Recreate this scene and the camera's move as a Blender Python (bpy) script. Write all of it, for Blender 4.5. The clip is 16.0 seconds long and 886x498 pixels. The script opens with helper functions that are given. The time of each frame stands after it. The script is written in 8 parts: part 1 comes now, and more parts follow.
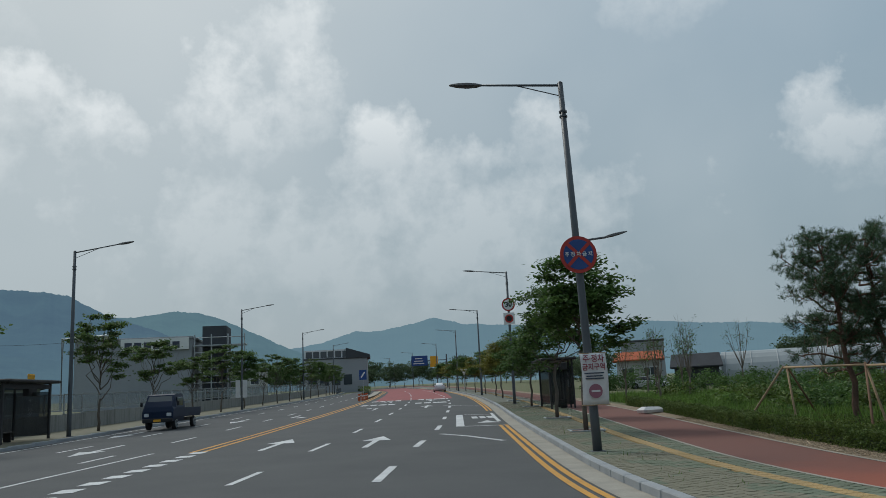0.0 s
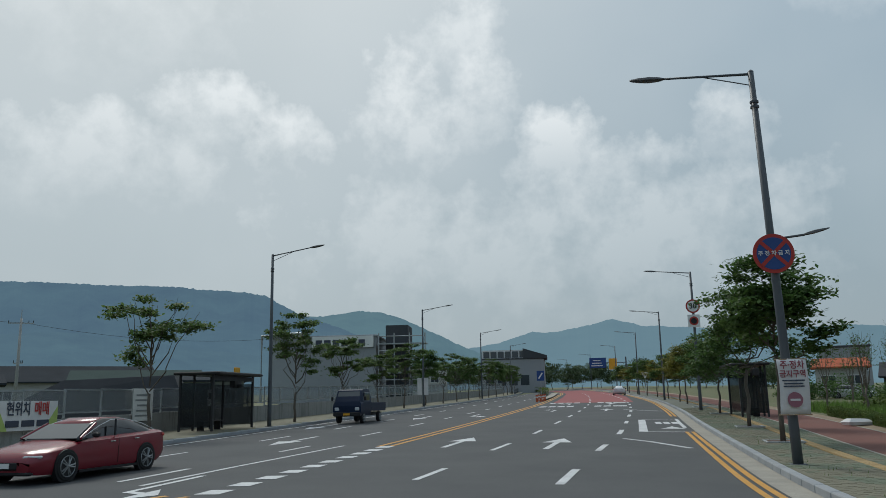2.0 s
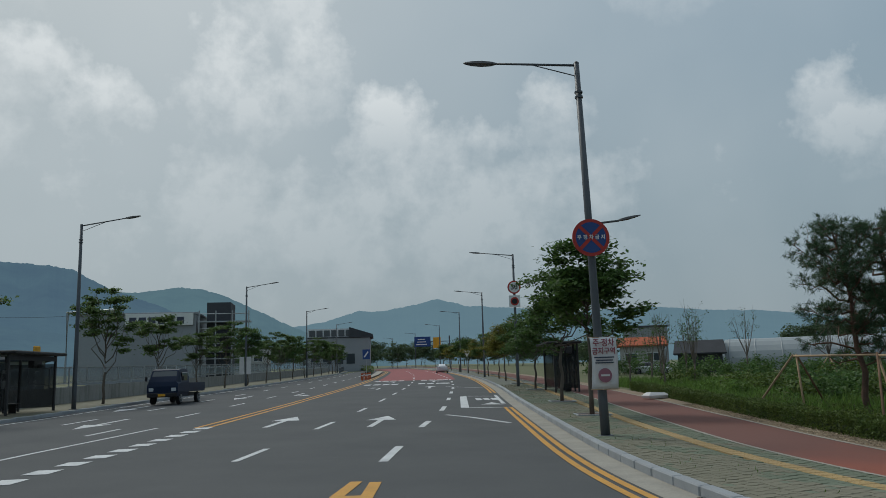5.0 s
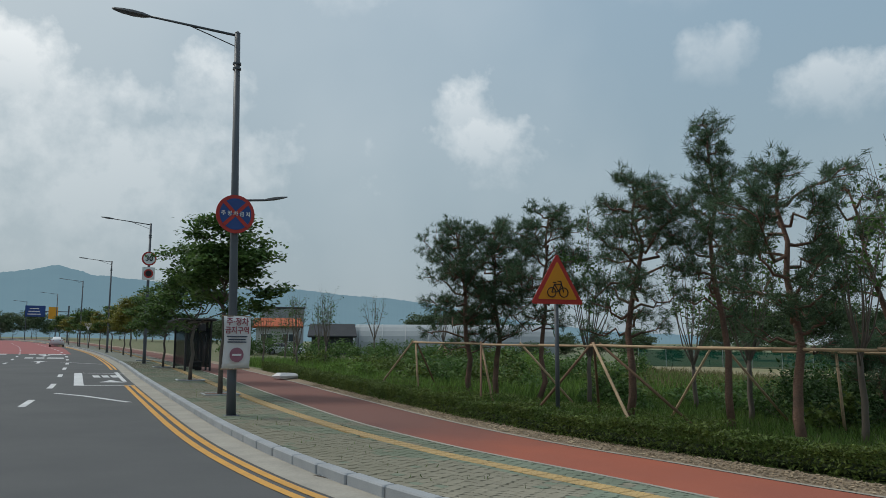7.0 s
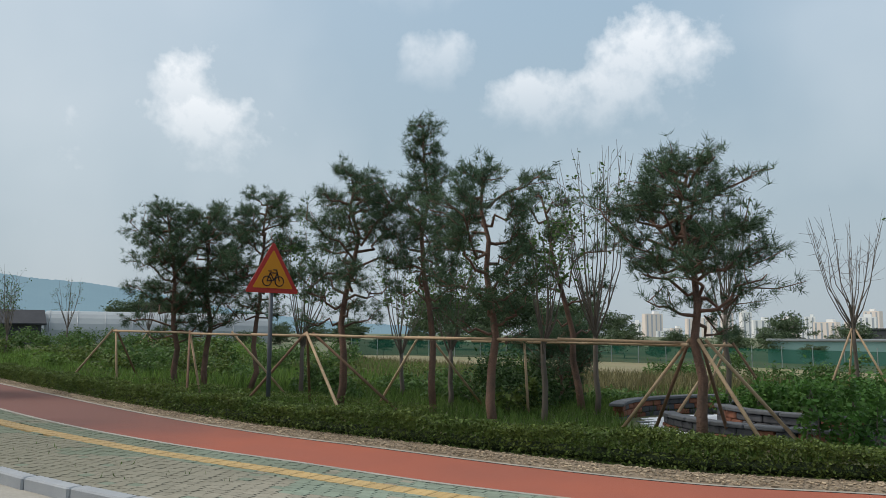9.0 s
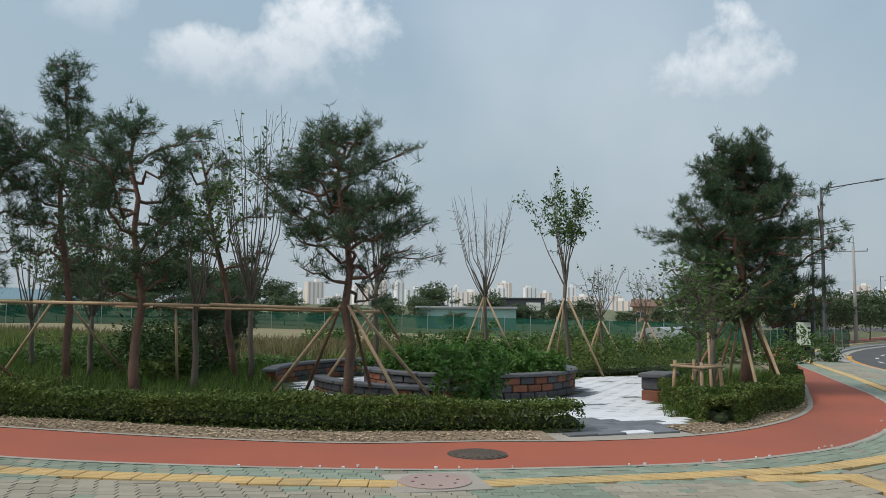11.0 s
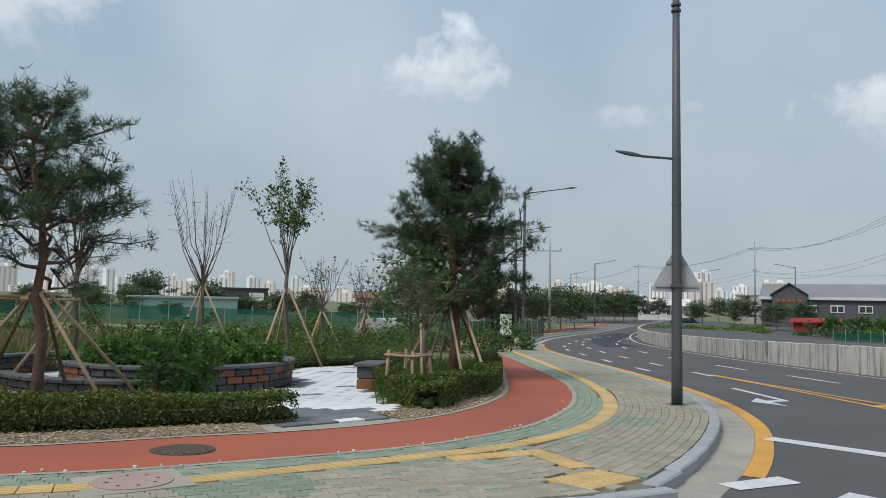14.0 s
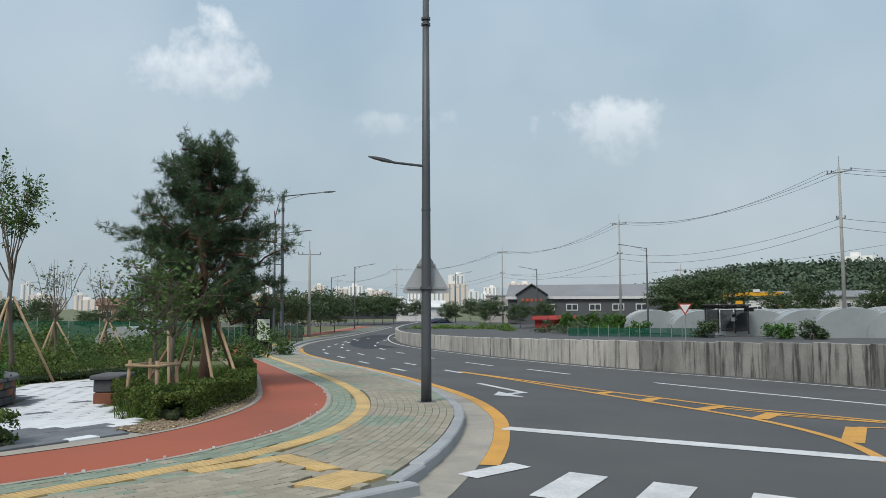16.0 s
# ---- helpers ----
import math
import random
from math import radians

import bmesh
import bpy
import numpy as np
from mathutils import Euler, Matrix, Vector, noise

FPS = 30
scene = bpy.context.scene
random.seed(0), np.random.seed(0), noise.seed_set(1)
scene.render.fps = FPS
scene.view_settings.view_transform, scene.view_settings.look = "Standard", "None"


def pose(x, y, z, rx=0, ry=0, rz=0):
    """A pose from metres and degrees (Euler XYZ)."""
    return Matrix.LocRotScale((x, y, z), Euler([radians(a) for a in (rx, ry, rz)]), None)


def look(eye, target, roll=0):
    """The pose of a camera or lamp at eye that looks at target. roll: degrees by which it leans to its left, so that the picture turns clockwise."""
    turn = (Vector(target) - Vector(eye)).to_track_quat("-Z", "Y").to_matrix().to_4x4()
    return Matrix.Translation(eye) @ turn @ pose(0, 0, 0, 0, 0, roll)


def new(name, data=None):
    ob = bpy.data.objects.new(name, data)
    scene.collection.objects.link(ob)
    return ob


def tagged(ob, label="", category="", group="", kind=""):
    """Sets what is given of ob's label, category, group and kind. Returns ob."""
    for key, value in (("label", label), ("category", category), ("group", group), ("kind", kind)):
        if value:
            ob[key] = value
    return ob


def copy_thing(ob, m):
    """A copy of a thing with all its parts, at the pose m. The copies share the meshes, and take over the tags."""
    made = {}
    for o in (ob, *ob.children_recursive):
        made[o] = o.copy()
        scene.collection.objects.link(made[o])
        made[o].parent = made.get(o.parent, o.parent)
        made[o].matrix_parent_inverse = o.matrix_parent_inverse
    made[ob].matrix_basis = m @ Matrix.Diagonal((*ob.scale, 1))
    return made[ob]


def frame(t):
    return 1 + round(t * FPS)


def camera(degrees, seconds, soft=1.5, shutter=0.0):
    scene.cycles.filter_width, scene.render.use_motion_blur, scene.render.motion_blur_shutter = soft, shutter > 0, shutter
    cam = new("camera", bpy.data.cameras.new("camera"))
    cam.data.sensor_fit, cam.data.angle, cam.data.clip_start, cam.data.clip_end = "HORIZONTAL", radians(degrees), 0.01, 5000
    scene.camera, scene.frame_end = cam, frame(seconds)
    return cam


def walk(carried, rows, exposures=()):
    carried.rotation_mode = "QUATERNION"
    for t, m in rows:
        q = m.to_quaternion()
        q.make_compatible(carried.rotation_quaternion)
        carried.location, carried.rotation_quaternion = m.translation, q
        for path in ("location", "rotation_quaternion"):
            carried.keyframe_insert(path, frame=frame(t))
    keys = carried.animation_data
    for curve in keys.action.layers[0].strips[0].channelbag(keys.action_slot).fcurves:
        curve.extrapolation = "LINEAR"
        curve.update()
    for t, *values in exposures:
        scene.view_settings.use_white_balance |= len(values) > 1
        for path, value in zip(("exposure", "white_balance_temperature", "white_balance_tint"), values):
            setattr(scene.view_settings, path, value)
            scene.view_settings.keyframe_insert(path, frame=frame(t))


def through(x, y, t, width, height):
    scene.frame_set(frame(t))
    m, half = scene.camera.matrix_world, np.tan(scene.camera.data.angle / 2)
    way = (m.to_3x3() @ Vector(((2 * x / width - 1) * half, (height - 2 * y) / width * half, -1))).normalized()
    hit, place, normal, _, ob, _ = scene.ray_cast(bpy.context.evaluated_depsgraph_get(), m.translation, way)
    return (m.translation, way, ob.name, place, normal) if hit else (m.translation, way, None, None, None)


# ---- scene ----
cam = camera(58.84, 16.0, soft=0.6)
# seconds, eye x y z, yaw, pitch, roll
PATH = [
    (0.0, 0.036, -0.147, 1.883, -0.93, 10.39, 2.98),
    (0.5, 0.019, -0.141, 1.898, 2.70, 10.57, 2.70),
    (1.0, -0.018, -0.133, 1.893, 7.06, 10.75, 2.04),
    (1.5, -0.052, -0.138, 1.897, 9.95, 10.80, 1.59),
    (2.0, -0.074, -0.165, 1.895, 12.02, 10.90, 1.18),
    (2.5, -0.091, -0.260, 1.889, 12.56, 10.73, 1.16),
    (3.0, -0.125, -0.244, 1.891, 12.85, 10.74, 0.81),
    (3.5, -0.121, -0.218, 1.874, 9.95, 10.48, 0.86),
    (4.0, -0.100, -0.051, 1.875, 4.56, 9.97, 1.19),
    (4.2, -0.100, -0.029, 1.880, 2.63, 9.73, 1.41),
    (6.3, -0.177, 0.177, 1.883, -8.61, 8.11, 1.26),
    (6.5, -0.156, 0.168, 1.879, -13.64, 7.88, 1.16),
    (7.0, -0.042, 0.162, 1.886, -26.21, 7.29, -0.16),
    (7.5, 0.023, 0.136, 1.880, -32.36, 7.06, -0.50),
    (8.0, 0.049, 0.159, 1.871, -40.23, 6.94, -0.59),
    (8.5, -0.005, 0.173, 1.888, -45.62, 6.71, -0.31),
    (9.0, -0.000, 0.162, 1.888, -46.64, 6.60, -0.25),
    (9.5, 0.030, 0.131, 1.892, -51.33, 6.48, -0.19),
    (10.0, 0.083, 0.076, 1.881, -58.91, 6.18, 0.13),
    (10.2, 0.158, 0.041, 1.859, -61.82, 5.55, 0.07),
    (12.3, 0.036, 0.092, 1.880, -79.06, 5.06, -0.78),
    (12.5, 0.041, 0.092, 1.875, -79.95, 5.06, -0.74),
    (13.0, 0.112, 0.071, 1.870, -81.91, 4.72, -0.56),
    (13.5, 0.097, 0.053, 1.859, -84.62, 4.39, -0.41),
    (14.0, 0.129, -0.047, 1.861, -90.61, 3.97, -1.04),
    (14.5, 0.115, -0.102, 1.859, -94.99, 3.80, -0.93),
    (15.0, 0.082, -0.135, 1.858, -99.72, 3.95, -0.80),
    (15.5, 0.072, -0.161, 1.859, -104.01, 4.32, -0.34),
    (16.0, 0.063, -0.190, 1.857, -107.93, 4.36, 0.17),
]
EXPO = [(0.0, -0.2, 6300, 6), (3.0, -0.08, 6300, 6), (4.2, -0.2, 6300, 6), (6.3, -0.45, 6300, 5), (7.0, 0.0, 6400, 7), (7.5, -0.0, 6450, 8), (8.0, 0.45, 6550, 10), (9.0, 0.38, 6600, 11), (10.2, 0.33, 6600, 11), (12.5, 0.28, 6550, 11), (16.0, 0.36, 6500, 10)]
walk(cam, [(t, pose(x, y, z, 90 + p, 0, w) @ pose(0, 0, 0, 0, 0, -r)) for t, x, y, z, w, p, r in PATH],
     exposures=EXPO)


# ---- light ----
SUN_AZ, SUN_EL = 40.0, 52.0       # degrees to the left of the road's direction, and above the horizon
sun_data = bpy.data.lights.new("sun", "SUN")
sun_data.energy, sun_data.angle, sun_data.color = 1.65, radians(18), (1.0, 0.96, 0.9)
sun = new("sun", sun_data)
sun_from = Vector((-math.sin(radians(SUN_AZ)) * math.cos(radians(SUN_EL)), math.cos(radians(SUN_AZ)) * math.cos(radians(SUN_EL)), math.sin(radians(SUN_EL))))
sun.matrix_world = look(sun_from * 60, (0, 0, 0))

# hazy summer sky with cumulus: azimuth, elevation, half widths in degrees, strength
CLOUDS = [
    (11, 26.5, 4.2, 4.5, 1), (14.5, 21, 5.5, 4.5, 1), (9.5, 22, 3.5, 4, 0.9), (3, 18.6, 3.6, 2.6, 1), (-2.5, 16.5, 5, 2.2, 0.67),
    (29, 20.5, 5, 2.6, 1), (24, 18.6, 4, 2.6, 1), (36, 17, 9, 3, 0.67), (-19.2, 26, 5.04, 2.42, 0.48), (-28.2, 17.2, 2.46, 2.64, 0.68), (-30, 14.5, 5.04, 2.42, 0.61),
    (-9.5, 18.5, 3, 2.5, 0.67), (-61.5, 19.4, 5.04, 3.08, 0.68), (-56, 17.6, 6.16, 1.98, 0.54), (-46.2, 20.4, 3.14, 1.65, 0.41), (-91.2, 17.8, 3.58, 2.86, 0.68), (-89.5, 16.4, 5.6, 1.98, 0.61),
    (-119.5, 12.6, 5.6, 1.98, 0.48), (-105.3, 13.4, 3.92, 1.32, 0.31), (-45, 27, 8.96, 2.2, 0.34), (-72, 25, 5.6, 1.76, 0.27), (5, 12.5, 22, 5, 0.5), (40, 35, 16, 9, 0.9), (150, 30, 30, 9, 0.5),
]


def links(tree):
    """Shorthand for nodes: n(type, inputs..., settings) makes one and joins its inputs."""
    def n(kind, *ins, **sets):
        node = tree.nodes.new(kind)
        for key, value in sets.items():
            if key == "op":
                node.operation = value
            elif key == "blend":
                node.blend_type = value
            elif key == "clamp":
                node.use_clamp = value
        for k, value in enumerate(ins):
            if value is None:
                continue
            if isinstance(value, bpy.types.NodeSocket):
                tree.links.new(value, node.inputs[k])
            else:
                node.inputs[k].default_value = value
        return node
    return n


def math_node(n, op, *ins, clamp=False):
    return n("ShaderNodeMath", *ins, op=op, clamp=clamp).outputs[0]


def mix_rgb(n, fac, a, b, blend="MIX"):
    node = n("ShaderNodeMixRGB", fac, a, b, blend=blend)
    return node.outputs[0]


def make_world():
    world = bpy.data.worlds.new("sky")
    scene.world = world
    world.use_nodes = True
    tree = world.node_tree
    tree.nodes.clear()
    n = links(tree)
    way = n("ShaderNodeTexCoord").outputs["Generated"]
    sep = n("ShaderNodeSeparateXYZ", way)
    az = math_node(n, "MULTIPLY", math_node(n, "ARCTAN2", math_node(n, "MULTIPLY", sep.outputs[0], -1.0), sep.outputs[1]), 57.2958)
    el = math_node(n, "MULTIPLY", math_node(n, "ARCSINE", sep.outputs[2]), 57.2958)
    sky = tree.nodes.new("ShaderNodeTexSky")
    sky.sky_type, sky.sun_disc = "NISHITA", False
    sky.sun_elevation, sky.sun_rotation = radians(SUN_EL), radians(-SUN_AZ)
    sky.dust_density, sky.air_density = 3.0, 1.2
    ramp = n("ShaderNodeValToRGB", math_node(n, "DIVIDE", el, 60.0, clamp=True))
    ramp.color_ramp.elements[0].position, ramp.color_ramp.elements[0].color = 0.0, (0.32, 0.375, 0.41, 1)
    ramp.color_ramp.elements[1].position, ramp.color_ramp.elements[1].color = 1.0, (0.46, 0.56, 0.68, 1)
    e = ramp.color_ramp.elements.new(0.2)
    e.color = (0.285, 0.37, 0.43, 1)
    e = ramp.color_ramp.elements.new(0.45)
    e.color = (0.25, 0.36, 0.465, 1)
    base = mix_rgb(n, 1.0, ramp.outputs[0], mix_rgb(n, 1.0, sky.outputs[0], (0.006, 0.006, 0.006, 1), "MULTIPLY"), "ADD")
    # brighter, whiter veil towards the sun's side
    glow = n("ShaderNodeVectorMath", way, tuple(sun_from), op="DOT_PRODUCT").outputs["Value"]
    glow = math_node(n, "POWER", math_node(n, "MAXIMUM", glow, 0.0), 3.0)
    base = mix_rgb(n, math_node(n, "MULTIPLY", glow, 1.1, clamp=True), base, (0.72, 0.74, 0.74, 1))
    cell = n("ShaderNodeTexNoise", None, None, 13.0, 8.0, 0.6)
    tree.links.new(way, cell.inputs["Vector"])
    wisp = n("ShaderNodeTexNoise", None, None, 2.2, 4.0, 0.5)
    tree.links.new(way, wisp.inputs["Vector"])
    edge = n("ShaderNodeTexNoise", None, None, 34.0, 6.0, 0.6)
    tree.links.new(way, edge.inputs["Vector"])
    puff = math_node(n, "ADD", math_node(n, "MULTIPLY", math_node(n, "SUBTRACT", cell.outputs[0], 0.5), 4.8), math_node(n, "MULTIPLY", math_node(n, "SUBTRACT", edge.outputs[0], 0.5), 1.6))
    total = None
    for a, e, ra, re, power in CLOUDS:
        u = math_node(n, "DIVIDE", math_node(n, "SUBTRACT", az, a), ra)
        v = math_node(n, "DIVIDE", math_node(n, "SUBTRACT", el, e), re)
        low = math_node(n, "MAXIMUM", v, math_node(n, "MULTIPLY", v, -0.62))
        r2 = math_node(n, "ADD", math_node(n, "MULTIPLY", u, u), math_node(n, "MULTIPLY", low, low))
        body = math_node(n, "SUBTRACT", math_node(n, "ADD", 1.1, puff), r2)
        lit = math_node(n, "ADD", 0.66, math_node(n, "MULTIPLY", v, 0.34))
        m = math_node(n, "MULTIPLY", math_node(n, "MULTIPLY", body, 0.78, clamp=True), math_node(n, "MULTIPLY", lit, power), clamp=True)
        total = m if total is None else math_node(n, "MAXIMUM", total, m)
    haze = math_node(n, "MULTIPLY", math_node(n, "SUBTRACT", wisp.outputs[0], 0.45), 1.2, clamp=True)
    total = math_node(n, "MAXIMUM", math_node(n, "MULTIPLY", total, 0.95), math_node(n, "MULTIPLY", haze, 0.5), clamp=True)
    col = mix_rgb(n, total, base, (0.93, 0.94, 0.95, 1))
    bg = n("ShaderNodeBackground", col, 1.0)
    out = tree.nodes.new("ShaderNodeOutputWorld")
    tree.links.new(bg.outputs[0], out.inputs[0])


make_world()


# ---- materials ----
def mat(name, col, col2=None, rough=0.85, metal=0.0, big=0.6, fine=25.0, bump=0.15, spec=0.3, speck=0.12, random=0.0, emit=None, depth=0.02):
    """A surface with patches at one scale and grain at another."""
    m = bpy.data.materials.new(name)
    m.use_nodes = True
    tree = m.node_tree
    n = links(tree)
    bsdf = tree.nodes["Principled BSDF"]
    where = n("ShaderNodeNewGeometry").outputs["Position"]
    a = n("ShaderNodeTexNoise", where, None, big, 5.0, 0.6)
    b = n("ShaderNodeTexNoise", where, None, fine, 4.0, 0.6)
    col2 = col2 or tuple(c * 0.78 for c in col)
    k = math_node(n, "MULTIPLY", math_node(n, "SUBTRACT", a.outputs[0], 0.3), 2.2, clamp=True)
    c = mix_rgb(n, k, (*col, 1), (*col2, 1))
    g = math_node(n, "ADD", 1.0 - speck, math_node(n, "MULTIPLY", b.outputs[0], 2 * speck))
    if random:
        r = n("ShaderNodeObjectInfo").outputs["Random"]
        g = math_node(n, "MULTIPLY", g, math_node(n, "ADD", 1.0 - random, math_node(n, "MULTIPLY", r, 2 * random)))
        i = n("ShaderNodeNewGeometry").outputs["Random Per Island"]
        g = math_node(n, "MULTIPLY", g, math_node(n, "ADD", 1.0 - random, math_node(n, "MULTIPLY", i, 2 * random)))
    c = n("ShaderNodeVectorMath", c, g, op="SCALE")
    tree.links.new(g, c.inputs["Scale"])
    tree.links.new(c.outputs[0], bsdf.inputs["Base Color"])
    bsdf.inputs["Roughness"].default_value, bsdf.inputs["Metallic"].default_value = rough, metal
    bsdf.inputs["Specular IOR Level"].default_value = spec
    if bump:
        bp = tree.nodes.new("ShaderNodeBump")
        bp.inputs["Strength"].default_value, bp.inputs["Distance"].default_value = bump, depth
        tree.links.new(b.outputs[0], bp.inputs["Height"])
        tree.links.new(bp.outputs[0], bsdf.inputs["Normal"])
    if emit:
        bsdf.inputs["Emission Color"].default_value, bsdf.inputs["Emission Strength"].default_value = (*emit, 1), 1.0
    return m


def leaf_mat(name, col, col2, through=0.35, vary=0.35):
    """Leaves that let some light through, each of its own tone."""
    m = bpy.data.materials.new(name)
    m.use_nodes = True
    tree = m.node_tree
    tree.nodes.clear()
    n = links(tree)
    geo = n("ShaderNodeNewGeometry")
    a = n("ShaderNodeTexNoise", geo.outputs["Position"], None, 1.3, 3.0, 0.6)
    k = math_node(n, "MULTIPLY", math_node(n, "SUBTRACT", a.outputs[0], 0.3), 2.4, clamp=True)
    c = mix_rgb(n, k, (*col, 1), (*col2, 1))
    g = math_node(n, "ADD", 1.0 - vary, math_node(n, "MULTIPLY", geo.outputs["Random Per Island"], 2 * vary))
    s = n("ShaderNodeVectorMath", c, op="SCALE")
    tree.links.new(g, s.inputs["Scale"])
    d = n("ShaderNodeBsdfPrincipled")
    d.inputs["Roughness"].default_value, d.inputs["Specular IOR Level"].default_value = 0.6, 0.25
    tree.links.new(s.outputs[0], d.inputs["Base Color"])
    t = n("ShaderNodeBsdfTranslucent", s.outputs[0])
    mx = n("ShaderNodeMixShader", through, d.outputs[0], t.outputs[0])
    out = n("ShaderNodeOutputMaterial", mx.outputs[0])
    return m


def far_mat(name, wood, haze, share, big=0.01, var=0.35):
    """Distant land seen through air: own colour, with the haze painted in as emission."""
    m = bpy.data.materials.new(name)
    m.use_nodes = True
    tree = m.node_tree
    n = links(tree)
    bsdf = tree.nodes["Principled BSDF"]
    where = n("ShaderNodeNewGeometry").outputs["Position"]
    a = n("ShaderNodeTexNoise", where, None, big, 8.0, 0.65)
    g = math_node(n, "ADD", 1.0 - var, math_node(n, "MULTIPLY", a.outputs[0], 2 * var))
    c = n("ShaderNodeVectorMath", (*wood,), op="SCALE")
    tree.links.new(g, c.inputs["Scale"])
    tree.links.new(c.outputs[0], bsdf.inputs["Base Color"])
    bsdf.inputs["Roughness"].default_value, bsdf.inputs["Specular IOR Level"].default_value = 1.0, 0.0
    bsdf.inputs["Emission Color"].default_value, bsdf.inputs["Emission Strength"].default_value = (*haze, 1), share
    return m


def glass_mat(name, col, rough=0.05):
    m = bpy.data.materials.new(name)
    m.use_nodes = True
    b = m.node_tree.nodes["Principled BSDF"]
    b.inputs["Base Color"].default_value, b.inputs["Roughness"].default_value = (*col, 1), rough
    b.inputs["Specular IOR Level"].default_value = 0.6
    return m


def clear_mat(name, tint, share):
    """A tinted pane: part of the light goes straight through."""
    m = bpy.data.materials.new(name)
    m.use_nodes = True
    tree = m.node_tree
    b = tree.nodes["Principled BSDF"]
    b.inputs["Base Color"].default_value, b.inputs["Roughness"].default_value = (*tint, 1), 0.08
    b.inputs["Alpha"].default_value = share
    return m


ASPHALT = mat("asphalt", (0.092, 0.094, 0.095), (0.068, 0.071, 0.074), rough=0.9, big=0.35, fine=60, bump=0.25, speck=0.16, depth=0.01)
ASPHALT_NEW = mat("new_asphalt", (0.035, 0.038, 0.044), rough=0.8, fine=60)
RED_ROAD = mat("red_road_paint", (0.30, 0.09, 0.09), (0.22, 0.08, 0.08), fine=40, bump=0.2)
WHITE_PAINT = mat("white_road_paint", (0.62, 0.63, 0.63), (0.42, 0.43, 0.44), rough=0.7, big=1.5, fine=22, speck=0.28)
YELLOW_PAINT = mat("yellow_road_paint", (0.60, 0.31, 0.055), (0.45, 0.24, 0.06), rough=0.7, big=1.5, fine=22, speck=0.22)
GUTTER = mat("gutter_concrete", (0.36, 0.335, 0.285), (0.25, 0.235, 0.205), big=1.3, fine=24, speck=0.2)
KERB = mat("granite_kerb", (0.33, 0.345, 0.355), (0.26, 0.275, 0.29), big=1.4, fine=90, speck=0.2, random=0.08)
PAVER_GREY = mat("grey_paver", (0.31, 0.28, 0.22), (0.235, 0.22, 0.17), big=0.5, fine=40, speck=0.16, random=0.13)
PAVER_GREEN = mat("green_paver", (0.20, 0.245, 0.19), (0.165, 0.195, 0.15), big=0.5, fine=40, speck=0.16, random=0.13)
PAVE_BED = mat("paver_bed", (0.17, 0.175, 0.145), (0.12, 0.125, 0.10), big=0.6, fine=30, speck=0.25)
TACTILE = mat("yellow_tactile_tile", (0.56, 0.385, 0.16), (0.40, 0.295, 0.15), big=1.6, fine=35, speck=0.15, random=0.08)
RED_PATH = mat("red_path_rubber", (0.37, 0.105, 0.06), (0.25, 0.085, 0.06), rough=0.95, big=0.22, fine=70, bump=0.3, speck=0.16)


def duller_stretch(m, dull, y0, y1):
    """The surface past y0 turns duller in uneven patches, fully so from y1 on."""
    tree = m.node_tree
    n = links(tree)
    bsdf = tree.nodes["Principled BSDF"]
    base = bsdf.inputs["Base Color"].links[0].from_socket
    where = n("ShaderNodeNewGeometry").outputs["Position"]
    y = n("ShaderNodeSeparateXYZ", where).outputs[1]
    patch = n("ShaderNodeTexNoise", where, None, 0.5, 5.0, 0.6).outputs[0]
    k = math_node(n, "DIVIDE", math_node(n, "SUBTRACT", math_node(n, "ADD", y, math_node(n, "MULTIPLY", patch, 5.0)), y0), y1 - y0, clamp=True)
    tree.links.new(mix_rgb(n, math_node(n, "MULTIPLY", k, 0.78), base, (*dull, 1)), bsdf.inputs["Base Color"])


duller_stretch(RED_PATH, (0.125, 0.074, 0.066), 14.0, 19.0)
duller_stretch(PAVER_GREY, (0.145, 0.14, 0.095), 8.0, 15.0)
duller_stretch(PAVER_GREEN, (0.115, 0.13, 0.085), 8.0, 15.0)
duller_stretch(TACTILE, (0.33, 0.235, 0.115), 8.0, 16.0)
BARK_MULCH = mat("dry_mulch_soil", (0.30, 0.235, 0.165), (0.19, 0.145, 0.10), big=3.0, fine=26, speck=0.42, bump=0.8, depth=0.04)
GRASS_SOIL = mat("grassy_soil", (0.085, 0.115, 0.045), (0.15, 0.125, 0.07), big=0.5, fine=9, speck=0.3, bump=0.5, depth=0.05)
FIELD = mat("dry_field", (0.244, 0.2, 0.118), (0.163, 0.163, 0.074), big=0.12, fine=2.5, speck=0.25)
FAR_GROUND = mat("rough_land", (0.10, 0.13, 0.06), (0.16, 0.15, 0.09), big=0.03, fine=0.8, speck=0.2)
POLE = mat("dark_grey_pole_paint", (0.075, 0.085, 0.095), (0.06, 0.068, 0.078), rough=0.5, big=2, fine=50, bump=0.03, speck=0.06, spec=0.5)
LAMP_HEAD = mat("lamp_head", (0.045, 0.05, 0.055), rough=0.45, bump=0.0, spec=0.5)
GALV = mat("galvanised_steel", (0.38, 0.40, 0.41), (0.30, 0.32, 0.33), rough=0.45, metal=0.6, bump=0.03, speck=0.08)
SIGN_BACK = mat("sign_back_aluminium", (0.42, 0.44, 0.46), (0.34, 0.36, 0.38), rough=0.5, metal=0.3, bump=0.02, speck=0.06)
SIGN_RED = mat("sign_red", (0.42, 0.045, 0.035), (0.36, 0.04, 0.035), rough=0.5, bump=0.0, speck=0.05)
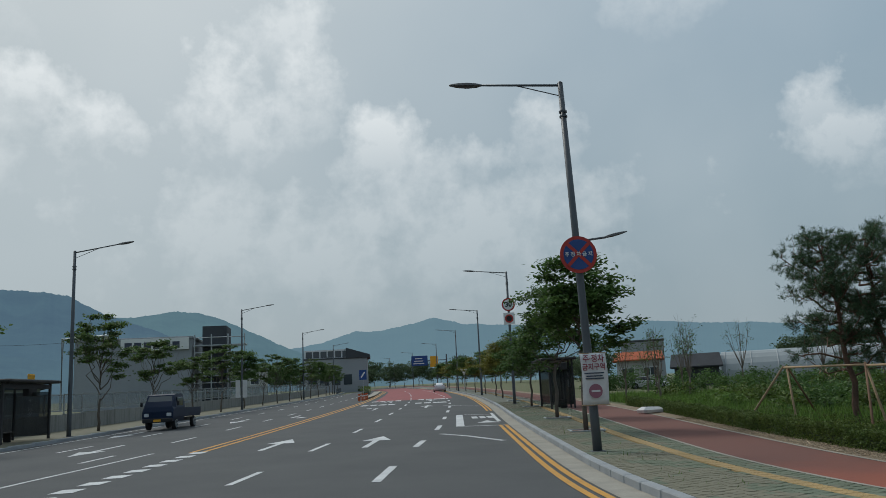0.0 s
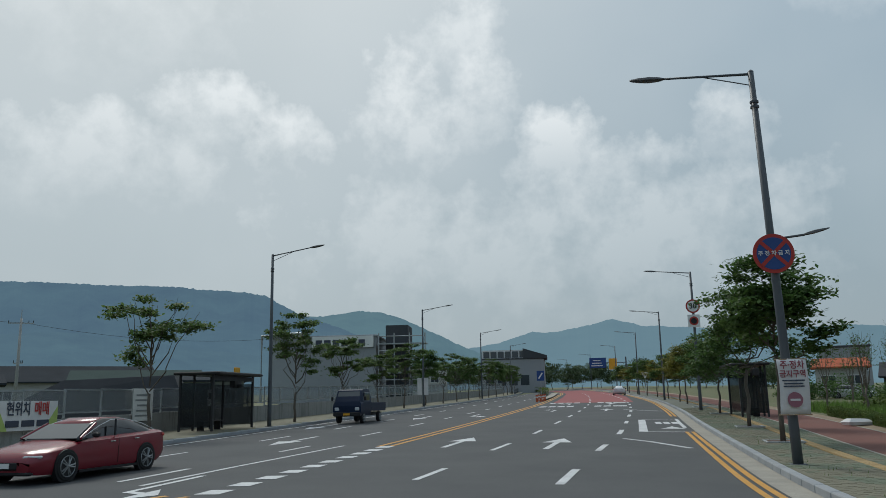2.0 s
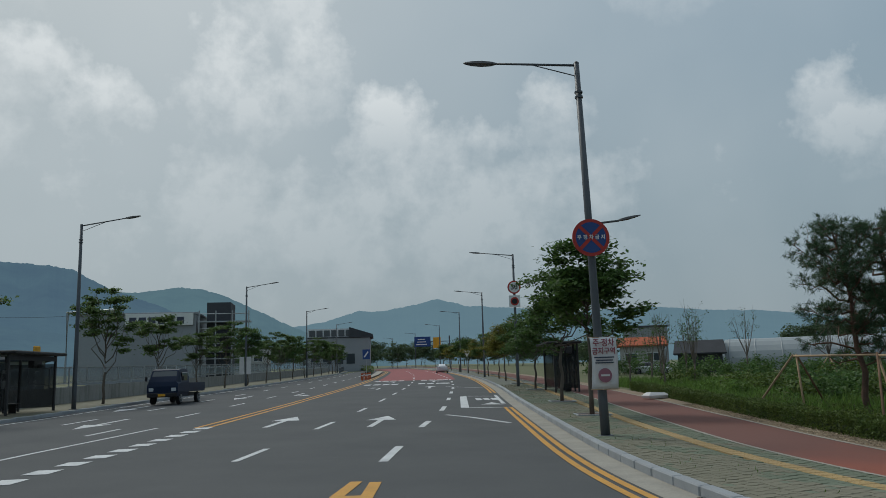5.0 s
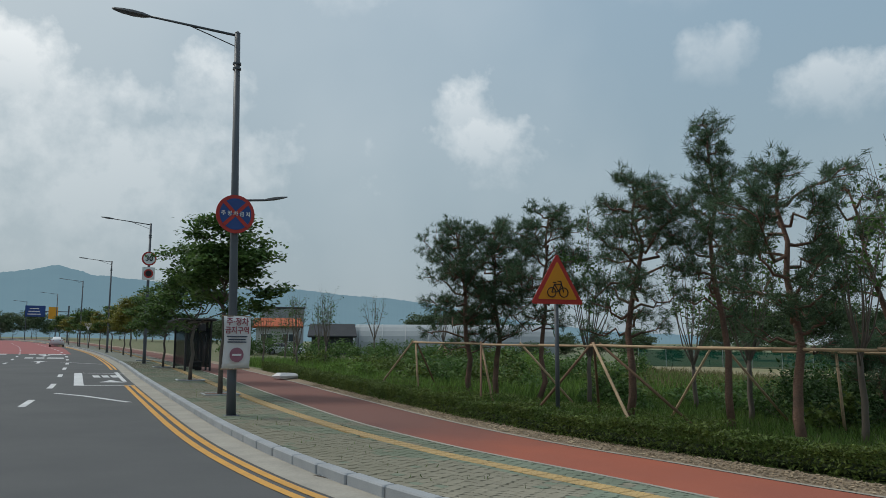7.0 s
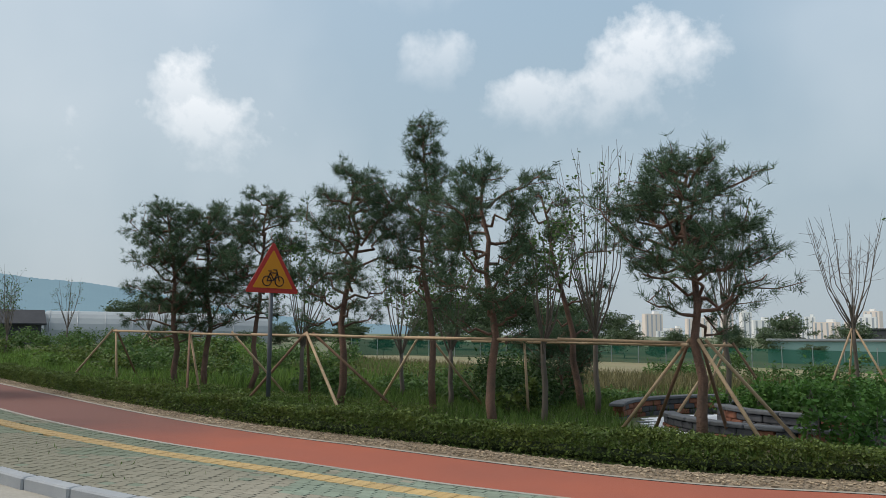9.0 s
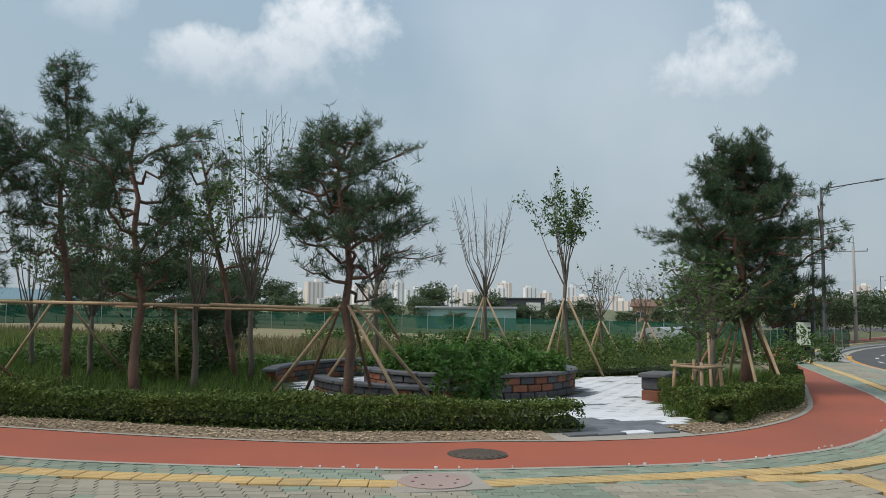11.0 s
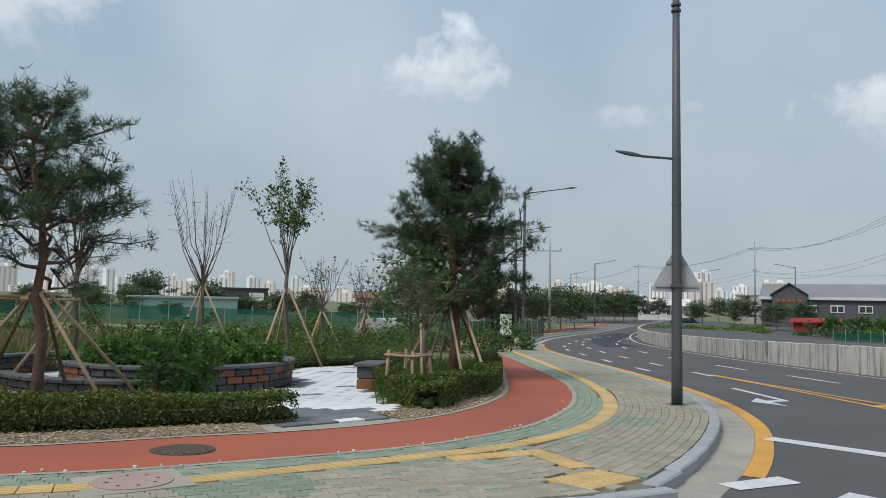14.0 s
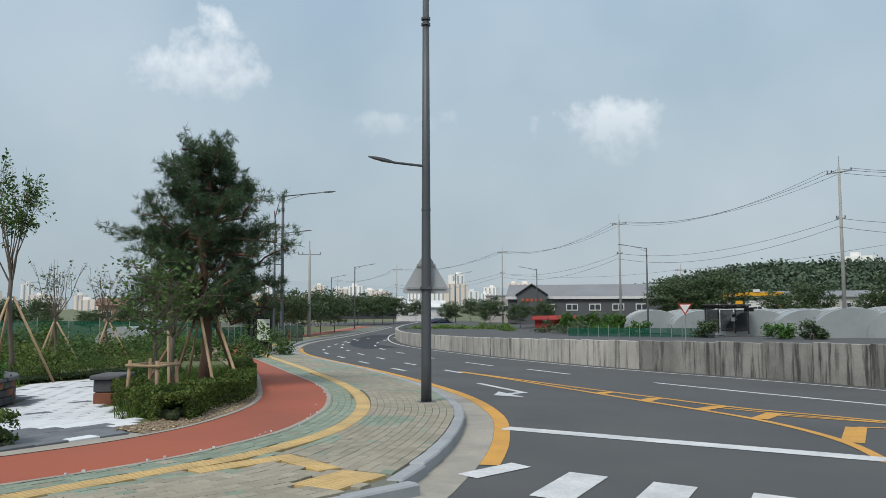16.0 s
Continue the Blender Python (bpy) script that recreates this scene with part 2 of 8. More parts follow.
SIGN_BLUE = mat("sign_blue", (0.03, 0.075, 0.24), rough=0.5, bump=0.0, speck=0.05)
SIGN_WHITE = mat("sign_white", (0.72, 0.72, 0.70), (0.62, 0.63, 0.62), rough=0.5, bump=0.0, speck=0.05)
SIGN_YELLOW = mat("sign_yellow", (0.72, 0.36, 0.03), (0.64, 0.31, 0.03), rough=0.5, bump=0.0, speck=0.05)
SIGN_BLACK = mat("sign_black", (0.02, 0.02, 0.022), rough=0.5, bump=0.0)
TEXT_WHITE = mat("lettering_white", (0.75, 0.75, 0.75), rough=0.5, bump=0.0)
TEXT_RED = mat("lettering_red", (0.45, 0.05, 0.05), rough=0.6, bump=0.0)
TEXT_DARK = mat("lettering_dark", (0.06, 0.07, 0.10), rough=0.6, bump=0.0)
CLOTH_WHITE = mat("banner_cloth", (0.68, 0.67, 0.66), (0.58, 0.57, 0.58), rough=0.9, big=2, fine=30, bump=0.1, speck=0.06)
PINE_BARK = mat("pine_bark", (0.20, 0.112, 0.078), (0.10, 0.070, 0.056), big=3, fine=28, bump=0.9, speck=0.35, depth=0.03)
GREY_BARK = mat("grey_bark", (0.13, 0.11, 0.09), (0.09, 0.075, 0.06), big=3, fine=28, bump=0.7, speck=0.3, depth=0.02)
TWIG = mat("bare_twig", (0.15, 0.125, 0.10), (0.11, 0.09, 0.075), fine=30)
STAKE = mat("peeled_wood_stake", (0.42, 0.31, 0.20), (0.30, 0.20, 0.12), big=2, fine=22, bump=0.4, speck=0.25, random=0.15)
STAKE_DARK = mat("brown_wood_stake", (0.20, 0.12, 0.075), (0.14, 0.085, 0.055), big=2, fine=22, bump=0.4, speck=0.25, random=0.15)
NEEDLE = leaf_mat("pine_needles", (0.06, 0.105, 0.06), (0.08, 0.13, 0.062), 0.28, 0.45)
LEAF_BUSH = leaf_mat("dark_bush_leaves", (0.035, 0.075, 0.022), (0.055, 0.10, 0.03), 0.3, 0.4)
DRY_WEED = leaf_mat("dry_weeds", (0.13, 0.13, 0.055), (0.20, 0.165, 0.085), 0.35, 0.5)
LEAF_DARK = leaf_mat("zelkova_leaves", (0.062, 0.125, 0.034), (0.095, 0.155, 0.042), 0.38, 0.4)
LEAF_YOUNG = leaf_mat("young_tree_leaves", (0.075, 0.14, 0.045), (0.12, 0.165, 0.05), 0.4, 0.4)
LEAF_GOLD = leaf_mat("yellowing_leaves", (0.22, 0.20, 0.035), (0.14, 0.16, 0.04), 0.4, 0.4)
LEAF_HEDGE = leaf_mat("hedge_leaves", (0.07, 0.115, 0.026), (0.115, 0.15, 0.034), 0.3, 0.5)
LEAF_SHRUB = leaf_mat("shrub_leaves", (0.055, 0.14, 0.03), (0.09, 0.18, 0.035), 0.35, 0.4)
GRASS = leaf_mat("grass_blades", (0.07, 0.135, 0.025), (0.11, 0.165, 0.04), 0.35, 0.5)
WEED = leaf_mat("tall_weeds", (0.10, 0.19, 0.035), (0.14, 0.21, 0.05), 0.4, 0.4)
FAR_LEAF = leaf_mat("distant_leaves", (0.07, 0.11, 0.055), (0.09, 0.125, 0.06), 0.3, 0.35)
# near-black green paints the shade between the hedge leaves
HEDGE_CORE = mat("hedge_inner_shade", (0.03, 0.045, 0.018), fine=12, speck=0.3)
BLOCK_RED = mat("red_block", (0.24, 0.095, 0.055), (0.17, 0.075, 0.05), big=5, fine=40, speck=0.2, random=0.2, bump=0.5)
BLOCK_DARK = mat("charcoal_block", (0.085, 0.085, 0.09), (0.06, 0.06, 0.066), big=5, fine=40, speck=0.2, random=0.15, bump=0.5)
CAP_STONE = mat("dark_cap_stone", (0.12, 0.125, 0.13), (0.09, 0.093, 0.10), big=3, fine=40, speck=0.15, random=0.08)
WHITE_TILE = mat("white_paving_block", (0.66, 0.68, 0.70), (0.56, 0.58, 0.60), big=1.2, fine=40, speck=0.08, random=0.06)
DARK_TILE = mat("dark_paving_block", (0.15, 0.16, 0.175), (0.12, 0.13, 0.14), big=1.2, fine=40, speck=0.12, random=0.12)


# ---- building helpers ----
def soft(v, k):
    return k * math.log1p(math.exp(v / k)) if v / k < 30 else v


def ground_z(x, y):
    """The lie of the land: the first road climbs, the second falls away and levels out."""
    x, y = max(-400.0, min(400.0, x)), max(-250.0, min(400.0, y))
    return (-0.0171 * (soft(x, 2.0) - 1.386 - soft(x - 65, 8.0)) + (0.010 if y > 0 else 0.0084) * y
            + 0.008 * (soft(y - 22, 6.0) - 0.15) + 0.018 * soft(-22 - y, 4.0))


class Geo:
    """Corners and faces gathered for one mesh."""
    def __init__(self):
        self.v, self.f = [], []

    def add(self, verts, faces):
        o = len(self.v)
        self.v += [tuple(p) for p in verts]
        self.f += [tuple(o + i for i in f) for f in faces]
        return self

    def box(self, c, s, rot=0.0, bevel=0.0, tilt=None):
        """A box about its centre c with sizes s, turned rot degrees about z, edges chamfered by bevel."""
        hx, hy, hz = s[0] / 2, s[1] / 2, s[2] / 2
        b = min(bevel, hx * 0.9, hy * 0.9, hz * 0.9)
        m = tilt or Matrix.Rotation(radians(rot), 3, "Z")
        if b <= 0:
            vs = [(x, y, z) for z in (-hz, hz) for x, y in ((-hx, -hy), (hx, -hy), (hx, hy), (-hx, hy))]
            fs = [(3, 2, 1, 0), (4, 5, 6, 7)] + [(i, (i + 1) % 4, (i + 1) % 4 + 4, i + 4) for i in range(4)]
        else:
            vs, fs = [], []
            for z, k in ((-hz, b), (-hz + b, 0), (hz - b, 0), (hz, b)):
                x, y = hx - k, hy - k
                vs += [(-x + b, -y, z), (x - b, -y, z), (x, -y + b, z), (x, y - b, z), (x - b, y, z), (-x + b, y, z), (-x, y - b, z), (-x, -y + b, z)]
            for r in range(3):
                fs += [(r * 8 + i, r * 8 + (i + 1) % 8, r * 8 + 8 + (i + 1) % 8, r * 8 + 8 + i) for i in range(8)]
            fs += [tuple(range(7, -1, -1)), tuple(range(24, 32))]
        return self.add([Vector(c) + m @ Vector(p) for p in vs], fs)

    def tube(self, pts, radii, n=8, cap=True):
        """A round bar along a line of points."""
        pts = [Vector(p) for p in pts]
        if not isinstance(radii, (list, tuple)):
            radii = [radii] * len(pts)
        o, rings = len(self.v), []
        for i, p in enumerate(pts):
            d = (pts[min(i + 1, len(pts) - 1)] - pts[max(i - 1, 0)]).normalized()
            side = d.cross(Vector((0, 0, 1)) if abs(d.z) < 0.9 else Vector((1, 0, 0))).normalized()
            up = side.cross(d)
            for k in range(n):
                a = 2 * math.pi * k / n
                self.v.append(tuple(p + (side * math.cos(a) + up * math.sin(a)) * radii[i]))
        for i in range(len(pts) - 1):
            for k in range(n):
                a, b = o + i * n + k, o + i * n + (k + 1) % n
                self.f.append((a, a + n, b + n, b))
        if cap:
            self.f.append(tuple(o + k for k in range(n)))
            self.f.append(tuple(o + (len(pts) - 1) * n + k for k in range(n - 1, -1, -1)))
        return self

    def prism(self, outline, depth, m=None):
        """An outline in the xz plane given thickness along y, then placed by m."""
        k = len(outline)
        vs = [Vector((x, 0, z)) for x, z in outline] + [Vector((x, depth, z)) for x, z in outline]
        fs = [tuple(range(k)), tuple(range(2 * k - 1, k - 1, -1))] + [(i + k, (i + 1) % k + k, (i + 1) % k, i) for i in range(k)]
        return self.add([(m @ p) if m else p for p in vs], fs)

    def mesh(self, name, smooth=False):
        me = bpy.data.meshes.new(name)
        me.from_pydata(self.v, [], self.f)
        if smooth:
            me.polygons.foreach_set("use_smooth", [True] * len(me.polygons))
        me.update()
        return me


def part(name, geo, material, parent, label="", smooth=False):
    me = geo.mesh(name, smooth) if isinstance(geo, Geo) else geo
    if not me.materials:
        me.materials.append(material)
    ob = new(name, me)
    ob.parent = parent
    return tagged(ob, label)


def thing(name, label, category, at=(0, 0, 0), rot=0.0, group="", kind=""):
    ob = new(name)
    ob.matrix_basis = pose(*at, 0, 0, rot)
    ob.empty_display_size = 0.2
    return tagged(ob, label, category, group, kind)


def setting(name, geo, material, label, category, smooth=False, kind="structure"):
    me = geo.mesh(name, smooth)
    me.materials.append(material)
    return tagged(new(name, me), label, category, kind=kind)


def curve_through(pts, steps=6):
    """A smooth line through points (Catmull-Rom)."""
    pts = [Vector(p) for p in pts]
    out = []
    for i in range(len(pts) - 1):
        a, b, c, d = pts[max(i - 1, 0)], pts[i], pts[i + 1], pts[min(i + 2, len(pts) - 1)]
        for s in range(steps):
            t = s / steps
            out.append(0.5 * (2 * b + (c - a) * t + (2 * a - 5 * b + 4 * c - d) * t * t + (3 * b - a - 3 * c + d) * t ** 3))
    return out + [pts[-1]]


def offset_line(line, dist):
    """The line moved sideways to its left."""
    out = []
    for i, p in enumerate(line):
        d = (line[min(i + 1, len(line) - 1)] - line[max(i - 1, 0)]).normalized()
        out.append(Vector((p.x - d.y * dist, p.y + d.x * dist)))
    return out


def walk_along(line, step):
    """Points and headings at even steps along a line."""
    out, left = [], 0.0
    for a, b in zip(line, line[1:]):
        n = (b - a).length
        while left <= n and n > 0:
            p = a + (b - a) * (left / n)
            out.append((p, (b - a).normalized()))
            left += step
        left -= n
    return out


def strip(geo, a, b, h, across=1, h2=None):
    """A sheet between two lines of equal count, laid on the land at height h."""
    o, k = len(geo.v), across + 1
    h2 = h if h2 is None else h2
    for p, q in zip(a, b):
        for j in range(k):
            x, y = p.x + (q.x - p.x) * j / across, p.y + (q.y - p.y) * j / across
            geo.v.append((x, y, ground_z(x, y) + h + (h2 - h) * j / across))
    for i in range(len(a) - 1):
        for j in range(across):
            geo.f.append((o + i * k + j, o + i * k + j + 1, o + (i + 1) * k + j + 1, o + (i + 1) * k + j))
    return geo


def steps_along(lo, hi, step):
    n = max(1, round((hi - lo) / step))
    return [lo + (hi - lo) * i / n for i in range(n + 1)]


def sheet(geo, xs, ys, h):
    o = len(geo.v)
    for y in ys:
        for x in xs:
            geo.v.append((x, y, ground_z(x, y) + (h(x, y) if callable(h) else h)))
    w = len(xs)
    for j in range(len(ys) - 1):
        for i in range(w - 1):
            geo.f.append((o + j * w + i, o + j * w + i + 1, o + (j + 1) * w + i + 1, o + (j + 1) * w + i))
    return geo


def on(x, y, h=0.0):
    return (x, y, ground_z(x, y) + h)


# ---- the ground and the roads ----
axis = [-4500, -2500, -1400, -800, -450, -300] + steps_along(-200, 300, 10) + [400, 600, 900, 1500, 2500, 4500]
setting("ground", sheet(Geo(), axis, axis, -0.09), FAR_GROUND, "rough green and brown land out to the hills", "ground")

# stations along the near kerb: kerb foot, tactile line, outer and inner edge of the red path
STATIONS = [
    ((-16, 262), (-13.8, 263), (-12.9, 263), (-10.5, 264)),
    ((-7, 218), (-4.8, 219), (-3.8, 219), (-1.4, 220)),
    ((-0.6, 169), (1.7, 170), (2.6, 170), (5, 170)),
    ((2.5, 124), (4.9, 124), (5.9, 124), (8.3, 124)),
    ((4.1, 88), (6.4, 88), (7.4, 88), (9.8, 88)),
    ((4.18, 60), (6.58, 60), (7.68, 60), (10.18, 60)),
    ((3.7, 40), (6.1, 40), (7.3, 40), (9.75, 40)),
    ((3.4, 25), (5.55, 25), (6.6, 25), (8.85, 25)),
    ((3.28, 17), (5.42, 17.2), (6.25, 17.3), (8.38, 17.5)),
    ((3.42, 12.5), (5.68, 12.5), (6.42, 12.8), (8.38, 13)),
    ((3.82, 9.2), (6.2, 9.3), (6.95, 9.4), (8.8, 9.8)),
    ((4.65, 6.2), (6.75, 6.3), (7.4, 6.6), (9.15, 7.2)),
    ((5.95, 3), (7.75, 3.1), (8.45, 3.5), (9.75, 4.9)),
    ((6.98, 0.6), (8.85, 1.35), (9.5, 1.7), (10.8, 3.2)),
    ((7.88, -1.8), (9.9, -0.05), (10.45, 0.35), (11.5, 1.97)),
    ((9.25, -2.88), (10.9, -1.2), (11.4, -0.55), (12.8, 0.5)),
    ((12.2, -4.38), (13, -2.6), (13.3, -1.8), (14.7, -0.68)),
    ((15.8, -5.65), (16.5, -3.74), (16.8, -2.98), (17.8, -1.68)),
    ((21, -6.45), (21.5, -4.32), (21.9, -3.62), (22.4, -2.15)),
    ((30, -6.65), (30, -4.4), (30, -3.5), (30, -2.5)),
    ((47, -6.3), (47, -4.3), (47, -3.3), (47, -2.2)),
    ((60, -7.8), (60, -6.2), (60, -4.8), (60, -3.2)),
    ((74, -11.4), (74.6, -9.6), (75, -8.2), (75.5, -6.6)),
    ((93, -18.9), (94, -17.2), (94.6, -16), (95.4, -14.6)),
    ((130, -33), (131, -31), (131.6, -30), (132.4, -28.6)),
]
KERB_LINE, TACT_LINE, RED_OUT, RED_IN = (curve_through([s[i] for s in STATIONS]) for i in range(4))
KERB_BACK = offset_line(KERB_LINE, 0.2)
LEFT_KERB = curve_through([(-17.6, -60), (-17.7, 0), (-17.8, 40), (-17.7, 75), (-17.9, 112), (-18.8, 153), (-23, 200), (-31, 255), (-40, 300)])
WALL_LINE = curve_through([(2, -19.6), (12, -19.3), (20, -18.7), (26, -17.7), (33, -16.9), (45, -16.7), (63, -17.6), (80, -20.8), (97, -26), (120, -35)])

road = Geo()
sheet(road, steps_along(-17.9, 20, 2.0), steps_along(-60, 300, 3.0), 0.0)
sheet(road, steps_along(20, 180, 3.2), steps_along(-60, 2, 2.0), 0.0)
setting("road", road, ASPHALT, "grey asphalt carriageway of a wide junction", "road")

# resurfaced dark patch far along the second road, red school-zone surface far along the first
new_top = Geo()
strip(new_top, curve_through([(58, -15.5), (66, -15.6), (78, -19), (92, -24)]), curve_through([(56, -12.2), (66, -13.2), (78, -16), (92, -21)]), 0.006)
setting("road_patch", new_top, ASPHALT_NEW, "newly laid black asphalt patch on the road", "asphalt patch")
red_top = Geo()
strip(red_top, curve_through([(-6.6, 84), (-8, 124), (-10.5, 165), (-18, 215)]), curve_through([(1.6, 84), (0.9, 124), (-2.2, 165), (-9, 215)]), 0.006, 2)
setting("red_road_surface", red_top, RED_ROAD, "dull red anti-skid surface across the lanes", "road surface")

gutter = Geo()
strip(gutter, offset_line(KERB_LINE, -0.54), KERB_LINE, 0.005, 1)
setting("gutter", gutter, GUTTER, "pale worn concrete gutter beside the kerb", "gutter")

pavement = setting("pavement", strip(Geo(), offset_line(KERB_LINE, 0.04), RED_OUT, 0.122, 5), PAVE_BED, "mossy block pavement with green and grey pavers", "pavement")
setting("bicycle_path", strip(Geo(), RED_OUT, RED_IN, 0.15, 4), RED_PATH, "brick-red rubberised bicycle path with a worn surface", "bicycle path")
edge = Geo()
strip(edge, offset_line(RED_OUT, -0.09), RED_OUT, 0.156)
strip(edge, RED_IN, offset_line(RED_IN, 0.1), 0.158)
setting("path_edging", edge, GUTTER, "thin concrete edging along the red path", "edging")
MULCH_IN = offset_line(RED_IN, 0.75)
MULCH_OUT = offset_line(RED_IN, 0.1)
gap_a = next(i for i, p in enumerate(RED_IN) if p.x > 11.35 and p.y < 2.3)
gap_b = next(i for i, p in enumerate(RED_IN) if p.x > 12.9 and p.y < 0.6)
mulch_bed = strip(Geo(), MULCH_OUT[:gap_a + 1], MULCH_IN[:gap_a + 1], 0.15, 2, 0.2)
strip(mulch_bed, MULCH_OUT[gap_b:], MULCH_IN[gap_b:], 0.15, 2, 0.2)
setting("paving_apron", strip(Geo(), offset_line(RED_IN, 0.09)[gap_a - 2:gap_b + 3], offset_line(RED_IN, 0.8)[gap_a - 2:gap_b + 3], 0.146, 2, 0.165), GUTTER, "pale concrete apron before the white paving", "paving")
setting("mulch_strip", mulch_bed, BARK_MULCH, "strip of dry brown soil and wood chips", "soil strip")

# planted land behind the path
garden = Geo()
strip(garden, MULCH_IN, [Vector((max(p.x, 6) + 34, max(p.y, -2) + 22)) for p in MULCH_IN], 0.17, 10, 0.1)
setting("garden_ground", garden, GRASS_SOIL, "grassy soil of a roadside garden", "lawn")
setting("field", sheet(Geo(), steps_along(27, 93, 3), steps_along(15, 63, 3), 0.16), FIELD, "dry straw-coloured fallow field", "field")

# far pavement on the other side of the first road
LEFT_BACK = offset_line(LEFT_KERB, 0.2)
LEFT_WALL = offset_line(LEFT_KERB, 4.6)
setting("far_pavement", strip(Geo(), LEFT_BACK, LEFT_WALL, 0.14, 3), PAVER_GREY, "pale dusty block pavement across the road", "pavement")
setting("far_lot", strip(Geo(), offset_line(LEFT_KERB, 4.9), offset_line(LEFT_KERB, 60), 0.3, 6), FAR_GROUND, "rough weedy yard behind the wall", "yard")


def kerb_row(name, line, label, step=1.0, w=0.2, h=0.155, keep=lambda p: True, dip=None):
    """Kerb stones set end to end; near ones are pieces of their own, the rest one mesh."""
    base = thing(name, label, "kerb", kind="structure")
    rest, piece = Geo(), None
    spots = walk_along(line, step)
    for (p, d) in spots:
        mid = p + d * step / 2 + Vector((-d.y, d.x)) * w / 2
        a = math.degrees(math.atan2(d.y, d.x))
        rise = math.degrees(math.atan2(ground_z(p.x + d.x, p.y + d.y) - ground_z(p.x, p.y), 1.0))
        z = ground_z(mid.x, mid.y) + h / 2 - 0.05 - (0.02 * max(0.0, 1.0 - ((mid - Vector(dip)).length / 1.9) ** 2) if dip else 0.0)
        if keep(mid):
            if piece is None:
                piece = Geo().box((0, 0, 0), (step - 0.012, w, h + 0.1), bevel=0.02).mesh("kerb_stone")
                piece.materials.append(KERB)
            ob = new("kerb_stone", piece)
            ob.parent = base
            ob.matrix_basis = pose(mid.x, mid.y, z, 0, 0, a) @ pose(0, 0, 0, 0, -rise, 0)
        else:
            rest.box((mid.x, mid.y, z), (step - 0.012, w, h + 0.1), a, 0.02)
    if rest.f:
        tagged(part("far_kerb_stones", rest, KERB, base), kind="stuff")
    return base


kerb_row("kerb", KERB_LINE, "grey granite kerb curving round the corner", keep=lambda p: p.y < 60 and p.x < 60, dip=(8.5, -1.95))
kerb_row("far_kerb", offset_line(LEFT_KERB, 0.2)[::-1], "grey granite kerb across the road", step=2.0, keep=lambda p: False)


# ---- road markings ----
def marking(name, lines, width, material, label, h=0.008, category="road marking"):
    g = Geo()
    for line in lines:
        line = [Vector(p) for p in line]
        strip(g, offset_line(line, width / 2), offset_line(line, -width / 2), h)
    return setting(name, g, material, label, category)


def poly_mark(name, outlines, material, label, h=0.009):
    g = Geo()
    for o in outlines:
        g.add([on(x, y, h) for x, y in o], [tuple(range(len(o)))])
    return setting(name, g, material, label, "road marking")


def dashes(line, dash, gap, lo=0.0):
    """Cuts a smooth line into dashes."""
    out, s, cur = [], -lo, []
    for p, d in walk_along(line, 0.5):
        if s >= 0 and s % (dash + gap) < dash:
            cur.append(p)
        elif cur:
            if len(cur) > 1:
                out.append(cur)
            cur = []
        s += 0.5
    return out


def arrow(x, y, turn, kind, size=1.0):
    """A lane arrow that points along turn (degrees, 0 = along +y)."""
    if kind == "straight":
        shape = [[(-0.1, 0), (0.1, 0), (0.1, 3.0), (-0.1, 3.0)], [(-0.52, 2.9), (0.52, 2.9), (0, 5.0)]]
    elif kind == "right":
        shape = [[(-0.1, 0), (0.08, 0), (0.08, 3.3), (-0.1, 3.5)], [(-0.1, 3.5), (0.08, 3.3), (0.5, 3.5), (0.5, 3.8)], [(0.5, 2.9), (1.05, 3.9), (0.5, 4.7)]]
    else:
        shape = [[(-0.08, 0), (0.1, 0), (0.1, 3.5), (-0.08, 3.3)], [(-0.08, 3.3), (0.1, 3.5), (-0.5, 3.8), (-0.5, 3.5)], [(-0.5, 2.9), (-0.5, 4.7), (-1.05, 3.9)]]
    c, s = math.cos(radians(turn)), math.sin(radians(turn))
    return [[(x + (c * u - s * v) * size, y + (s * u + c * v) * size) for u, v in o] for o in shape]


def near(line, keep):
    return [p for p in line if keep(p)]


up_road = [p for p in KERB_LINE if p.y > 5]
for name, o in (("kerb_line_yellow", 0.68), ("kerb_line_yellow_outer", 0.92)):
    ln = offset_line(up_road, -o)
    marking(name, [[q for q in ln if q.y <= 36], [q for q in ln if q.y >= 47]], 0.14, YELLOW_PAINT, "double yellow no-parking line beside the kerb")
marking("bus_bay_edge_line", [[q for q in offset_line(up_road, -0.8) if 36 <= q.y <= 47]], 0.18, WHITE_PAINT, "white edge line of the bus bay")
round_corner = [p for p in KERB_LINE if p.y < -3.1 and p.x < 60 and p.x > 10.0]
marking("corner_line_yellow", [offset_line(round_corner, -0.68)], 0.27, YELLOW_PAINT, "broad yellow line round the corner kerb")

centre = curve_through([(-7.9, 27), (-7.6, 43), (-7.4, 66), (-7.6, 88), (-8.8, 124), (-11, 165), (-19, 215), (-30, 262)])
marking("centre_line_yellow", [centre], 0.16, YELLOW_PAINT, "double yellow centre line")
marking("centre_line_yellow_second", [offset_line(centre, 0.42)], 0.16, YELLOW_PAINT, "double yellow centre line")
marking("centre_line_start", [[(-9.4, 12.6), (-8.7, 14.2)], [(-8.9, 12.5), (-8.2, 14.1)]], 0.16, YELLOW_PAINT, "yellow line ends before the crossing")
block = [[(-8.25, y0), (-7.75, y0 + 0.05), (-7.75, y0 + 0.75), (-8.25, y0 + 0.7)] for y0 in [14.4 + 1.33 * i for i in range(10)]]
poly_mark("turning_dots", block, WHITE_PAINT, "row of white block dots guiding turning traffic")

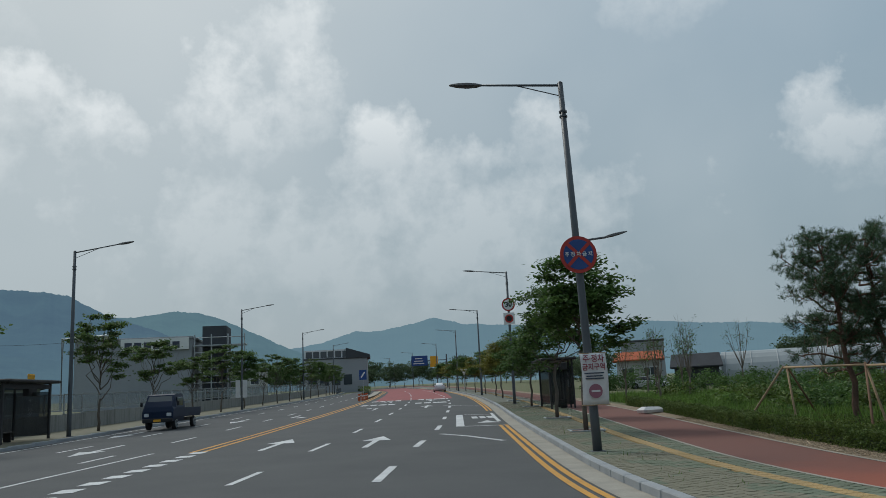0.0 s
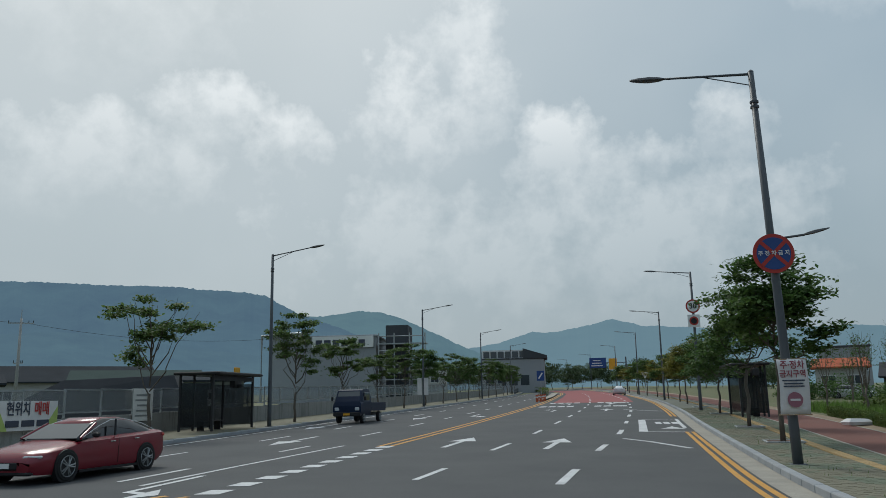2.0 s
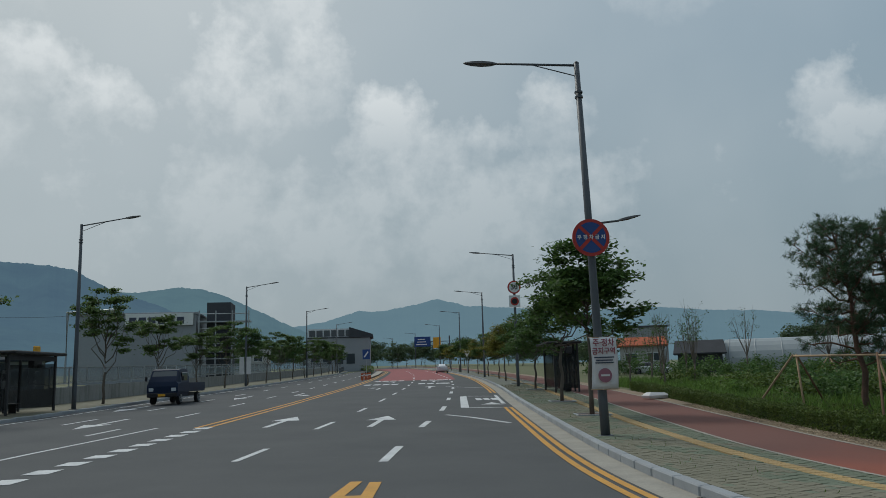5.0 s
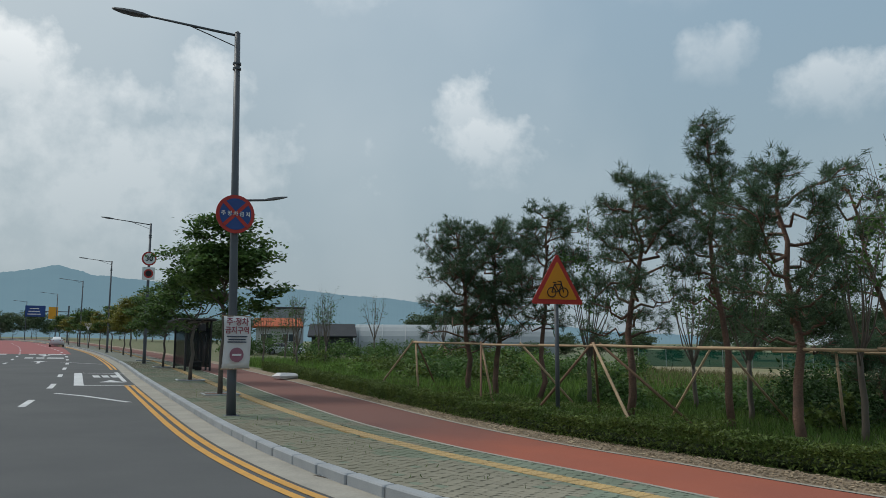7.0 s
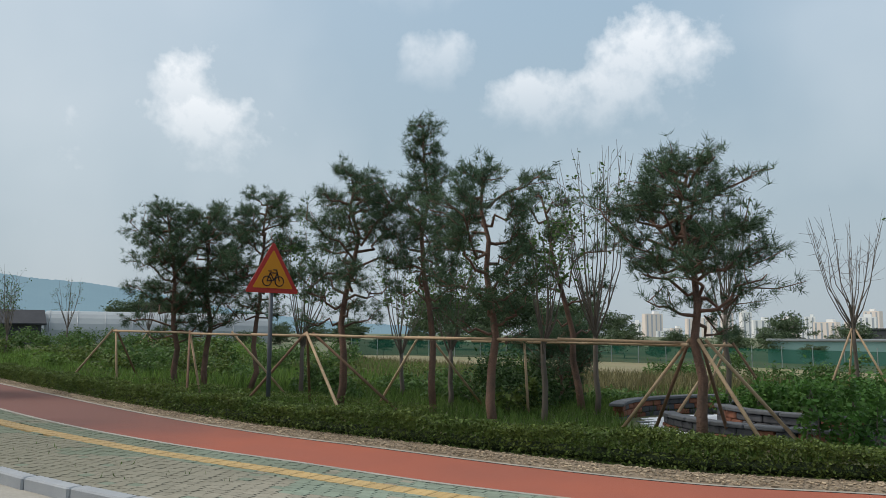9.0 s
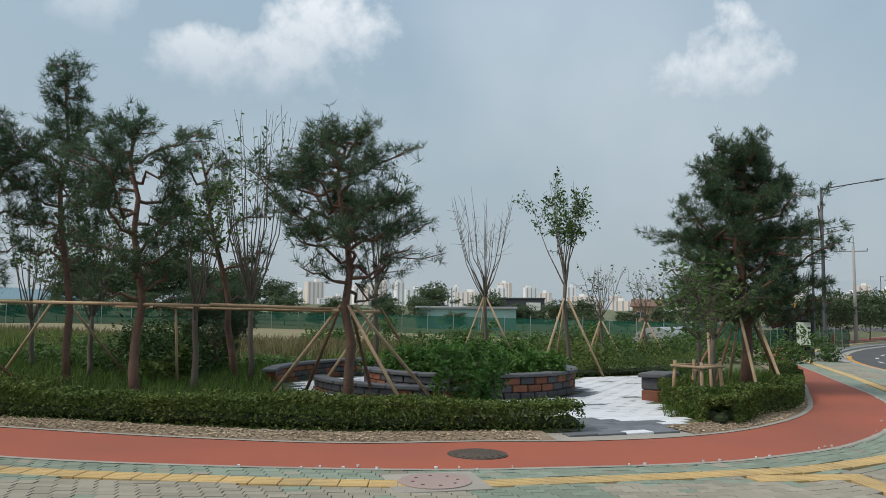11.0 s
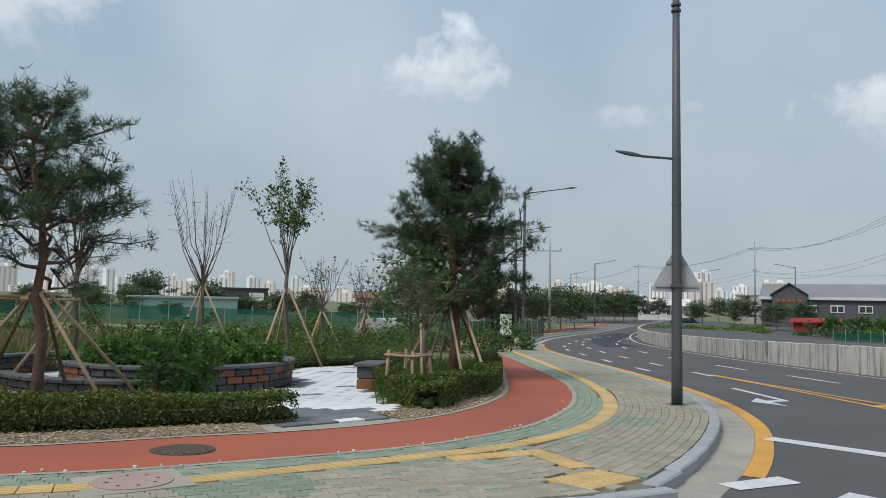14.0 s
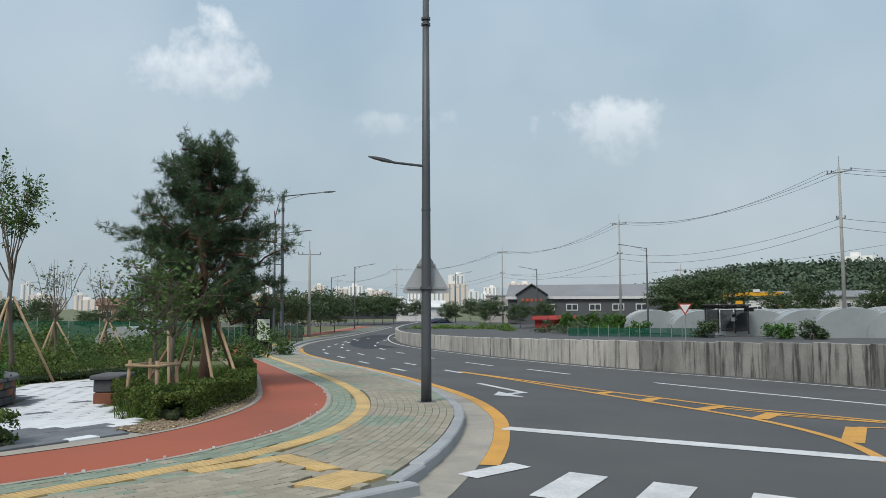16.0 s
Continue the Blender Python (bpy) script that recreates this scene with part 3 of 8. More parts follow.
lane_a = curve_through([(-4.9, 8.5), (-4.45, 17), (-4.0, 25), (-3.5, 34), (-3.0, 50), (-2.7, 66), (-2.9, 88), (-4.3, 124), (-7, 165)])
lane_b = curve_through([(-1.7, 8.3), (-1.25, 17), (-0.7, 25), (0.0, 34), (0.6, 50), (1.0, 66), (0.9, 88), (-0.6, 124), (-3.4, 165)])
marking("lane_line", dashes(lane_a, 3.3, 4.9, 8.2), 0.16, WHITE_PAINT, "dashed white lane line, slightly worn")
marking("lane_line_second", dashes(lane_b, 3.3, 4.9, 8.0), 0.2, WHITE_PAINT, "dashed white lane line, slightly worn")
lane_c = curve_through([(-11.6, 8), (-11.3, 18), (-11.0, 30), (-10.8, 45), (-10.9, 75), (-12, 124), (-14.4, 165)])
lane_d = curve_through([(-14.7, 8), (-14.6, 20), (-14.4, 32), (-14.2, 50), (-14.3, 75), (-15.4, 124), (-17.8, 165)])
marking("lane_line_oncoming", dashes(lane_c, 3.3, 4.9, 8.4), 0.16, WHITE_PAINT, "dashed white lane line across the road")
marking("lane_line_oncoming_outer", dashes(lane_d, 3.3, 4.9, 6.0), 0.16, WHITE_PAINT, "dashed white lane line across the road")
marking("lane_line_solid", [[(-10.3, 15.8), (-10.2, 20), (-9.9, 25), (-9.75, 27.5)]], 0.14, WHITE_PAINT, "solid white line beside the turning lane")
marking("far_edge_line", [[q for q in offset_line(LEFT_KERB, -0.55) if 26 < q.y < 150]], 0.13, WHITE_PAINT, "white edge line along the far kerb")
poly_mark("turn_arrow", arrow(-2.35, 25.4, -3, "straight"), WHITE_PAINT, "white straight-and-right lane arrow")
poly_mark("straight_arrow", arrow(-5.85, 26.3, -2, "straight"), WHITE_PAINT, "white lane arrow")
for y0, x1, x2 in ((59, -4.8, -0.9), (76, -4.6, -0.7)):
    poly_mark("far_arrow", arrow(x1, y0, -1, "left") + arrow(x2, y0, -1, "straight"), WHITE_PAINT, "white lane arrows far along the road")
poly_mark("oncoming_arrow", arrow(-9.9, 17.8, 180, "left", 0.9) + arrow(-12.9, 33, 180, "straight"), WHITE_PAINT, "white lane arrows for oncoming traffic")
poly_mark("oncoming_arrow_outer", arrow(-12.7, 54, 180, "straight") + arrow(-9.6, 56, 180, "left") + arrow(-16, 44, 180, "straight"), WHITE_PAINT, "white lane arrows for oncoming traffic")
# bus bay box with its lettering panel
marking("bus_bay_box", [[(0.95, 34.4), (3.0, 34.2)], [(1.2, 45.2), (3.4, 44.6)], [(0.4, 62), (3.0, 58)]], 0.18, WHITE_PAINT, "white outline of a bus bay")
marking("bus_bay_bar", [[(0.95, 34.4), (1.2, 45)]], 0.36, WHITE_PAINT, "white outline of a bus bay")
marking("bus_bay_taper", [[(0.1, 30.2), (1.0, 28.6), (2.1, 25.8)]], 0.2, WHITE_PAINT, "white slanting taper line")
poly_mark("bus_bay_letters", [[(x, 40.6), (x + 0.3, 40.6), (x + 0.3, 42.6), (x, 42.6)] for x in (1.75, 2.15, 2.55)] + [[(1.75, 36.6), (2.85, 36.5), (2.6, 37.2), (2.35, 38.4), (2.0, 37.2)]], WHITE_PAINT, "worn white lettering in the bus bay")
for y0 in (70, 82):
    poly_mark("lettering_row", [[(x, y0), (x + 0.6, y0), (x + 0.6, y0 + 2.6), (x, y0 + 2.6)] for x in (-6.8, -6.0, -5.2, -4.4, -2.0, -1.2, -0.4, 0.2)], WHITE_PAINT, "worn white lettering across the lanes")
# unread yellow letter just ahead
marking("yellow_letter", [[(-1.78, 11.0), (-1.55, 13.6)], [(-1.25, 11.0), (-1.22, 13.5)]], 0.2, YELLOW_PAINT, "yellow painted letter on the asphalt")
marking("yellow_letter_bar", [[(-1.6, 12.0), (-1.15, 12.0)]], 0.3, YELLOW_PAINT, "yellow painted letter on the asphalt")

# second road
marking("stop_line", [[(13.1, -5.55), (8.5, -9.2), (6.0, -11.2)]], 0.42, WHITE_PAINT, "broad white stop line")
zebra = []
for x, y in ((9.65, -4.35), (8.8, -4.85), (7.95, -5.5), (7.1, -6.2), (6.25, -6.9), (5.4, -7.6)):
    zebra.append([(x + 0.22, y + 0.12), (x - 0.2, y - 0.18), (x - 1.25, y + 0.85), (x - 0.85, y + 1.15)])
zebra[0] = [(9.85, -4.3), (9.48, -4.42), (9.0, -3.5), (9.32, -3.35)]
poly_mark("zebra_crossing", zebra, WHITE_PAINT, "worn white zebra crossing bars")
inner = curve_through([(28.8, -10.1), (24.5, -10.35), (20.5, -10.45), (17.5, -10.52), (15.3, -10.6), (13.4, -10.64), (11.7, -10.46), (9.9, -9.93), (8.3, -9.05)])
outer = curve_through([(28.8, -10.2), (21.2, -10.85), (17.4, -11.3), (14.7, -11.65), (13.5, -12.05), (11.8, -12.65), (6, -14.4)])
marking("median_line", [inner], 0.17, YELLOW_PAINT, "yellow line of the hatched median")
marking("median_line_outer", [outer], 0.16, YELLOW_PAINT, "yellow line of the hatched median")
marking("median_hatch", [[(18.7, -10.53), (19.0, -11.0)], [(16.6, -10.57), (17.1, -11.2)], [(14.55, -10.6), (15.0, -11.5)], [(12.8, -10.7), (13.5, -11.7)], [(9.85, -10.0), (11.25, -11.5)]], 0.34, YELLOW_PAINT, "yellow hatching of the median")
far_mid = curve_through([(28, -9.95), (36, -9.9), (48, -10.2), (60, -11.4), (72, -14.5), (88, -21)])
marking("second_lane_line", dashes(far_mid, 2.5, 3.5), 0.18, WHITE_PAINT, "dashed white lane line")
marking("second_lane_line_outer", [[(21.5, -14.0), (17.6, -14.5), (14.0, -15.1), (8.0, -16.2)], [(29.4, -13.25), (26.0, -13.42)], [(35.4, -12.75), (32.2, -12.85)]] + dashes(curve_through([(40, -12.6), (55, -13.4), (68, -16), (84, -22)]), 3.0, 4.0), 0.18, WHITE_PAINT, "dashed white lane line")
marking("second_lane_line_inner", dashes(curve_through([(30, -8.3), (40, -8.2), (52, -8.7), (66, -12), (82, -17.5)]), 2.5, 3.5), 0.18, WHITE_PAINT, "dashed white lane line")
marking("median_inner_line", [[(15.0, -11.2), (13.2, -11.75), (11.7, -12.5)], [(13.3, -11.4), (12.2, -12.1), (11.2, -12.7)], [(11.25, -11.55), (10.6, -12.4), (9.8, -13.2)]], 0.11, YELLOW_PAINT, "thin yellow line inside the median")
marking("wall_edge_line", [offset_line(WALL_LINE, 0.75)], 0.14, WHITE_PAINT, "white edge line along the concrete wall")
poly_mark("second_arrow", arrow(23.0, -8.75, 90, "right"), WHITE_PAINT, "white turn arrow before the stop line")


# ---- concrete wall of the second road ----
CONCRETE = mat("stained_concrete", (0.46, 0.44, 0.40), (0.32, 0.31, 0.285), big=0.8, fine=14, bump=0.3, speck=0.2, random=0.1)


def streaked(m, amount):
    """Adds dark rain streaks that run down from the top."""
    tree = m.node_tree
    n = links(tree)
    bsdf = tree.nodes["Principled BSDF"]
    src = bsdf.inputs["Base Color"].links[0].from_socket
    where = n("ShaderNodeNewGeometry").outputs["Position"]
    mp = n("ShaderNodeVectorMath", where, (2.2, 2.2, 0.16), op="MULTIPLY")
    a = n("ShaderNodeTexNoise", mp.outputs[0], None, 1.6, 6.0, 0.7)
    k = math_node(n, "MULTIPLY", math_node(n, "SUBTRACT", a.outputs[0], 0.5), amount, clamp=True)
    c = mix_rgb(n, k, src, (0.07, 0.07, 0.065, 1))
    tree.links.new(c, bsdf.inputs["Base Color"])
    return m


streaked(CONCRETE, 5.5)
DIRTY = streaked(mat("rain_blackened_concrete", (0.30, 0.29, 0.265), (0.15, 0.15, 0.14), big=0.8, fine=14, bump=0.3, speck=0.2, random=0.15), 9.0)
wall = thing("roadside_wall", "rain-streaked grey concrete retaining wall with panel joints", "concrete wall", kind="structure")
spots = walk_along(WALL_LINE, 2.0)
for p, d in spots[:-1]:
    a = math.degrees(math.atan2(d.y, d.x))
    h = float(np.interp(p.x, (17.8, 22.7, 30.7, 44.5), (1.22, 1.17, 1.1, 0.99)))
    c = p + d * 1.0 - Vector((-d.y, d.x)) * 0.15
    panel = part("panel", Geo().box((0, 0, h / 2 - 0.05), (1.985, 0.3, h + 0.1), bevel=0.012), DIRTY if p.x < 26 else CONCRETE, wall)
    panel.matrix_basis = pose(c.x, c.y, ground_z(c.x, c.y), 0, 0, a)
setting("upper_road", strip(Geo(), offset_line(WALL_LINE, -0.32), offset_line(WALL_LINE, -11), 0.75, 3), ASPHALT, "side road on higher ground behind the wall", "road")


# ---- street lamps and signs ----
def text_mesh(body, size, material, parent, at, rot=(90, 0, 0), name="lettering", label="", squash=1.0):
    cu = bpy.data.curves.new(name, "FONT")
    cu.body, cu.size, cu.align_x, cu.align_y, cu.extrude, cu.offset = body, size, "CENTER", "CENTER", 0.003, size * 0.018
    tmp = new(name, cu)
    bpy.context.view_layer.update()
    me = bpy.data.meshes.new_from_object(tmp)
    bpy.data.objects.remove(tmp)
    me.materials.clear()
    me.materials.append(material)
    ob = new(name, me)
    ob.parent = parent
    ob.matrix_basis = pose(*at, *rot) @ Matrix.Diagonal((squash, 1, 1, 1))
    return tagged(ob, label)


def disc(radius, depth, y, n=40):
    o = [(radius * math.cos(2 * math.pi * i / n), radius * math.sin(2 * math.pi * i / n)) for i in range(n)]
    return Geo().prism(o, depth, Matrix.Translation((0, y, 0)))


def lamp_head(geo, tip, root, w):
    """A flat tapering lantern between root and tip."""
    a, b = Vector(root), Vector(tip)
    d = b - a
    side = d.cross(Vector((0, 0, 1))).normalized()
    rings = ((0, 0.25, 0.35), (0.18, 0.75, 0.8), (0.45, 1.0, 1.0), (0.75, 0.85, 0.75), (0.95, 0.45, 0.4), (1.0, 0.2, 0.2))
    o = len(geo.v)
    for t, k, hgt in rings:
        c = a + d * t
        for u, v in ((-1, -0.3), (-0.7, 0.25), (0, 0.45), (0.7, 0.25), (1, -0.3), (0, -0.4)):
            geo.v.append(tuple(c + side * u * k * w + Vector((0, 0, v * hgt * w))))
    for r in range(len(rings) - 1):
        for k in range(6):
            geo.f.append((o + r * 6 + k, o + r * 6 + (k + 1) % 6, o + r * 6 + 6 + (k + 1) % 6, o + r * 6 + 6 + k))
    geo.f.append(tuple(o + k for k in range(6)))
    geo.f.append(tuple(o + 30 + k for k in range(5, -1, -1)))


def street_lamp(x, y, turn, label, lower=True, height=9.35, arm=2.3, pitch=0.16, lean=0.0):
    """Pole with an arm towards local +x and, where seen, a short footway lantern behind it at local -x."""
    lamp = thing("street_lamp", label, "street lamp", on(x, y, 0.12), turn, group="street lamps along the roads")
    lamp.matrix_basis = pose(*on(x, y, 0.12), 0, lean, 0) @ pose(0, 0, 0, 0, 0, turn)
    part("pole", Geo().tube([(0, 0, 0), (0, 0, 0.9), (0, 0, 5), (0, 0, height)], [0.115, 0.112, 0.092, 0.07], 14), POLE, lamp, smooth=True)
    part("base_flange", Geo().box((0, 0, 0.02), (0.36, 0.36, 0.04), bevel=0.01), POLE, lamp)
    part("cap", Geo().tube([(0, 0, height), (0, 0, height + 0.05)], [0.075, 0.03], 12), POLE, lamp)
    part("arm", Geo().tube([(0, 0, height - 0.06), (arm, 0, height - 0.06 + pitch)], [0.035, 0.028], 8), POLE, lamp, smooth=True)
    part("brace", Geo().tube([(0, 0, height - 0.36), (arm * 0.55, 0, height - 0.06 + pitch * 0.5)], 0.014, 6), POLE, lamp)
    g = Geo()
    lamp_head(g, (arm + 0.82, 0, height - 0.02 + pitch * 1.2), (arm - 0.05, 0, height - 0.06 + pitch), 0.14)
    part("lantern", g, LAMP_HEAD, lamp, "dark flat lantern head")
    for z in (height - 0.95, height - 0.82, 4.2):
        part("band", Geo().tube([(0, 0, z), (0, 0, z + 0.05)], 0.105, 12), POLE, lamp)
    if lower:
        part("footway_arm", Geo().tube([(0, 0, 5.2), (-0.75, 0, 5.25)], 0.028, 8), POLE, lamp)
        g = Geo()
        lamp_head(g, (-1.3, 0, 5.36), (-0.7, 0, 5.25), 0.1)
        part("footway_lantern", g, LAMP_HEAD, lamp, "small dark footway lantern")
    return lamp




POLE_LABEL = "dark grey street lamp with a long arm"
lamp1 = street_lamp(3.84, 19.4, 176, "dark grey street lamp carrying a round sign and a banner", pitch=0.2, arm=2.1, lean=-1.1, height=9.46)
# things fixed to it face back down the road
nop = thing("no_parking_sign", "round red and blue no-stopping sign with white lettering", "traffic sign", on(3.74, 19.24, 4.96), 4)
part("rim", disc(0.47, 0.025, 0), SIGN_RED, nop, "red rim")
part("field", disc(0.385, 0.012, -0.010), SIGN_BLUE, nop, "blue field")
for a in (45, -45):
    bar = part("bar", Geo().box((0, 0, 0), (0.8, 0.006, 0.085)), SIGN_RED, nop, "red diagonal bar")
    bar.matrix_basis = pose(0, -0.014, 0, 0, a, 0)
text_mesh("주 정 차 금 지", 0.125, TEXT_WHITE, nop, (0, -0.024, 0))
part("clamp", Geo().box((0, 0.07, 0), (0.26, 0.1, 0.08)), GALV, nop)
ban = thing("banner", "white cloth no-parking banner tied to the lamp pole, lettered in red", "banner", on(3.86, 19.18, 1.25), 8)
cloth = Geo()
for j in range(9):
    for i in range(7):
        u, v = i / 6 - 0.5, j / 8
        cloth.v.append((u * 0.66 + 0.02 * math.sin(v * 3), 0.012 * math.sin(u * 9 + v * 4) + 0.02 * math.cos(v * 5), v * 1.24))
for j in range(8):
    for i in range(6):
        cloth.f.append((j * 7 + i, j * 7 + i + 1, j * 7 + 8 + i, j * 7 + 7 + i))
cl = part("cloth", cloth, CLOTH_WHITE, ban, smooth=True)
sol = cl.modifiers.new("thick", "SOLIDIFY")
sol.thickness = 0.004
for z in (0.0, 1.24):
    part("batten", Geo().tube([(-0.36, 0.02, z), (0.36, 0.02, z)], 0.014, 6), STAKE, ban)
    part("tie", Geo().tube([(-0.05, 0.0, z), (0.0, 0.28, z + 0.03)], 0.01, 5), SIGN_WHITE, ban)
FADED_TEXT = mat("faded_red_lettering", (0.28, 0.07, 0.09), (0.22, 0.06, 0.08), bump=0.0)
text_mesh("주·정차", 0.2, FADED_TEXT, ban, (0, -0.04, 1.1), squash=0.9)
text_mesh("금지구역", 0.18, FADED_TEXT, ban, (0, -0.04, 0.9), squash=0.9)
for z, w in ((0.76, 0.5), (0.69, 0.42), (0.63, 0.46)):
    part("text_bar", Geo().box((0, -0.04, z), (w, 0.004, 0.03)), TEXT_DARK, ban, "small dark line of print")
FADED = mat("faded_red_print", (0.30, 0.13, 0.17), (0.24, 0.11, 0.14), bump=0.0)
roundel = part("roundel", disc(0.17, 0.004, 0), FADED, ban, "faded red disc")
roundel.matrix_basis = pose(0, -0.042, 0.33)
part("roundel_bar", Geo().box((0, -0.05, 0.33), (0.22, 0.004, 0.045)), CLOTH_WHITE, ban)

R_LAMPS = [(5.4, 55.8), (4.9, 87.6), (3.3, 124), (0.2, 169), (-6.4, 218), (-15, 258)]
for x, y in R_LAMPS:
    street_lamp(x, y, 176, POLE_LABEL + " beside pavement trees", lower=False, pitch=0.25)
for x, y in ((-18.3, 39.9), (-18.2, 74.6), (-18.7, 112), (-19.7, 153), (-26, 205)):
    street_lamp(x, y, -4, POLE_LABEL + " on far pavement", lower=False, pitch=0.3)
street_lamp(16.6, -5.15, 268, "dark grey street lamp at the corner with a footway lantern", pitch=0.25)
street_lamp(47.3, -5.45, 266, POLE_LABEL + " beside the red path", pitch=0.3)
street_lamp(68.9, -7.2, 262, POLE_LABEL + " beside the red path", pitch=0.3)

# 30 limit and the camera notice below it, on the second lamp
s30 = thing("speed_limit_sign", "round white speed limit sign with a red rim", "traffic sign", on(5.38, 55.6, 7.1), 3)
part("rim", disc(0.47, 0.025, 0), SIGN_RED, s30, "red rim")
part("face", disc(0.37, 0.012, -0.010), SIGN_WHITE, s30, "white face")
text_mesh("30", 0.5, SIGN_BLACK, s30, (0, -0.022, 0))
cs = thing("camera_notice_sign", "square white sign with a red ring below the limit sign", "traffic sign", on(5.38, 55.6, 6.1), 3)
part("plate", Geo().box((0, 0, 0), (0.8, 0.02, 0.85), bevel=0.005), SIGN_WHITE, cs)
part("ring", disc(0.3, 0.01, -0.02), SIGN_RED, cs)
part("inner", disc(0.2, 0.01, -0.026), SIGN_BLACK, cs)

# bicycle warning sign behind the hedge
SIGN_AMBER = mat("amber_sign_face", (0.60, 0.25, 0.02), (0.52, 0.21, 0.02), rough=0.5, bump=0.0, speck=0.05)
bike = thing("bicycle_warning_sign", "triangular yellow bicycle warning sign with a faded red rim", "traffic sign", on(9.95, 14.7, 0.1), -6)
part("post", Geo().tube([(0, 0.05, 0), (0, 0.05, 3.05)], 0.048, 12), POLE, bike, smooth=True)


def triangle(side, r, y, depth):
    """An upright triangle with rounded corners."""
    hgt, out = side * math.sqrt(3) / 2, []
    for cx, cz, a0 in ((-side / 2 + r * 1.73, r, 150), (side / 2 - r * 1.73, r, 270), (0, hgt - 2 * r, 30)):
        out += [(cx + r * math.cos(radians(a0 + k * 30)), cz + r * math.sin(radians(a0 + k * 30))) for k in range(5)]
    return Geo().prism(out, depth, Matrix.Translation((0, y, 0)))


for nm, side, r, y, m, lab in (("rim", 1.32, 0.04, -0.012, SIGN_RED, "faded red rim"), ("face", 0.98, 0.02, -0.022, SIGN_AMBER, "yellow face")):
    t = part(nm, triangle(side, r, y, 0.02 if nm == "rim" else 0.012), m, bike, lab)
    t.matrix_basis = pose(0, 0, 2.78 + (0.0 if nm == "rim" else 0.105))
glyph = Geo()
for cx in (-0.15, 0.15):
    glyph.tube([(cx + 0.105 * math.cos(a * math.pi / 10), -0.03, 3.18 + 0.105 * math.sin(a * math.pi / 10)) for a in range(21)], 0.012, 6)
for a, b in (((-0.15, 3.18), (-0.08, 3.36)), ((-0.08, 3.36), (0.1, 3.36)), ((0.15, 3.18), (0.08, 3.42)), ((0.02, 3.2), (-0.08, 3.36)), ((0.02, 3.2), (0.1, 3.36)), ((-0.15, 3.18), (0.02, 3.2)), ((-0.12, 3.4), (-0.04, 3.4)), ((0.0, 3.43), (0.09, 3.43))):
    glyph.tube([(a[0], -0.03, a[1]), (b[0], -0.03, b[1])], 0.012, 6)
part("bicycle_symbol", glyph, SIGN_BLACK, bike, "black bicycle symbol").matrix_basis = pose(0, 0, -0.14)

# back of a triangular sign on the corner lamp
tri = thing("triangular_sign", "grey back of a triangular warning sign on the lamp pole", "traffic sign", on(16.6, -5.15, 2.5), -106)
t = part("plate", triangle(1.12, 0.06, 0, 0.02), SIGN_BACK, tri)
t.matrix_basis = pose(0, 0.13, 0)
for z in (0.12, 0.62):
    part("stiffener", Geo().box((0, 0.115, z), (0.86 if z < 0.3 else 0.42, 0.03, 0.05)), GALV, tri)
part("clamp", Geo().box((0, 0.0, 0.12), (0.26, 0.26, 0.06)), POLE, tri)


# ---- plants ----
def array_mesh(name, verts, faces, material):
    """A mesh from an array of corners and an array of faces of one size."""
    verts, faces = np.asarray(verts, np.float32), np.asarray(faces, np.int32)
    me = bpy.data.meshes.new(name)
    me.vertices.add(len(verts))
    me.vertices.foreach_set("co", verts.ravel())
    k = faces.shape[1]
    me.loops.add(faces.size)
    me.loops.foreach_set("vertex_index", faces.ravel())
    me.polygons.add(len(faces))
    me.polygons.foreach_set("loop_start", np.arange(0, faces.size, k, dtype=np.int32))
    me.update(calc_edges=True)
    me.materials.append(material)
    return me


def unit(a):
    return a / np.maximum(np.linalg.norm(a, axis=-1, keepdims=True), 1e-6)


def leaves(name, centres, size, material, rng, flat=0.0, aspect=0.55):
    """A small bent rhombus for each centre; flat turns them level."""
    c = np.asarray(centres)
    n = len(c)
    nrm = rng.normal(size=(n, 3))
    nrm[:, 2] = np.abs(nrm[:, 2]) + flat
    nrm = unit(nrm)
    u = unit(np.cross(nrm, rng.normal(size=(n, 3))))
    w = np.cross(nrm, u)
    s = (size * rng.uniform(0.65, 1.3, n))[:, None]
    v = np.stack([c - u * s * 0.5, c + w * s * 0.5 * aspect + nrm * s * 0.06, c + u * s * 0.5, c - w * s * 0.5 * aspect + nrm * s * 0.06], 1).reshape(-1, 3)
    return array_mesh(name, v, np.arange(4 * n).reshape(n, 4), material)


def needles(name, centres, dirs, length, width, count, material, rng):
    """Tufts of thin needles that spread about each direction."""
    c = np.repeat(np.asarray(centres), count, 0)
    d = unit(np.repeat(np.asarray(dirs), count, 0) * 0.75 + rng.normal(size=(len(c), 3)) * 0.62)
    n = len(c)
    side = unit(np.cross(d, rng.normal(size=(n, 3)))) * width * 0.5
    ln = (length * rng.uniform(0.7, 1.2, n))[:, None]
    start = c + rng.normal(size=(n, 3)) * 0.025
    v = np.stack([start - side, start + side, start + d * ln], 1).reshape(-1, 3)
    return array_mesh(name, v, np.arange(3 * n).reshape(n, 3), material)


def bent(a, b, bend, rng, k=5):
    """Points of a crooked limb from a to b."""
    a, b = np.asarray(a, float), np.asarray(b, float)
    t = np.linspace(0, 1, k)[:, None]
    p = a + (b - a) * t
    j = rng.normal(size=(k, 3)) * bend
    j[0] = j[-1] = 0
    p += j
    p[:, 2] += (np.sin(t[:, 0] * math.pi) * -bend * 0.6)
    return p


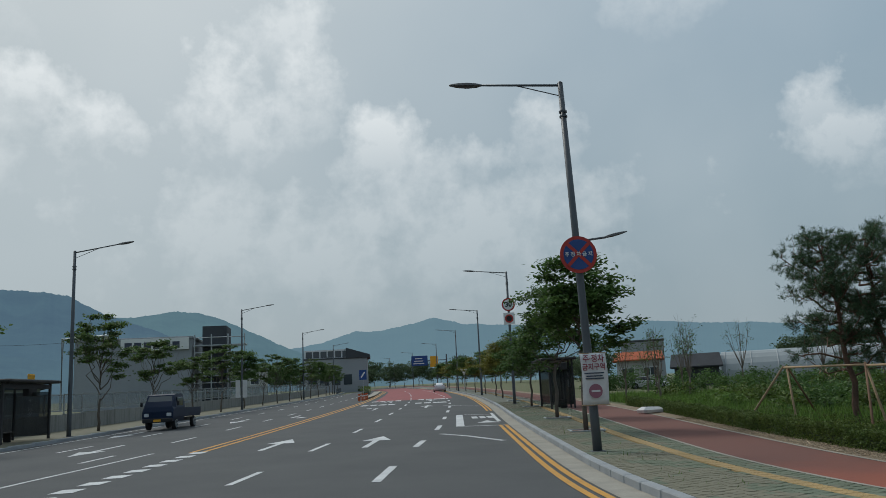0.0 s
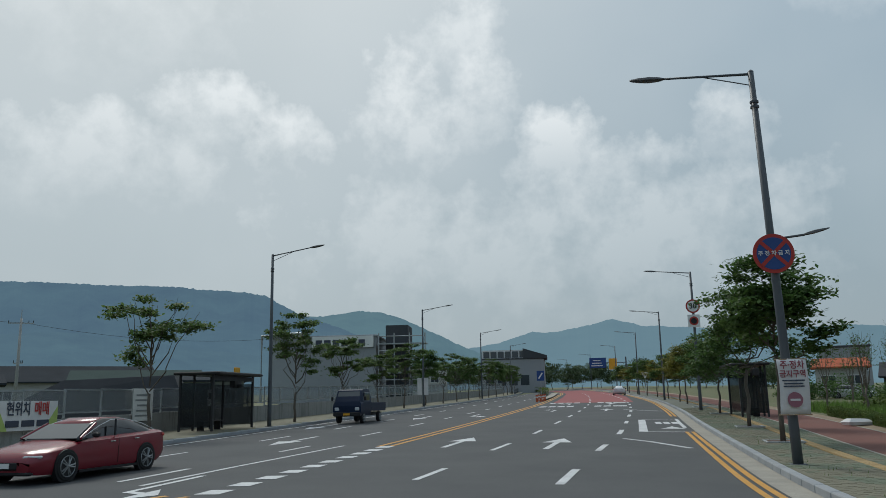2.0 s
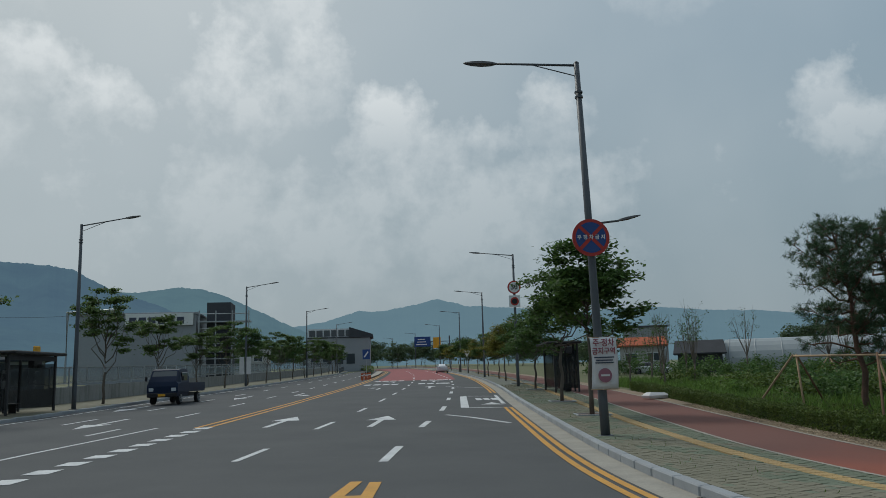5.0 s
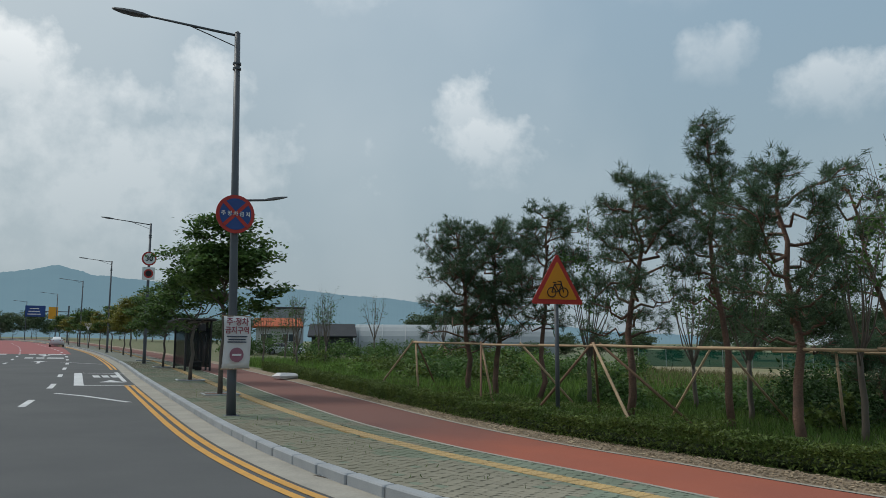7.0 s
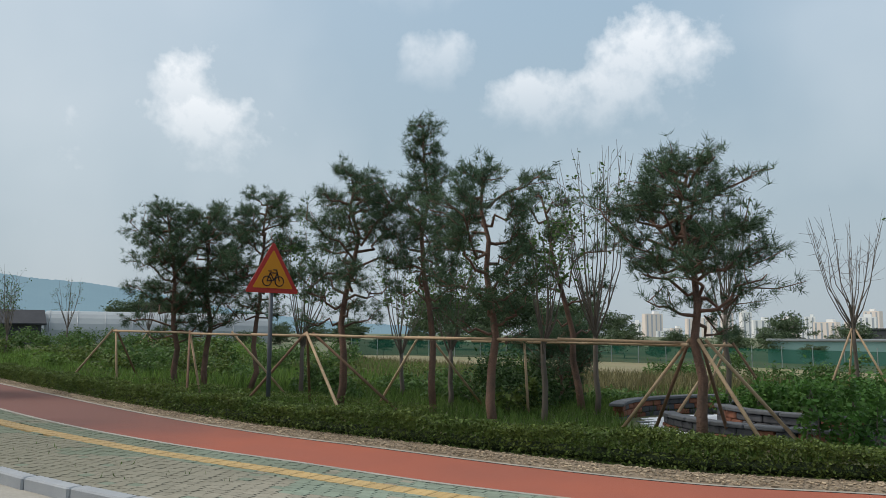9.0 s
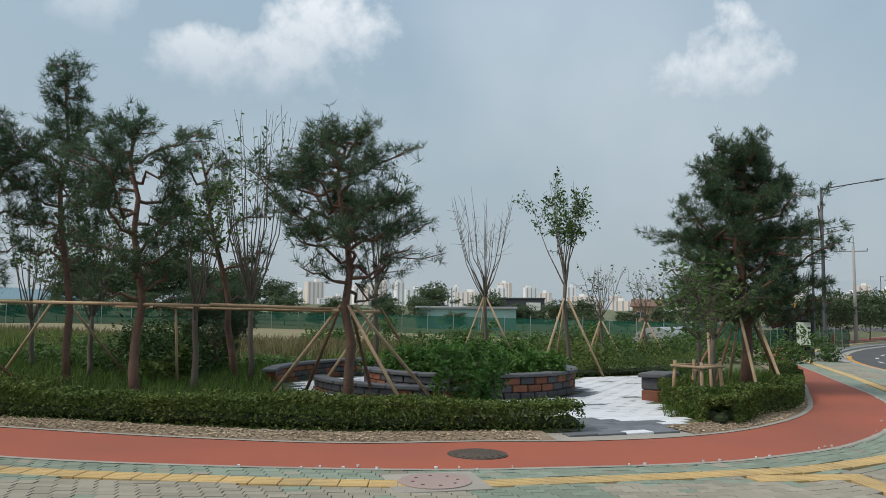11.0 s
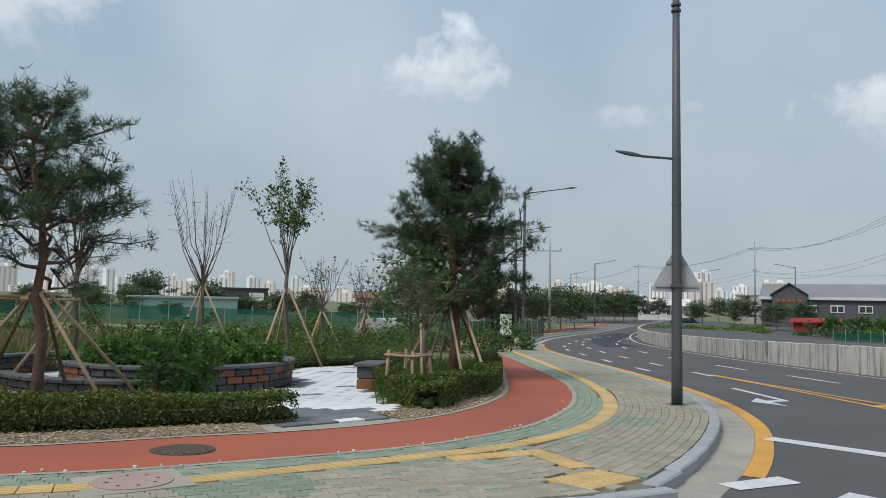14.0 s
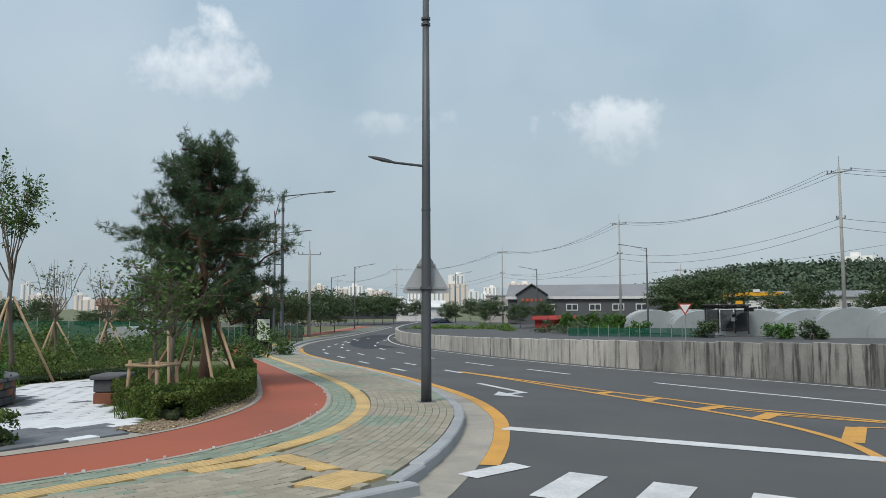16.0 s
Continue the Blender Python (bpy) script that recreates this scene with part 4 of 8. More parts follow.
def pine(name, at, height, crown_low, width, seed, lean=(0, 0), density=1.0, top_shape="round", label="", rise=0.35):
    """A Korean red pine: bare reddish trunk, crooked limbs, tufts of needles."""
    rng = np.random.default_rng(seed)
    tree = thing(name, label, "pine tree", on(*at, 0.12), 0, group="pines in the roadside garden")
    k = 9
    tz = np.linspace(0, height * 0.94, k)
    path = np.stack([lean[0] * (tz / height) ** 1.2, lean[1] * (tz / height) ** 1.2, tz], 1)
    path[1:-1, :2] += rng.normal(size=(k - 2, 2)) * 0.07
    wood = Geo()
    r0 = 0.105 if height < 6.3 else (0.17 if density > 2 else 0.092)
    r0 *= min(1.0, height / 4.0)
    wood.tube(path, [r0 * (1 - 0.8 * t / height) for t in tz], 9)
    tufts, ways = [], []
    limbs = int((26 if density > 2 else 36) * density)
    for i in range(limbs):
        f = (i + rng.uniform(0, 0.8)) / limbs
        z = crown_low * 0.92 + (height * 0.96 - crown_low * 0.92) * f
        base = np.array([np.interp(z, tz, path[:, j]) for j in range(3)])
        base[2] = z
        if top_shape == "spire":
            reach = width / 2 * (1.0 if f < 0.5 else max(0.2, 1.0 - 2.9 * (f - 0.5))) * rng.uniform(0.65, 1.1)
        elif density > 2:
            reach = width / 2 * min(0.85 + 0.6 * f, 1.0, 1.45 - 1.12 * f) * rng.uniform(0.55, 1.05)
        elif top_shape == "cone":
            reach = width / 2 * (1.05 - 0.75 * f) * rng.uniform(0.75, 1.1)
        else:
            reach = width / 2 * math.sqrt(max(0.06, 1 - (2.0 * (f - 0.42)) ** 2 * 0.8)) * rng.uniform(0.65, 1.12)
        a = i * 2.4 + rng.uniform(-0.5, 0.5)
        end = base + np.array([math.cos(a) * reach, math.sin(a) * reach, reach * rng.uniform(rise - 0.3, rise + 0.3)])
        limb = bent(base, end, 0.09 * reach, rng, 6)
        wood.tube(limb, [r0 * 0.36 * (1 - 0.72 * q / 5) for q in range(6)], 5, False)
        full = density > 2
        for s in range(int((6 + 5.0 * reach) * (0.55 if f < 0.2 and not full else 1.0))):
            q = rng.uniform(0.2 if full else 0.38, 1.0)
            p = np.array([np.interp(q * 5, range(6), limb[:, j]) for j in range(3)])
            way = unit(rng.normal(size=3) * np.array([1, 1, 0.5]) + (end - base) / (np.linalg.norm(end - base) + 0.01) * 0.9 + np.array([0, 0, 0.35]))
            ln = rng.uniform(0.18, 0.56) * (0.7 + 0.25 * reach)
            tip = p + way * ln
            wood.tube([p, (p + tip) / 2 + rng.normal(size=3) * 0.03, tip], [0.014, 0.010, 0.006], 3, False)
            for h in range(7 if full else 5):
                g = rng.uniform(0.35, 1.05)
                tufts.append(p + way * ln * g + rng.normal(size=3) * 0.09)
                ways.append(unit(way + rng.normal(size=3) * 0.5 + np.array([0, 0, 0.3])))
    part("trunk", wood, PINE_BARK, tree, "reddish scaly trunk and crooked limbs", smooth=True)
    part("crown", needles("crown", tufts, ways, 0.19, 0.013, 18 if density > 2 else 15, NEEDLE, rng), NEEDLE, tree, "dark green needle tufts")
    return tree


def broadleaf(name, height, crown_low, width, seed, count, leaf, material, flat=1.2, vase=0.5, label="", stems=5, bark=None, at=(0, 0), limbs=14, group="street trees along the pavements", tight=1.0):
    """A young street tree: rising limbs and layered sprays of leaves."""
    rng = np.random.default_rng(seed)
    tree = thing(name, label, "tree", on(*at, 0.12), 0, group=group)
    wood = Geo()
    r0 = 0.012 * height + 0.012
    fork = np.array([rng.normal() * 0.06, rng.normal() * 0.06, crown_low])
    wood.tube(bent((0, 0, 0), fork, 0.04, rng, 5), [r0, r0 * 0.92, r0 * 0.86, r0 * 0.8, r0 * 0.75], 8)
    sprays = []
    for i in range(limbs):
        f = (i + 0.5) / limbs
        a = i * 2.39996 + rng.uniform(-0.4, 0.4)
        reach = width / 2 * (1.0 - 0.72 * f ** 1.6) * rng.uniform(0.7, 1.1)
        z0 = crown_low * (0.78 + 0.25 * rng.uniform()) + (height - crown_low) * 0.55 * f
        base = fork * min(1.0, z0 / crown_low) + np.array([0, 0, max(0.0, z0 - crown_low)])
        end = np.array([math.cos(a) * reach, math.sin(a) * reach, min(height * 0.98, z0 + reach * vase + (height - crown_low) * (0.12 + 0.33 * f))])
        limb = bent(base, end, 0.05 * reach + 0.03, rng, 6)
        wood.tube(limb, [r0 * 0.42 * (1 - 0.8 * q / 5) for q in range(6)], 5, False)
        for s in range(stems):
            q = rng.uniform(0.35, 1.0)
            p = np.array([np.interp(q * 5, range(6), limb[:, j]) for j in range(3)])
            tip = p + unit(rng.normal(size=3) * np.array([1, 1, 0.25]) + np.array([math.cos(a), math.sin(a), 0.2])) * rng.uniform(0.3, 0.8) * (0.5 + width * 0.1)
            wood.tube([p, tip], [0.011, 0.005], 3, False)
            sprays.append((p + tip) / 2 + rng.normal(size=3) * 0.05)
            sprays.append(tip)
    if sprays and count:
        sprays = np.array(sprays)
        pick = sprays[rng.integers(0, len(sprays), count)]
        pts = pick + rng.normal(size=(count, 3)) * np.array([0.26, 0.26, 0.095]) * (width / 4.5 + 0.2) * tight
        part("crown", leaves("crown", pts, leaf, material, rng, flat), material, tree, "layered leaf sprays")
    part("trunk", wood, bark or GREY_BARK, tree, "slim grey trunk and limbs", smooth=True)
    return tree


def hedge_run(name, line, depth, height, per_metre, label, seed, material=None):
    """A clipped low hedge: an added core coloured as inner shade, under a skin of small leaves."""
    rng = np.random.default_rng(seed)
    hedge = thing(name, label, "hedge")
    core, pts = Geo(), []
    ln = [Vector(p) for p in line]
    for (p, d) in walk_along(ln, 0.5):
        a = math.degrees(math.atan2(d.y, d.x))
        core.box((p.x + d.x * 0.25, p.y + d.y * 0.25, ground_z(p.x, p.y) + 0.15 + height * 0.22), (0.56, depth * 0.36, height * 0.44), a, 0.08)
        k = int(per_metre * 0.5)
        s, o, z = rng.uniform(0, 0.5, k), rng.uniform(-1, 1, k), rng.uniform(0.02, 1, k)
        skin = rng.uniform(size=k) < 0.55
        z = np.where(skin, 1 - np.abs(rng.normal(size=k)) * 0.12, z)
        o = np.where(skin, o, np.sign(o) * (1 - np.abs(rng.normal(size=k)) * 0.14))
        bump = 1 + 0.10 * np.sin(p.x * 2.1 + p.y * 1.7) + 0.06 * np.sin(p.y * 5.3 + p.x * 4.1)
        x = p.x + d.x * s - d.y * o * depth / 2
        y = p.y + d.y * s + d.x * o * depth / 2
        pts.append(np.stack([x, y, ground_z(p.x, p.y) + 0.15 + z * height * bump + rng.normal(size=k) * 0.02], 1))
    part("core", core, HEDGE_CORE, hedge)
    m = material or LEAF_HEDGE
    part("leaves", leaves("leaves", np.concatenate(pts), 0.062, m, rng, 0.3, 0.5), m, hedge, "small dense leaves")
    return hedge


def shrub(name, at, rx, ry, height, count, leaf, material, label, seed, low=0.15, stems=8, category="shrub", group=""):
    """A mound of leaves on a few stems."""
    rng = np.random.default_rng(seed)
    bush = thing(name, label, category, on(*at, low), 0, group=group)
    clumps = rng.normal(size=(max(6, count // 90), 3))
    clumps = unit(clumps) * (rng.uniform(0.25, 1.0, len(clumps)) ** 0.5)[:, None]
    clumps[:, 2] = np.abs(clumps[:, 2])
    pick = clumps[rng.integers(0, len(clumps), count)]
    pts = pick * np.array([rx, ry, height]) * 0.86 + rng.normal(size=(count, 3)) * np.array([rx, ry, height]) * 0.13
    pts[:, 2] = np.maximum(pts[:, 2], 0.03)
    wood = Geo()
    for i in range(stems):
        e = clumps[i % len(clumps)] * np.array([rx, ry, height]) * 0.8
        wood.tube(bent((rng.normal() * 0.08, rng.normal() * 0.08, -0.05), e, 0.05, rng, 4), [0.018, 0.014, 0.01, 0.006], 4, False)
    part("stems", wood, TWIG, bush)
    part("leaves", leaves("leaves", pts, leaf, material, rng, 0.5), material, bush, "dense leaves")
    return bush


def blades(name, spots, height, width, material, label, seed, base=0.15):
    """Grass: one blade, a thin bent triangle pair, for each spot."""
    rng = np.random.default_rng(seed)
    n = len(spots)
    z = np.array([ground_z(x, y) for x, y in spots]) + base
    c = np.concatenate([np.asarray(spots), z[:, None]], 1)
    a = rng.uniform(0, 2 * math.pi, n)
    side = np.stack([np.cos(a), np.sin(a), np.zeros(n)], 1) * width / 2
    lean = rng.normal(size=(n, 3)) * 0.3
    h = (height * rng.uniform(0.5, 1.25, n))[:, None]
    lean[:, 2] = 1
    tip = c + lean * h
    mid = c + lean * h * 0.55 - np.array([0, 0, 0.02])
    v = np.stack([c - side, c + side, mid + side * 0.7, tip, mid - side * 0.7], 1).reshape(-1, 3)
    me = array_mesh(name, v, np.arange(5 * n).reshape(n, 5), material)
    return tagged(new(name, me), label, "grass", kind="stuff")


# -- pines of the garden
PINES = [
    # at, height, crown foot, width, seed, lean, density, shape
    ((12.2, 23.0), 5.9, 1.7, 3.1, 11, (-0.5, 0.1), 0.9, "round", "pine tree with a wide dark crown behind the hedge"),
    ((12.95, 22.6), 6.0, 2.1, 3.1, 12, (0.1, 0.2), 0.9, "round", "pine tree with a leaning trunk in a dense group"),
    ((13.6, 21.2), 6.4, 2.5, 2.8, 13, (0.45, -0.2), 0.9, "round", "slender pine tree beside the warning sign"),
    ((12.1, 15.0), 6.1, 2.2, 2.7, 14, (0.25, -0.3), 0.8, "round", "pine tree with a forked crown and curved trunk"),
    ((13.5, 13.2), 7.3, 2.6, 2.3, 15, (-0.35, 0.1), 0.8, "spire", "tall pine tree with a bare reddish trunk"),
    ((12.0, 10.1), 5.4, 1.9, 2.7, 16, (-0.25, 0.1), 0.66, "round", "pine tree with low spreading limbs"),
    ((13.25, 6.45), 5.3, 2.4, 2.9, 17, (0.0, 0.1), 0.92, "round", "broad flat-topped pine tree held by wooden props"),
    ((22.7, -0.6), 6.65, 1.7, 4.8, 18, (0.0, -0.1), 2.7, "cone", "large dense pine tree in a hedged bed"),
]
for at, h, low, w, seed, lean, dens, shape, lab in PINES:
    pine("pine_tree", at, h, low, w, seed, lean, dens, shape, lab)
pine("pine_shrub", (18.6, 13.2), 2.3, 0.7, 2.5, 31, (0.3, 0), 0.7, "round", "small many-stemmed pine with low dark pads")
pine("pine_tree", (17.5, 11.7), 6.0, 2.2, 2.8, 32, (-1.0, 0.6), 0.34, "round", "thin pine tree with a crooked leaning trunk")

# -- bare and half-bare transplants on tripods
def sparse_tree(at, height, fork, width, seed, label, count, spread=0.9, stems=16):
    """A pruned transplant: straight thin shoots that rise from one fork."""
    rng = np.random.default_rng(seed)
    tree = thing("transplanted_tree", label, "tree", on(*at, 0.12), 0, group="transplanted trees in the garden")
    wood, tips = Geo(), []
    wood.tube(bent((0, 0, 0), (0, 0, fork), 0.04, rng, 5), [0.075, 0.07, 0.065, 0.06, 0.055], 8)
    for i in range(stems):
        a = i * 2.4 + rng.uniform(-0.3, 0.3)
        r = width / 2 * rng.uniform(0.2, 1.0)
        base = np.array([0, 0, fork * rng.uniform(0.86, 1.0)])
        knee = base + np.array([math.cos(a) * r * 0.5, math.sin(a) * r * 0.5, (height - fork) * 0.36])
        end = np.array([math.cos(a) * r * spread, math.sin(a) * r * spread, fork + (height - fork) * rng.uniform(0.7, 1.0)])
        p = [base, base + (knee - base) * 0.5 + rng.normal(size=3) * 0.05, knee, knee + (end - knee) * 0.5 + rng.normal(size=3) * 0.06, end]
        wood.tube(p, [0.028, 0.02, 0.014, 0.009, 0.004], 5, False)
        for q in range(5):
            s = knee + (end - knee) * rng.uniform(0, 0.8)
            e = s + unit(rng.normal(size=3) * 0.7 + np.array([math.cos(a) * 0.4, math.sin(a) * 0.4, 0.9])) * rng.uniform(0.3, 0.9)
            wood.tube([s, e], [0.009, 0.004], 3, False)
            tips += [s + (e - s) * t for t in rng.uniform(0.2, 1, 6)]
    part("trunk", wood, TWIG, tree, "thin bare upright shoots", smooth=True)
    if count:
        tips = np.array(tips)
        pts = tips[rng.integers(0, len(tips), count)] + rng.normal(size=(count, 3)) * 0.08
        part("foliage", leaves("foliage", pts, 0.115, LEAF_DARK, rng, 0.3), LEAF_DARK, tree, "sparse new leaves")
    return tree


sparse_tree((28.6, 8.3), 6.6, 2.75, 3.3, 41, "bare pruned tree with upright shoots on a tripod", 0)
sparse_tree((24.8, 4.55), 6.5, 3.2, 2.5, 42, "young tree with a tuft of leaves on a tripod", 1700, 1.0, 12)
sparse_tree((16.6, 10.7), 6.9, 2.2, 3.6, 43, "dark half-bare tree with long thin shoots", 260, 0.8, 18)
sparse_tree((18.4, 8.2), 5.6, 2.6, 2.6, 44, "half-bare tree behind the broad pine", 160, 0.9, 14)
sparse_tree((15.6, 14.6), 4.8, 1.6, 2.2, 45, "leafy young tree among the pines", 900, 1.0, 12)
sparse_tree((14.6, 19.8), 5.4, 1.6, 2.6, 47, "leafy young tree among the pines", 1000, 1.0, 12)
sparse_tree((14.3, 10.6), 5.2, 1.8, 2.4, 48, "leafy young tree among the pines", 700, 1.0, 12)
sparse_tree((17.5, 18.5), 5.0, 1.4, 2.6, 46, "leafy young tree among the pines", 700, 1.0, 12)
for i, (x, y) in enumerate(((27.5, 56), (30, 58.5), (34, 60), (24, 62), (38, 3.2), (33, 4.6))):
    sparse_tree((x, y), 6.0 if i < 4 else 4.2, 2.0, 2.2, 50 + i, "distant half-bare garden tree", 160, 0.9, 12)

# -- hedges
hedge_run("hedge", curve_through([(11.2, 46), (10.6, 36), (9.75, 25), (9.35, 18), (9.35, 14), (9.55, 11.6), (9.95, 9.5), (10.4, 7.4), (11.0, 5.2), (11.75, 3.75), (12.5, 2.45)]), 0.75, 0.46, 2900, "low clipped green hedge along the red path", 61)
hedge_run("hedge", curve_through([(18.3, 1.1), (16.5, 0.6), (15.2, 0.22), (14.65, 0.02), (15.2, -0.12), (16.5, -0.52), (17.6, -1.0), (19.9, -1.45), (24, -1.78), (30, -1.95)]), 0.65, 0.5, 2600, "low clipped hedge round the pine bed", 62)
hedge_run("hedge", curve_through([(24.5, 4.3), (28, 2.2), (33, 1.2), (38, 0.8)]), 0.7, 0.5, 420, "low hedge at the back of the white paving", 63)
hedge_run("hedge", curve_through([(12.4, 32), (11.6, 22), (11.7, 17), (12.3, 12.5)]), 0.6, 0.4, 420, "second low hedge row among the pines", 64)

# -- shrubs of the round planter and the borders
rng0 = np.random.default_rng(5)
for i in range(30):
    a, r = i * 2.4, 2.15 * math.sqrt((i + 0.5) / 30)
    shrub("planter_shrub", (18.55 + r * math.cos(a), 5.78 + r * math.sin(a)), 0.62, 0.62, 0.72 + 0.25 * (1 - r / 2.2), 620, 0.11, LEAF_SHRUB, "bright green leafy shrub in the round planter", 100 + i, 0.52, group="shrubs in the round planter")
for i, (x, y) in enumerate(((13.9, 4.2), (14.3, 3.9), (13.6, 4.7), (14.9, 4.3))):
    shrub("leafy_shrub", (x, y), 0.5, 0.5, 1.45, 420, 0.12, LEAF_SHRUB, "tall leafy shrub before the planter", 130 + i, group="tall shrubs by the planter")
for i, (x, y, w, h) in enumerate(((20.5, 16.5, 1.6, 1.5), (22, 13.5, 1.5, 1.3), (19.5, 20, 1.8, 1.5), (17.5, 22, 1.4, 1.4), (22.5, 21, 2.0, 1.6), (24, 17.5, 1.8, 1.4), (25, 25, 2.2, 1.7), (14.8, 18.6, 1.0, 1.0), (16, 20.5, 1.2, 1.2), (15.5, 27.5, 1.6, 1.3), (18.6, 14.8, 1.2, 1.5), (17.2, 16.0, 1.0, 1.2), (15.9, 12.6, 0.9, 1.0), (13.8, 30, 1.4, 1.1), (15.5, 33, 1.6, 1.2), (13, 35, 1.3, 1.0), (17, 29, 1.6, 1.3), (19, 36, 2.0, 1.5),
                                 (14, 40, 1.6, 1.0), (21, 31, 2.0, 1.4), (25, 40, 2.4, 1.6), (18, 45, 2.2, 1.4), (29, 46, 2.6, 1.6), (22, 49, 2.4, 1.6), (31, 52, 2.6, 1.5), (26, 34, 2.2, 1.3), (16, 25, 1.2, 1.0), (19, 24, 1.5, 1.2))):
    shrub("border_shrub", (x, y), w, w, h * (0.5 if 19 < x < 26 and 16.8 < y < 26 or x == 22 else 1.0), int(900 * w), 0.15, WEED if i in (15, 18, 20, 22, 24) else (LEAF_DARK if i % 3 else LEAF_HEDGE), "loose green shrub among tall grass", 150 + i, 0.1, group="shrubs behind the pines")
for i, (x, y, w, h) in enumerate(((24, 5.8, 1.5, 1.3), (26.5, 4.2, 1.4, 1.2), (29, 3.4, 1.5, 1.4), (31, 6.2, 1.8, 1.5), (22.6, 8.2, 1.3, 1.2), (34, 3.0, 1.6, 1.3), (26, 0.6, 1.2, 0.9), (36, 5.5, 2.0, 1.5), (40, 1.5, 2, 1.4), (44, 4, 2.2, 1.6), (40, 8, 2.2, 1.5), (48, 1, 2.2, 1.5))):
    shrub("garden_shrub", (x, y), w, w, h, int(850 * w), 0.12, LEAF_HEDGE if i % 2 else LEAF_DARK, "dark green spreading garden shrub", 180 + i, 0.1, group="shrubs by the white paving")

for i in range(5):
    az0, d0 = -24 - 1.5 * i, 34 + 5 * ((i * 7) % 3) - 0.12 * i
    shrub("thicket_shrub", (d0 * math.sin(radians(-az0)), d0 * math.cos(radians(az0))), 2.0, 2.0, 1.5 + 0.25 * (i % 3), 1500, 0.2, LEAF_DARK if i % 2 else LEAF_HEDGE, "dense dark green thicket behind the pines", 300 + i, 0.05, group="thicket behind the pines")


for i, (x, y, h) in enumerate(((17.0, 14.4, 1.8), (18.2, 13.5, 1.7), (16.5, 13.1, 1.5), (18.9, 15.4, 1.9), (19.8, 14.2, 1.6))):
    shrub("dark_bush", (x, y), 1.15, 1.15, h, 2200, 0.11, LEAF_BUSH, "large dense dark green bush behind the rail", 340 + i, 0.1, group="dark bushes behind the pines")

# rows of nursery shrubs and young trees between the hedge and the white tunnels
for i in range(34):
    az0 = -8.5 - 0.95 * i
    d0 = (44, 52, 60, 40)[i % 4] + (i % 3)
    x0, y0 = d0 * math.sin(radians(-az0)), d0 * math.cos(radians(az0))
    if x0 > 13.2 + max(0.0, y0 - 25) * 0.06:
        shrub("nursery_shrub", (x0, y0), 1.7, 1.7, 1.35 + 0.3 * (i % 3), 1000, 0.2, LEAF_DARK if i % 3 else LEAF_HEDGE, "dark green nursery shrub in tall weeds", 400 + i, 0.05, group="rows of nursery shrubs")
for i in range(15):
    az0, d0 = -11.5 - 1.5 * i, 88 + 4 * (i % 3)
    shrub("nursery_shrub", (d0 * math.sin(radians(-az0)), d0 * math.cos(radians(az0))), 2.6, 2.6, 2.0 + 0.35 * (i % 3), 1300, 0.26, LEAF_DARK, "tall dark green nursery shrub before the tunnels", 440 + i, 0.05, group="rows of nursery shrubs")
for i, (x, y) in enumerate(((13.2, 47), (14.4, 52), (16.0, 50), (15.2, 57), (17.6, 55), (18.6, 60), (12.6, 53))):
    sparse_tree((x, y), 4.6 + 0.5 * (i % 3), 1.5, 1.6, 460 + i, "thin half-bare nursery tree", 220, 0.9, 8)


def scatter(rng, n, x0, x1, y0, y1, keep):
    p = np.stack([rng.uniform(x0, x1, n), rng.uniform(y0, y1, n)], 1)
    return np.array([q for q in p if keep(*q)])


def past_hedge(x, y):
    """True on the garden's side of the hedge and off the white paving."""
    line = 0.25 + float(np.interp(y, (2.75, 3.75, 5.2, 7.4, 9.5, 11.6, 14, 18, 25, 36, 46), (12.45, 11.75, 11.0, 10.4, 9.95, 9.55, 9.35, 9.35, 9.75, 10.6, 11.2)))
    return x > line and not (math.hypot(x - 18.55, y - 5.78) < 4.6 or (y < 4.2 and x < 24))


rng1 = np.random.default_rng(8)
blades("lawn_grass", scatter(rng1, 40000, 9.5, 22, 2.5, 28, past_hedge), 0.28, 0.022, GRASS, "tufts of green grass under the pines", 71)
blades("weed_grass", scatter(rng1, 42000, 10.2, 34, 22, 60, past_hedge), 0.55, 0.05, WEED, "tall bright weeds behind the hedge", 72)
blades("bed_grass", scatter(rng1, 6000, 15, 30, -1.8, 1.2, lambda x, y: y > -0.5 - (x - 15) * 0.11 and y < 1.0), 0.28, 0.022, GRASS, "grass in the pine bed", 73)
blades("border_grass", scatter(rng1, 9000, 18, 50, 3, 16, lambda x, y: math.hypot(x - 18.55, y - 5.78) > 4.6 and y > 4.4 - (x - 20) * 0.1), 0.4, 0.035, GRASS, "grass round the garden border", 74)

blades("dry_weeds", scatter(rng1, 15000, 22, 40, 14, 46, lambda x, y: x + 0.25 * y > 27.5), 0.6, 0.05, DRY_WEED, "dry brownish weeds at the edge of the field", 76)

# -- wooden props
def pole_thing(name, a, b, r, label, dark=False, group="wooden props of the transplanted trees"):
    ob = thing(name, label, "wooden stake", a, 0, group=group)
    d = Vector(b) - Vector(a)
    part("pole", Geo().tube([(0, 0, 0), tuple(d * 0.5), tuple(d)], [r, r * 0.95, r * 0.85], 7), STAKE_DARK if dark else STAKE, ob, smooth=True)
    return ob


